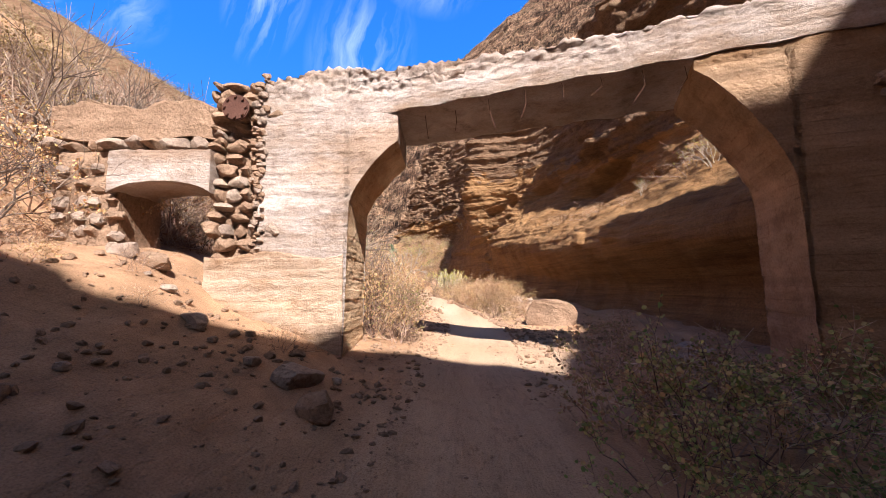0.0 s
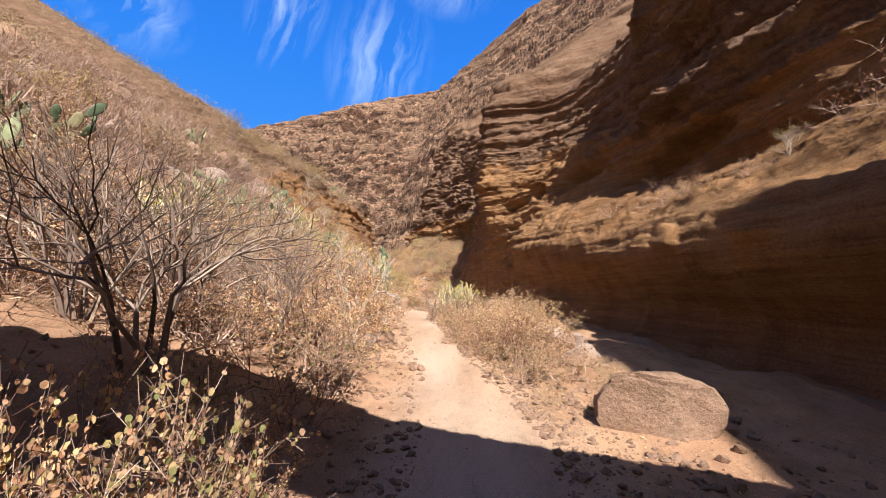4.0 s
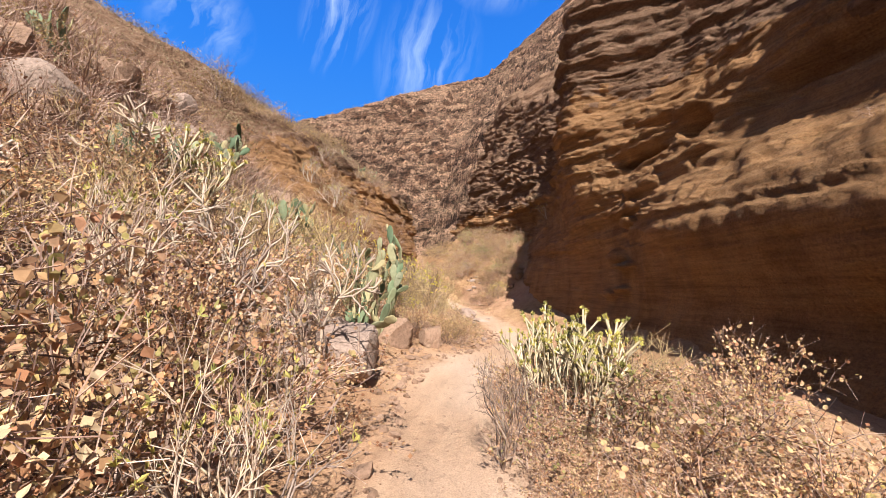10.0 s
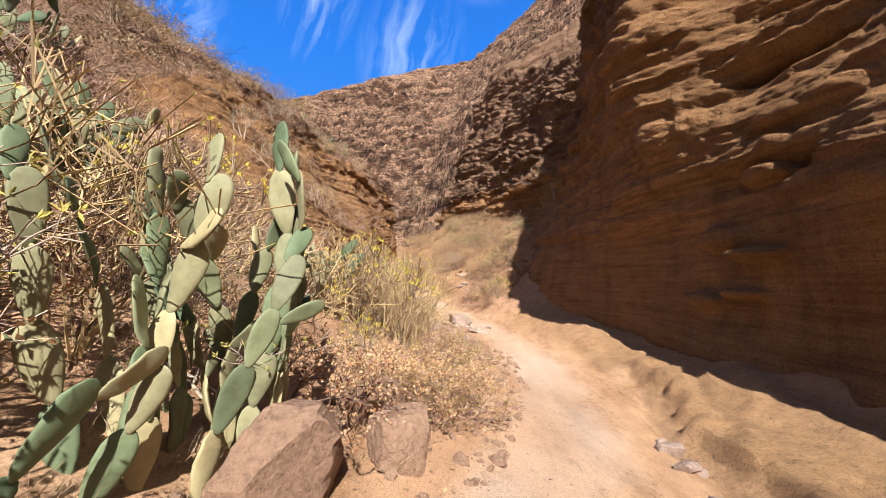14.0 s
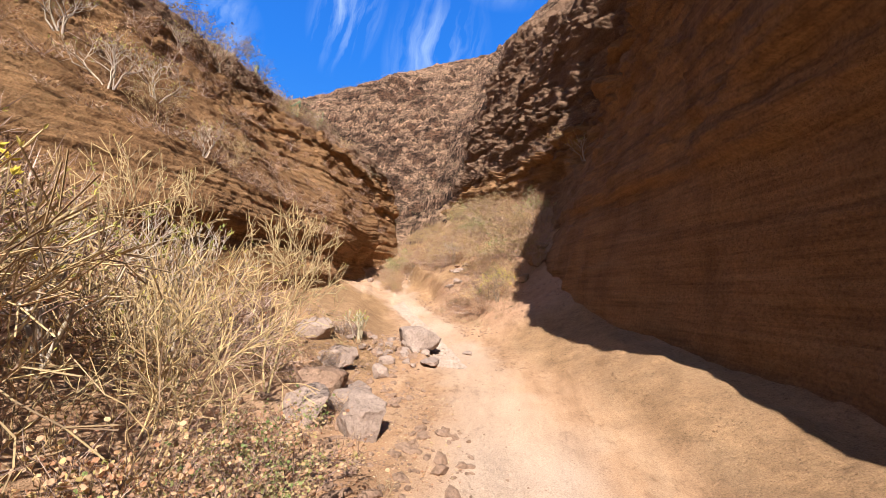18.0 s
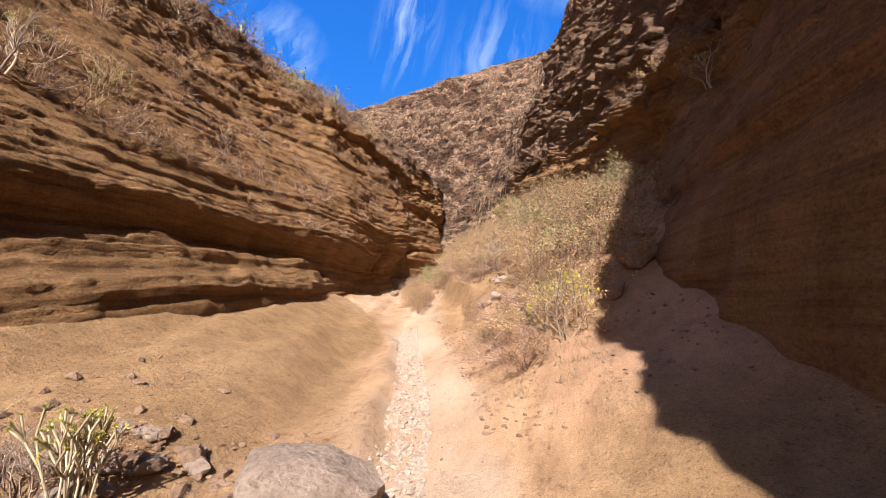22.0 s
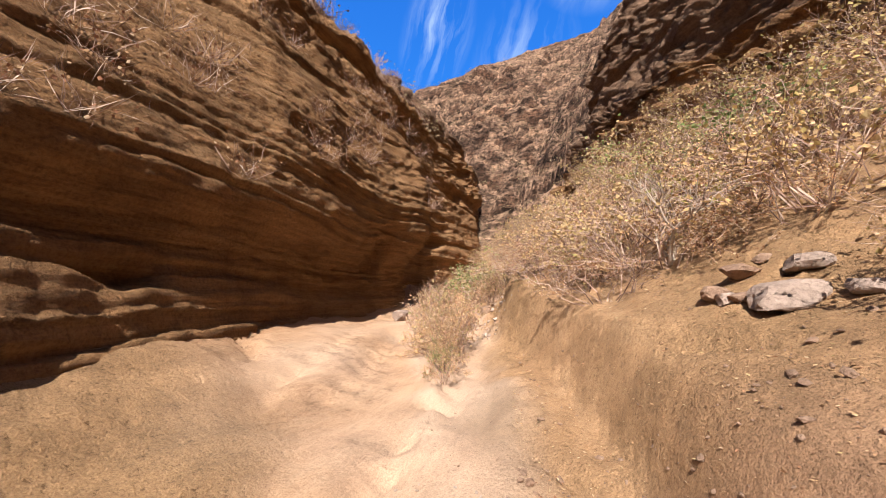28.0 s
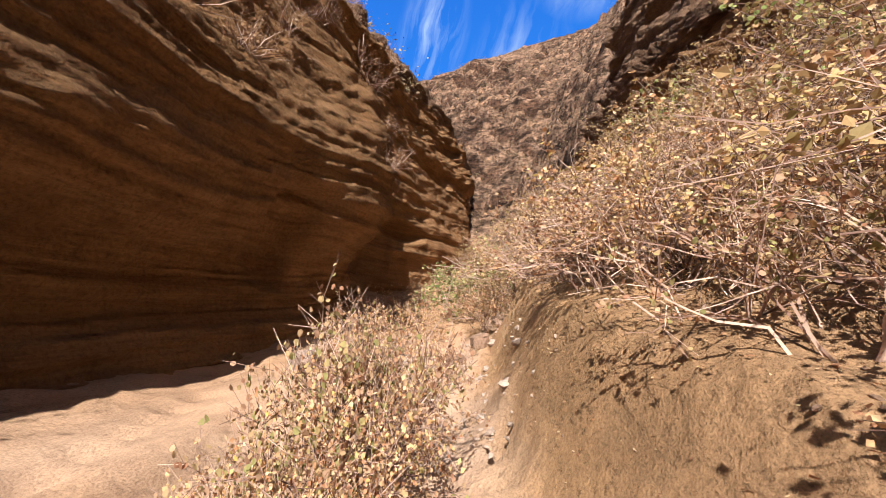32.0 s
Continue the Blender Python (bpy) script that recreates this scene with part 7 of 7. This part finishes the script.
# ---- plants rooted on ledges and rims ----
for ob, kind, x, y, h, wide in (
        (wall_r, "twiggy", 6.4, 10.4, 1.1, 1.0), (wall_r, "spurge", 6.0, 12.1, 0.6, 1.0), (wall_r, "spurge", 6.5, 9.6, 1.0, 1.0), (wall_r, "twiggy", 5.6, 12.4, 0.45, 1.0), (wall_r, "dry", 5.3, 13.6, 0.5, 1.2),
        (wall_r, "dry", 5.0, 17.2, 0.6, 1.1), (wall_r, "twiggy", 5.3, 14.8, 0.8, 1.0), (wall_r, "dry", 5.6, 15.1, 0.5, 1.1), (wall_r, "twiggy", 4.6, 20.4, 0.3, 1.0),
        (wall_l, "spurge", -9.4, 33.6, 1.4, 0.9), (wall_l, "broom", -9.0, 34.4, 1.2, 0.9), (wall_l, "spurge", -8.7, 35.6, 1.2, 1.0), (wall_l, "twiggy", -8.6, 36.5, 0.9, 1.2), (wall_l, "broom", -8.9, 36.9, 1.1, 1.0),
        (wall_l, "dome", -15.7, 32.9, 1.7, 1.3), (wall_l, "dome", -14.9, 33.7, 1.5, 1.3), (wall_l, "dome", -14.1, 34.6, 1.3, 1.3), (wall_l, "twiggy", -13.5, 35.3, 1.4, 1.2), (wall_l, "dome", -13.0, 36.2, 1.2, 1.3), (wall_l, "bare", -16.0, 33.2, 3.2, 0.5),
        (wall_l, "dome", -13.2, 38.2, 1.1, 1.3), (wall_l, "dome", -13.3, 40.0, 1.1, 1.2), (wall_l, "twiggy", -13.4, 41.2, 1.3, 1.2), (wall_l, "dome", -13.5, 42.4, 1.2, 1.2), (wall_l, "twiggy", -13.3, 44.0, 1.2, 1.2), (wall_l, "dome", -13.1, 46.0, 1.1, 1.2), (wall_l, "dome", -13.0, 48.2, 1.1, 1.2), (wall_l, "twiggy", -13.1, 50.4, 1.2, 1.2),
        (wall_l, "twiggy", -8.5, 37.6, 0.7, 1.2), (wall_l, "dry", -8.6, 38.5, 0.7, 1.1), (wall_l, "twiggy", -8.7, 39.3, 0.6, 1.2), (wall_l, "dry", -8.5, 40.1, 0.55, 1.2), (wall_l, "spurge", -9.8, 35.2, 1.3, 0.9),
        (wall_l, "spurge", -10.6, 33.4, 1.5, 0.9), (wall_l, "twiggy", -11.8, 36.5, 1.0, 1.1), (wall_l, "spurge", -13.4, 41.5, 1.6, 0.9), (wall_l, "twiggy", -13.2, 43.4, 1.0, 1.2), (wall_l, "twiggy", -13.0, 45.2, 1.0, 1.2),
        (wall_l, "spurge", -13.1, 46.6, 1.2, 1.0), (wall_l, "twiggy", -13.2, 48.2, 0.9, 1.2), (wall_l, "spurge", -13.4, 50.2, 1.1, 1.0), (wall_l, "twiggy", -13.4, 51.6, 1.2, 0.8), (wall_l, "dry", -13.8, 54.2, 1.2, 1.0),
        (wall_l, "dry", -12.9, 39.8, 1.1, 1.1), (wall_l, "spurge", -12.4, 38.4, 1.2, 1.0), (wall_l, "dry", -11.0, 34.8, 1.0, 1.1),
        (wall_r, "twiggy", 1.9, 44.5, 1.0, 1.2), (wall_r, "spurge", 2.2, 43.2, 1.3, 0.9), (wall_r, "dry", 1.6, 45.6, 0.9, 1.2), (wall_r, "dry", 2.4, 41.8, 0.8, 1.1), (wall_r, "dry", 1.0, 47.5, 0.9, 1.2)):
    z = drop_on(ob, x, y)
    if z is not None:
        plant(kind, x, y, h, wide, z - 0.05)
for x, y, n in ((-13.3, 47.3, 14), (-13.6, 44.4, 12), (-13.0, 49.4, 12)):
    z = drop_on(wall_l, x, y)
    if z is not None:
        prickly_pear(x, y, n, 0.3, False, z - 0.05, "prickly pear cactus growing on the canyon rim")
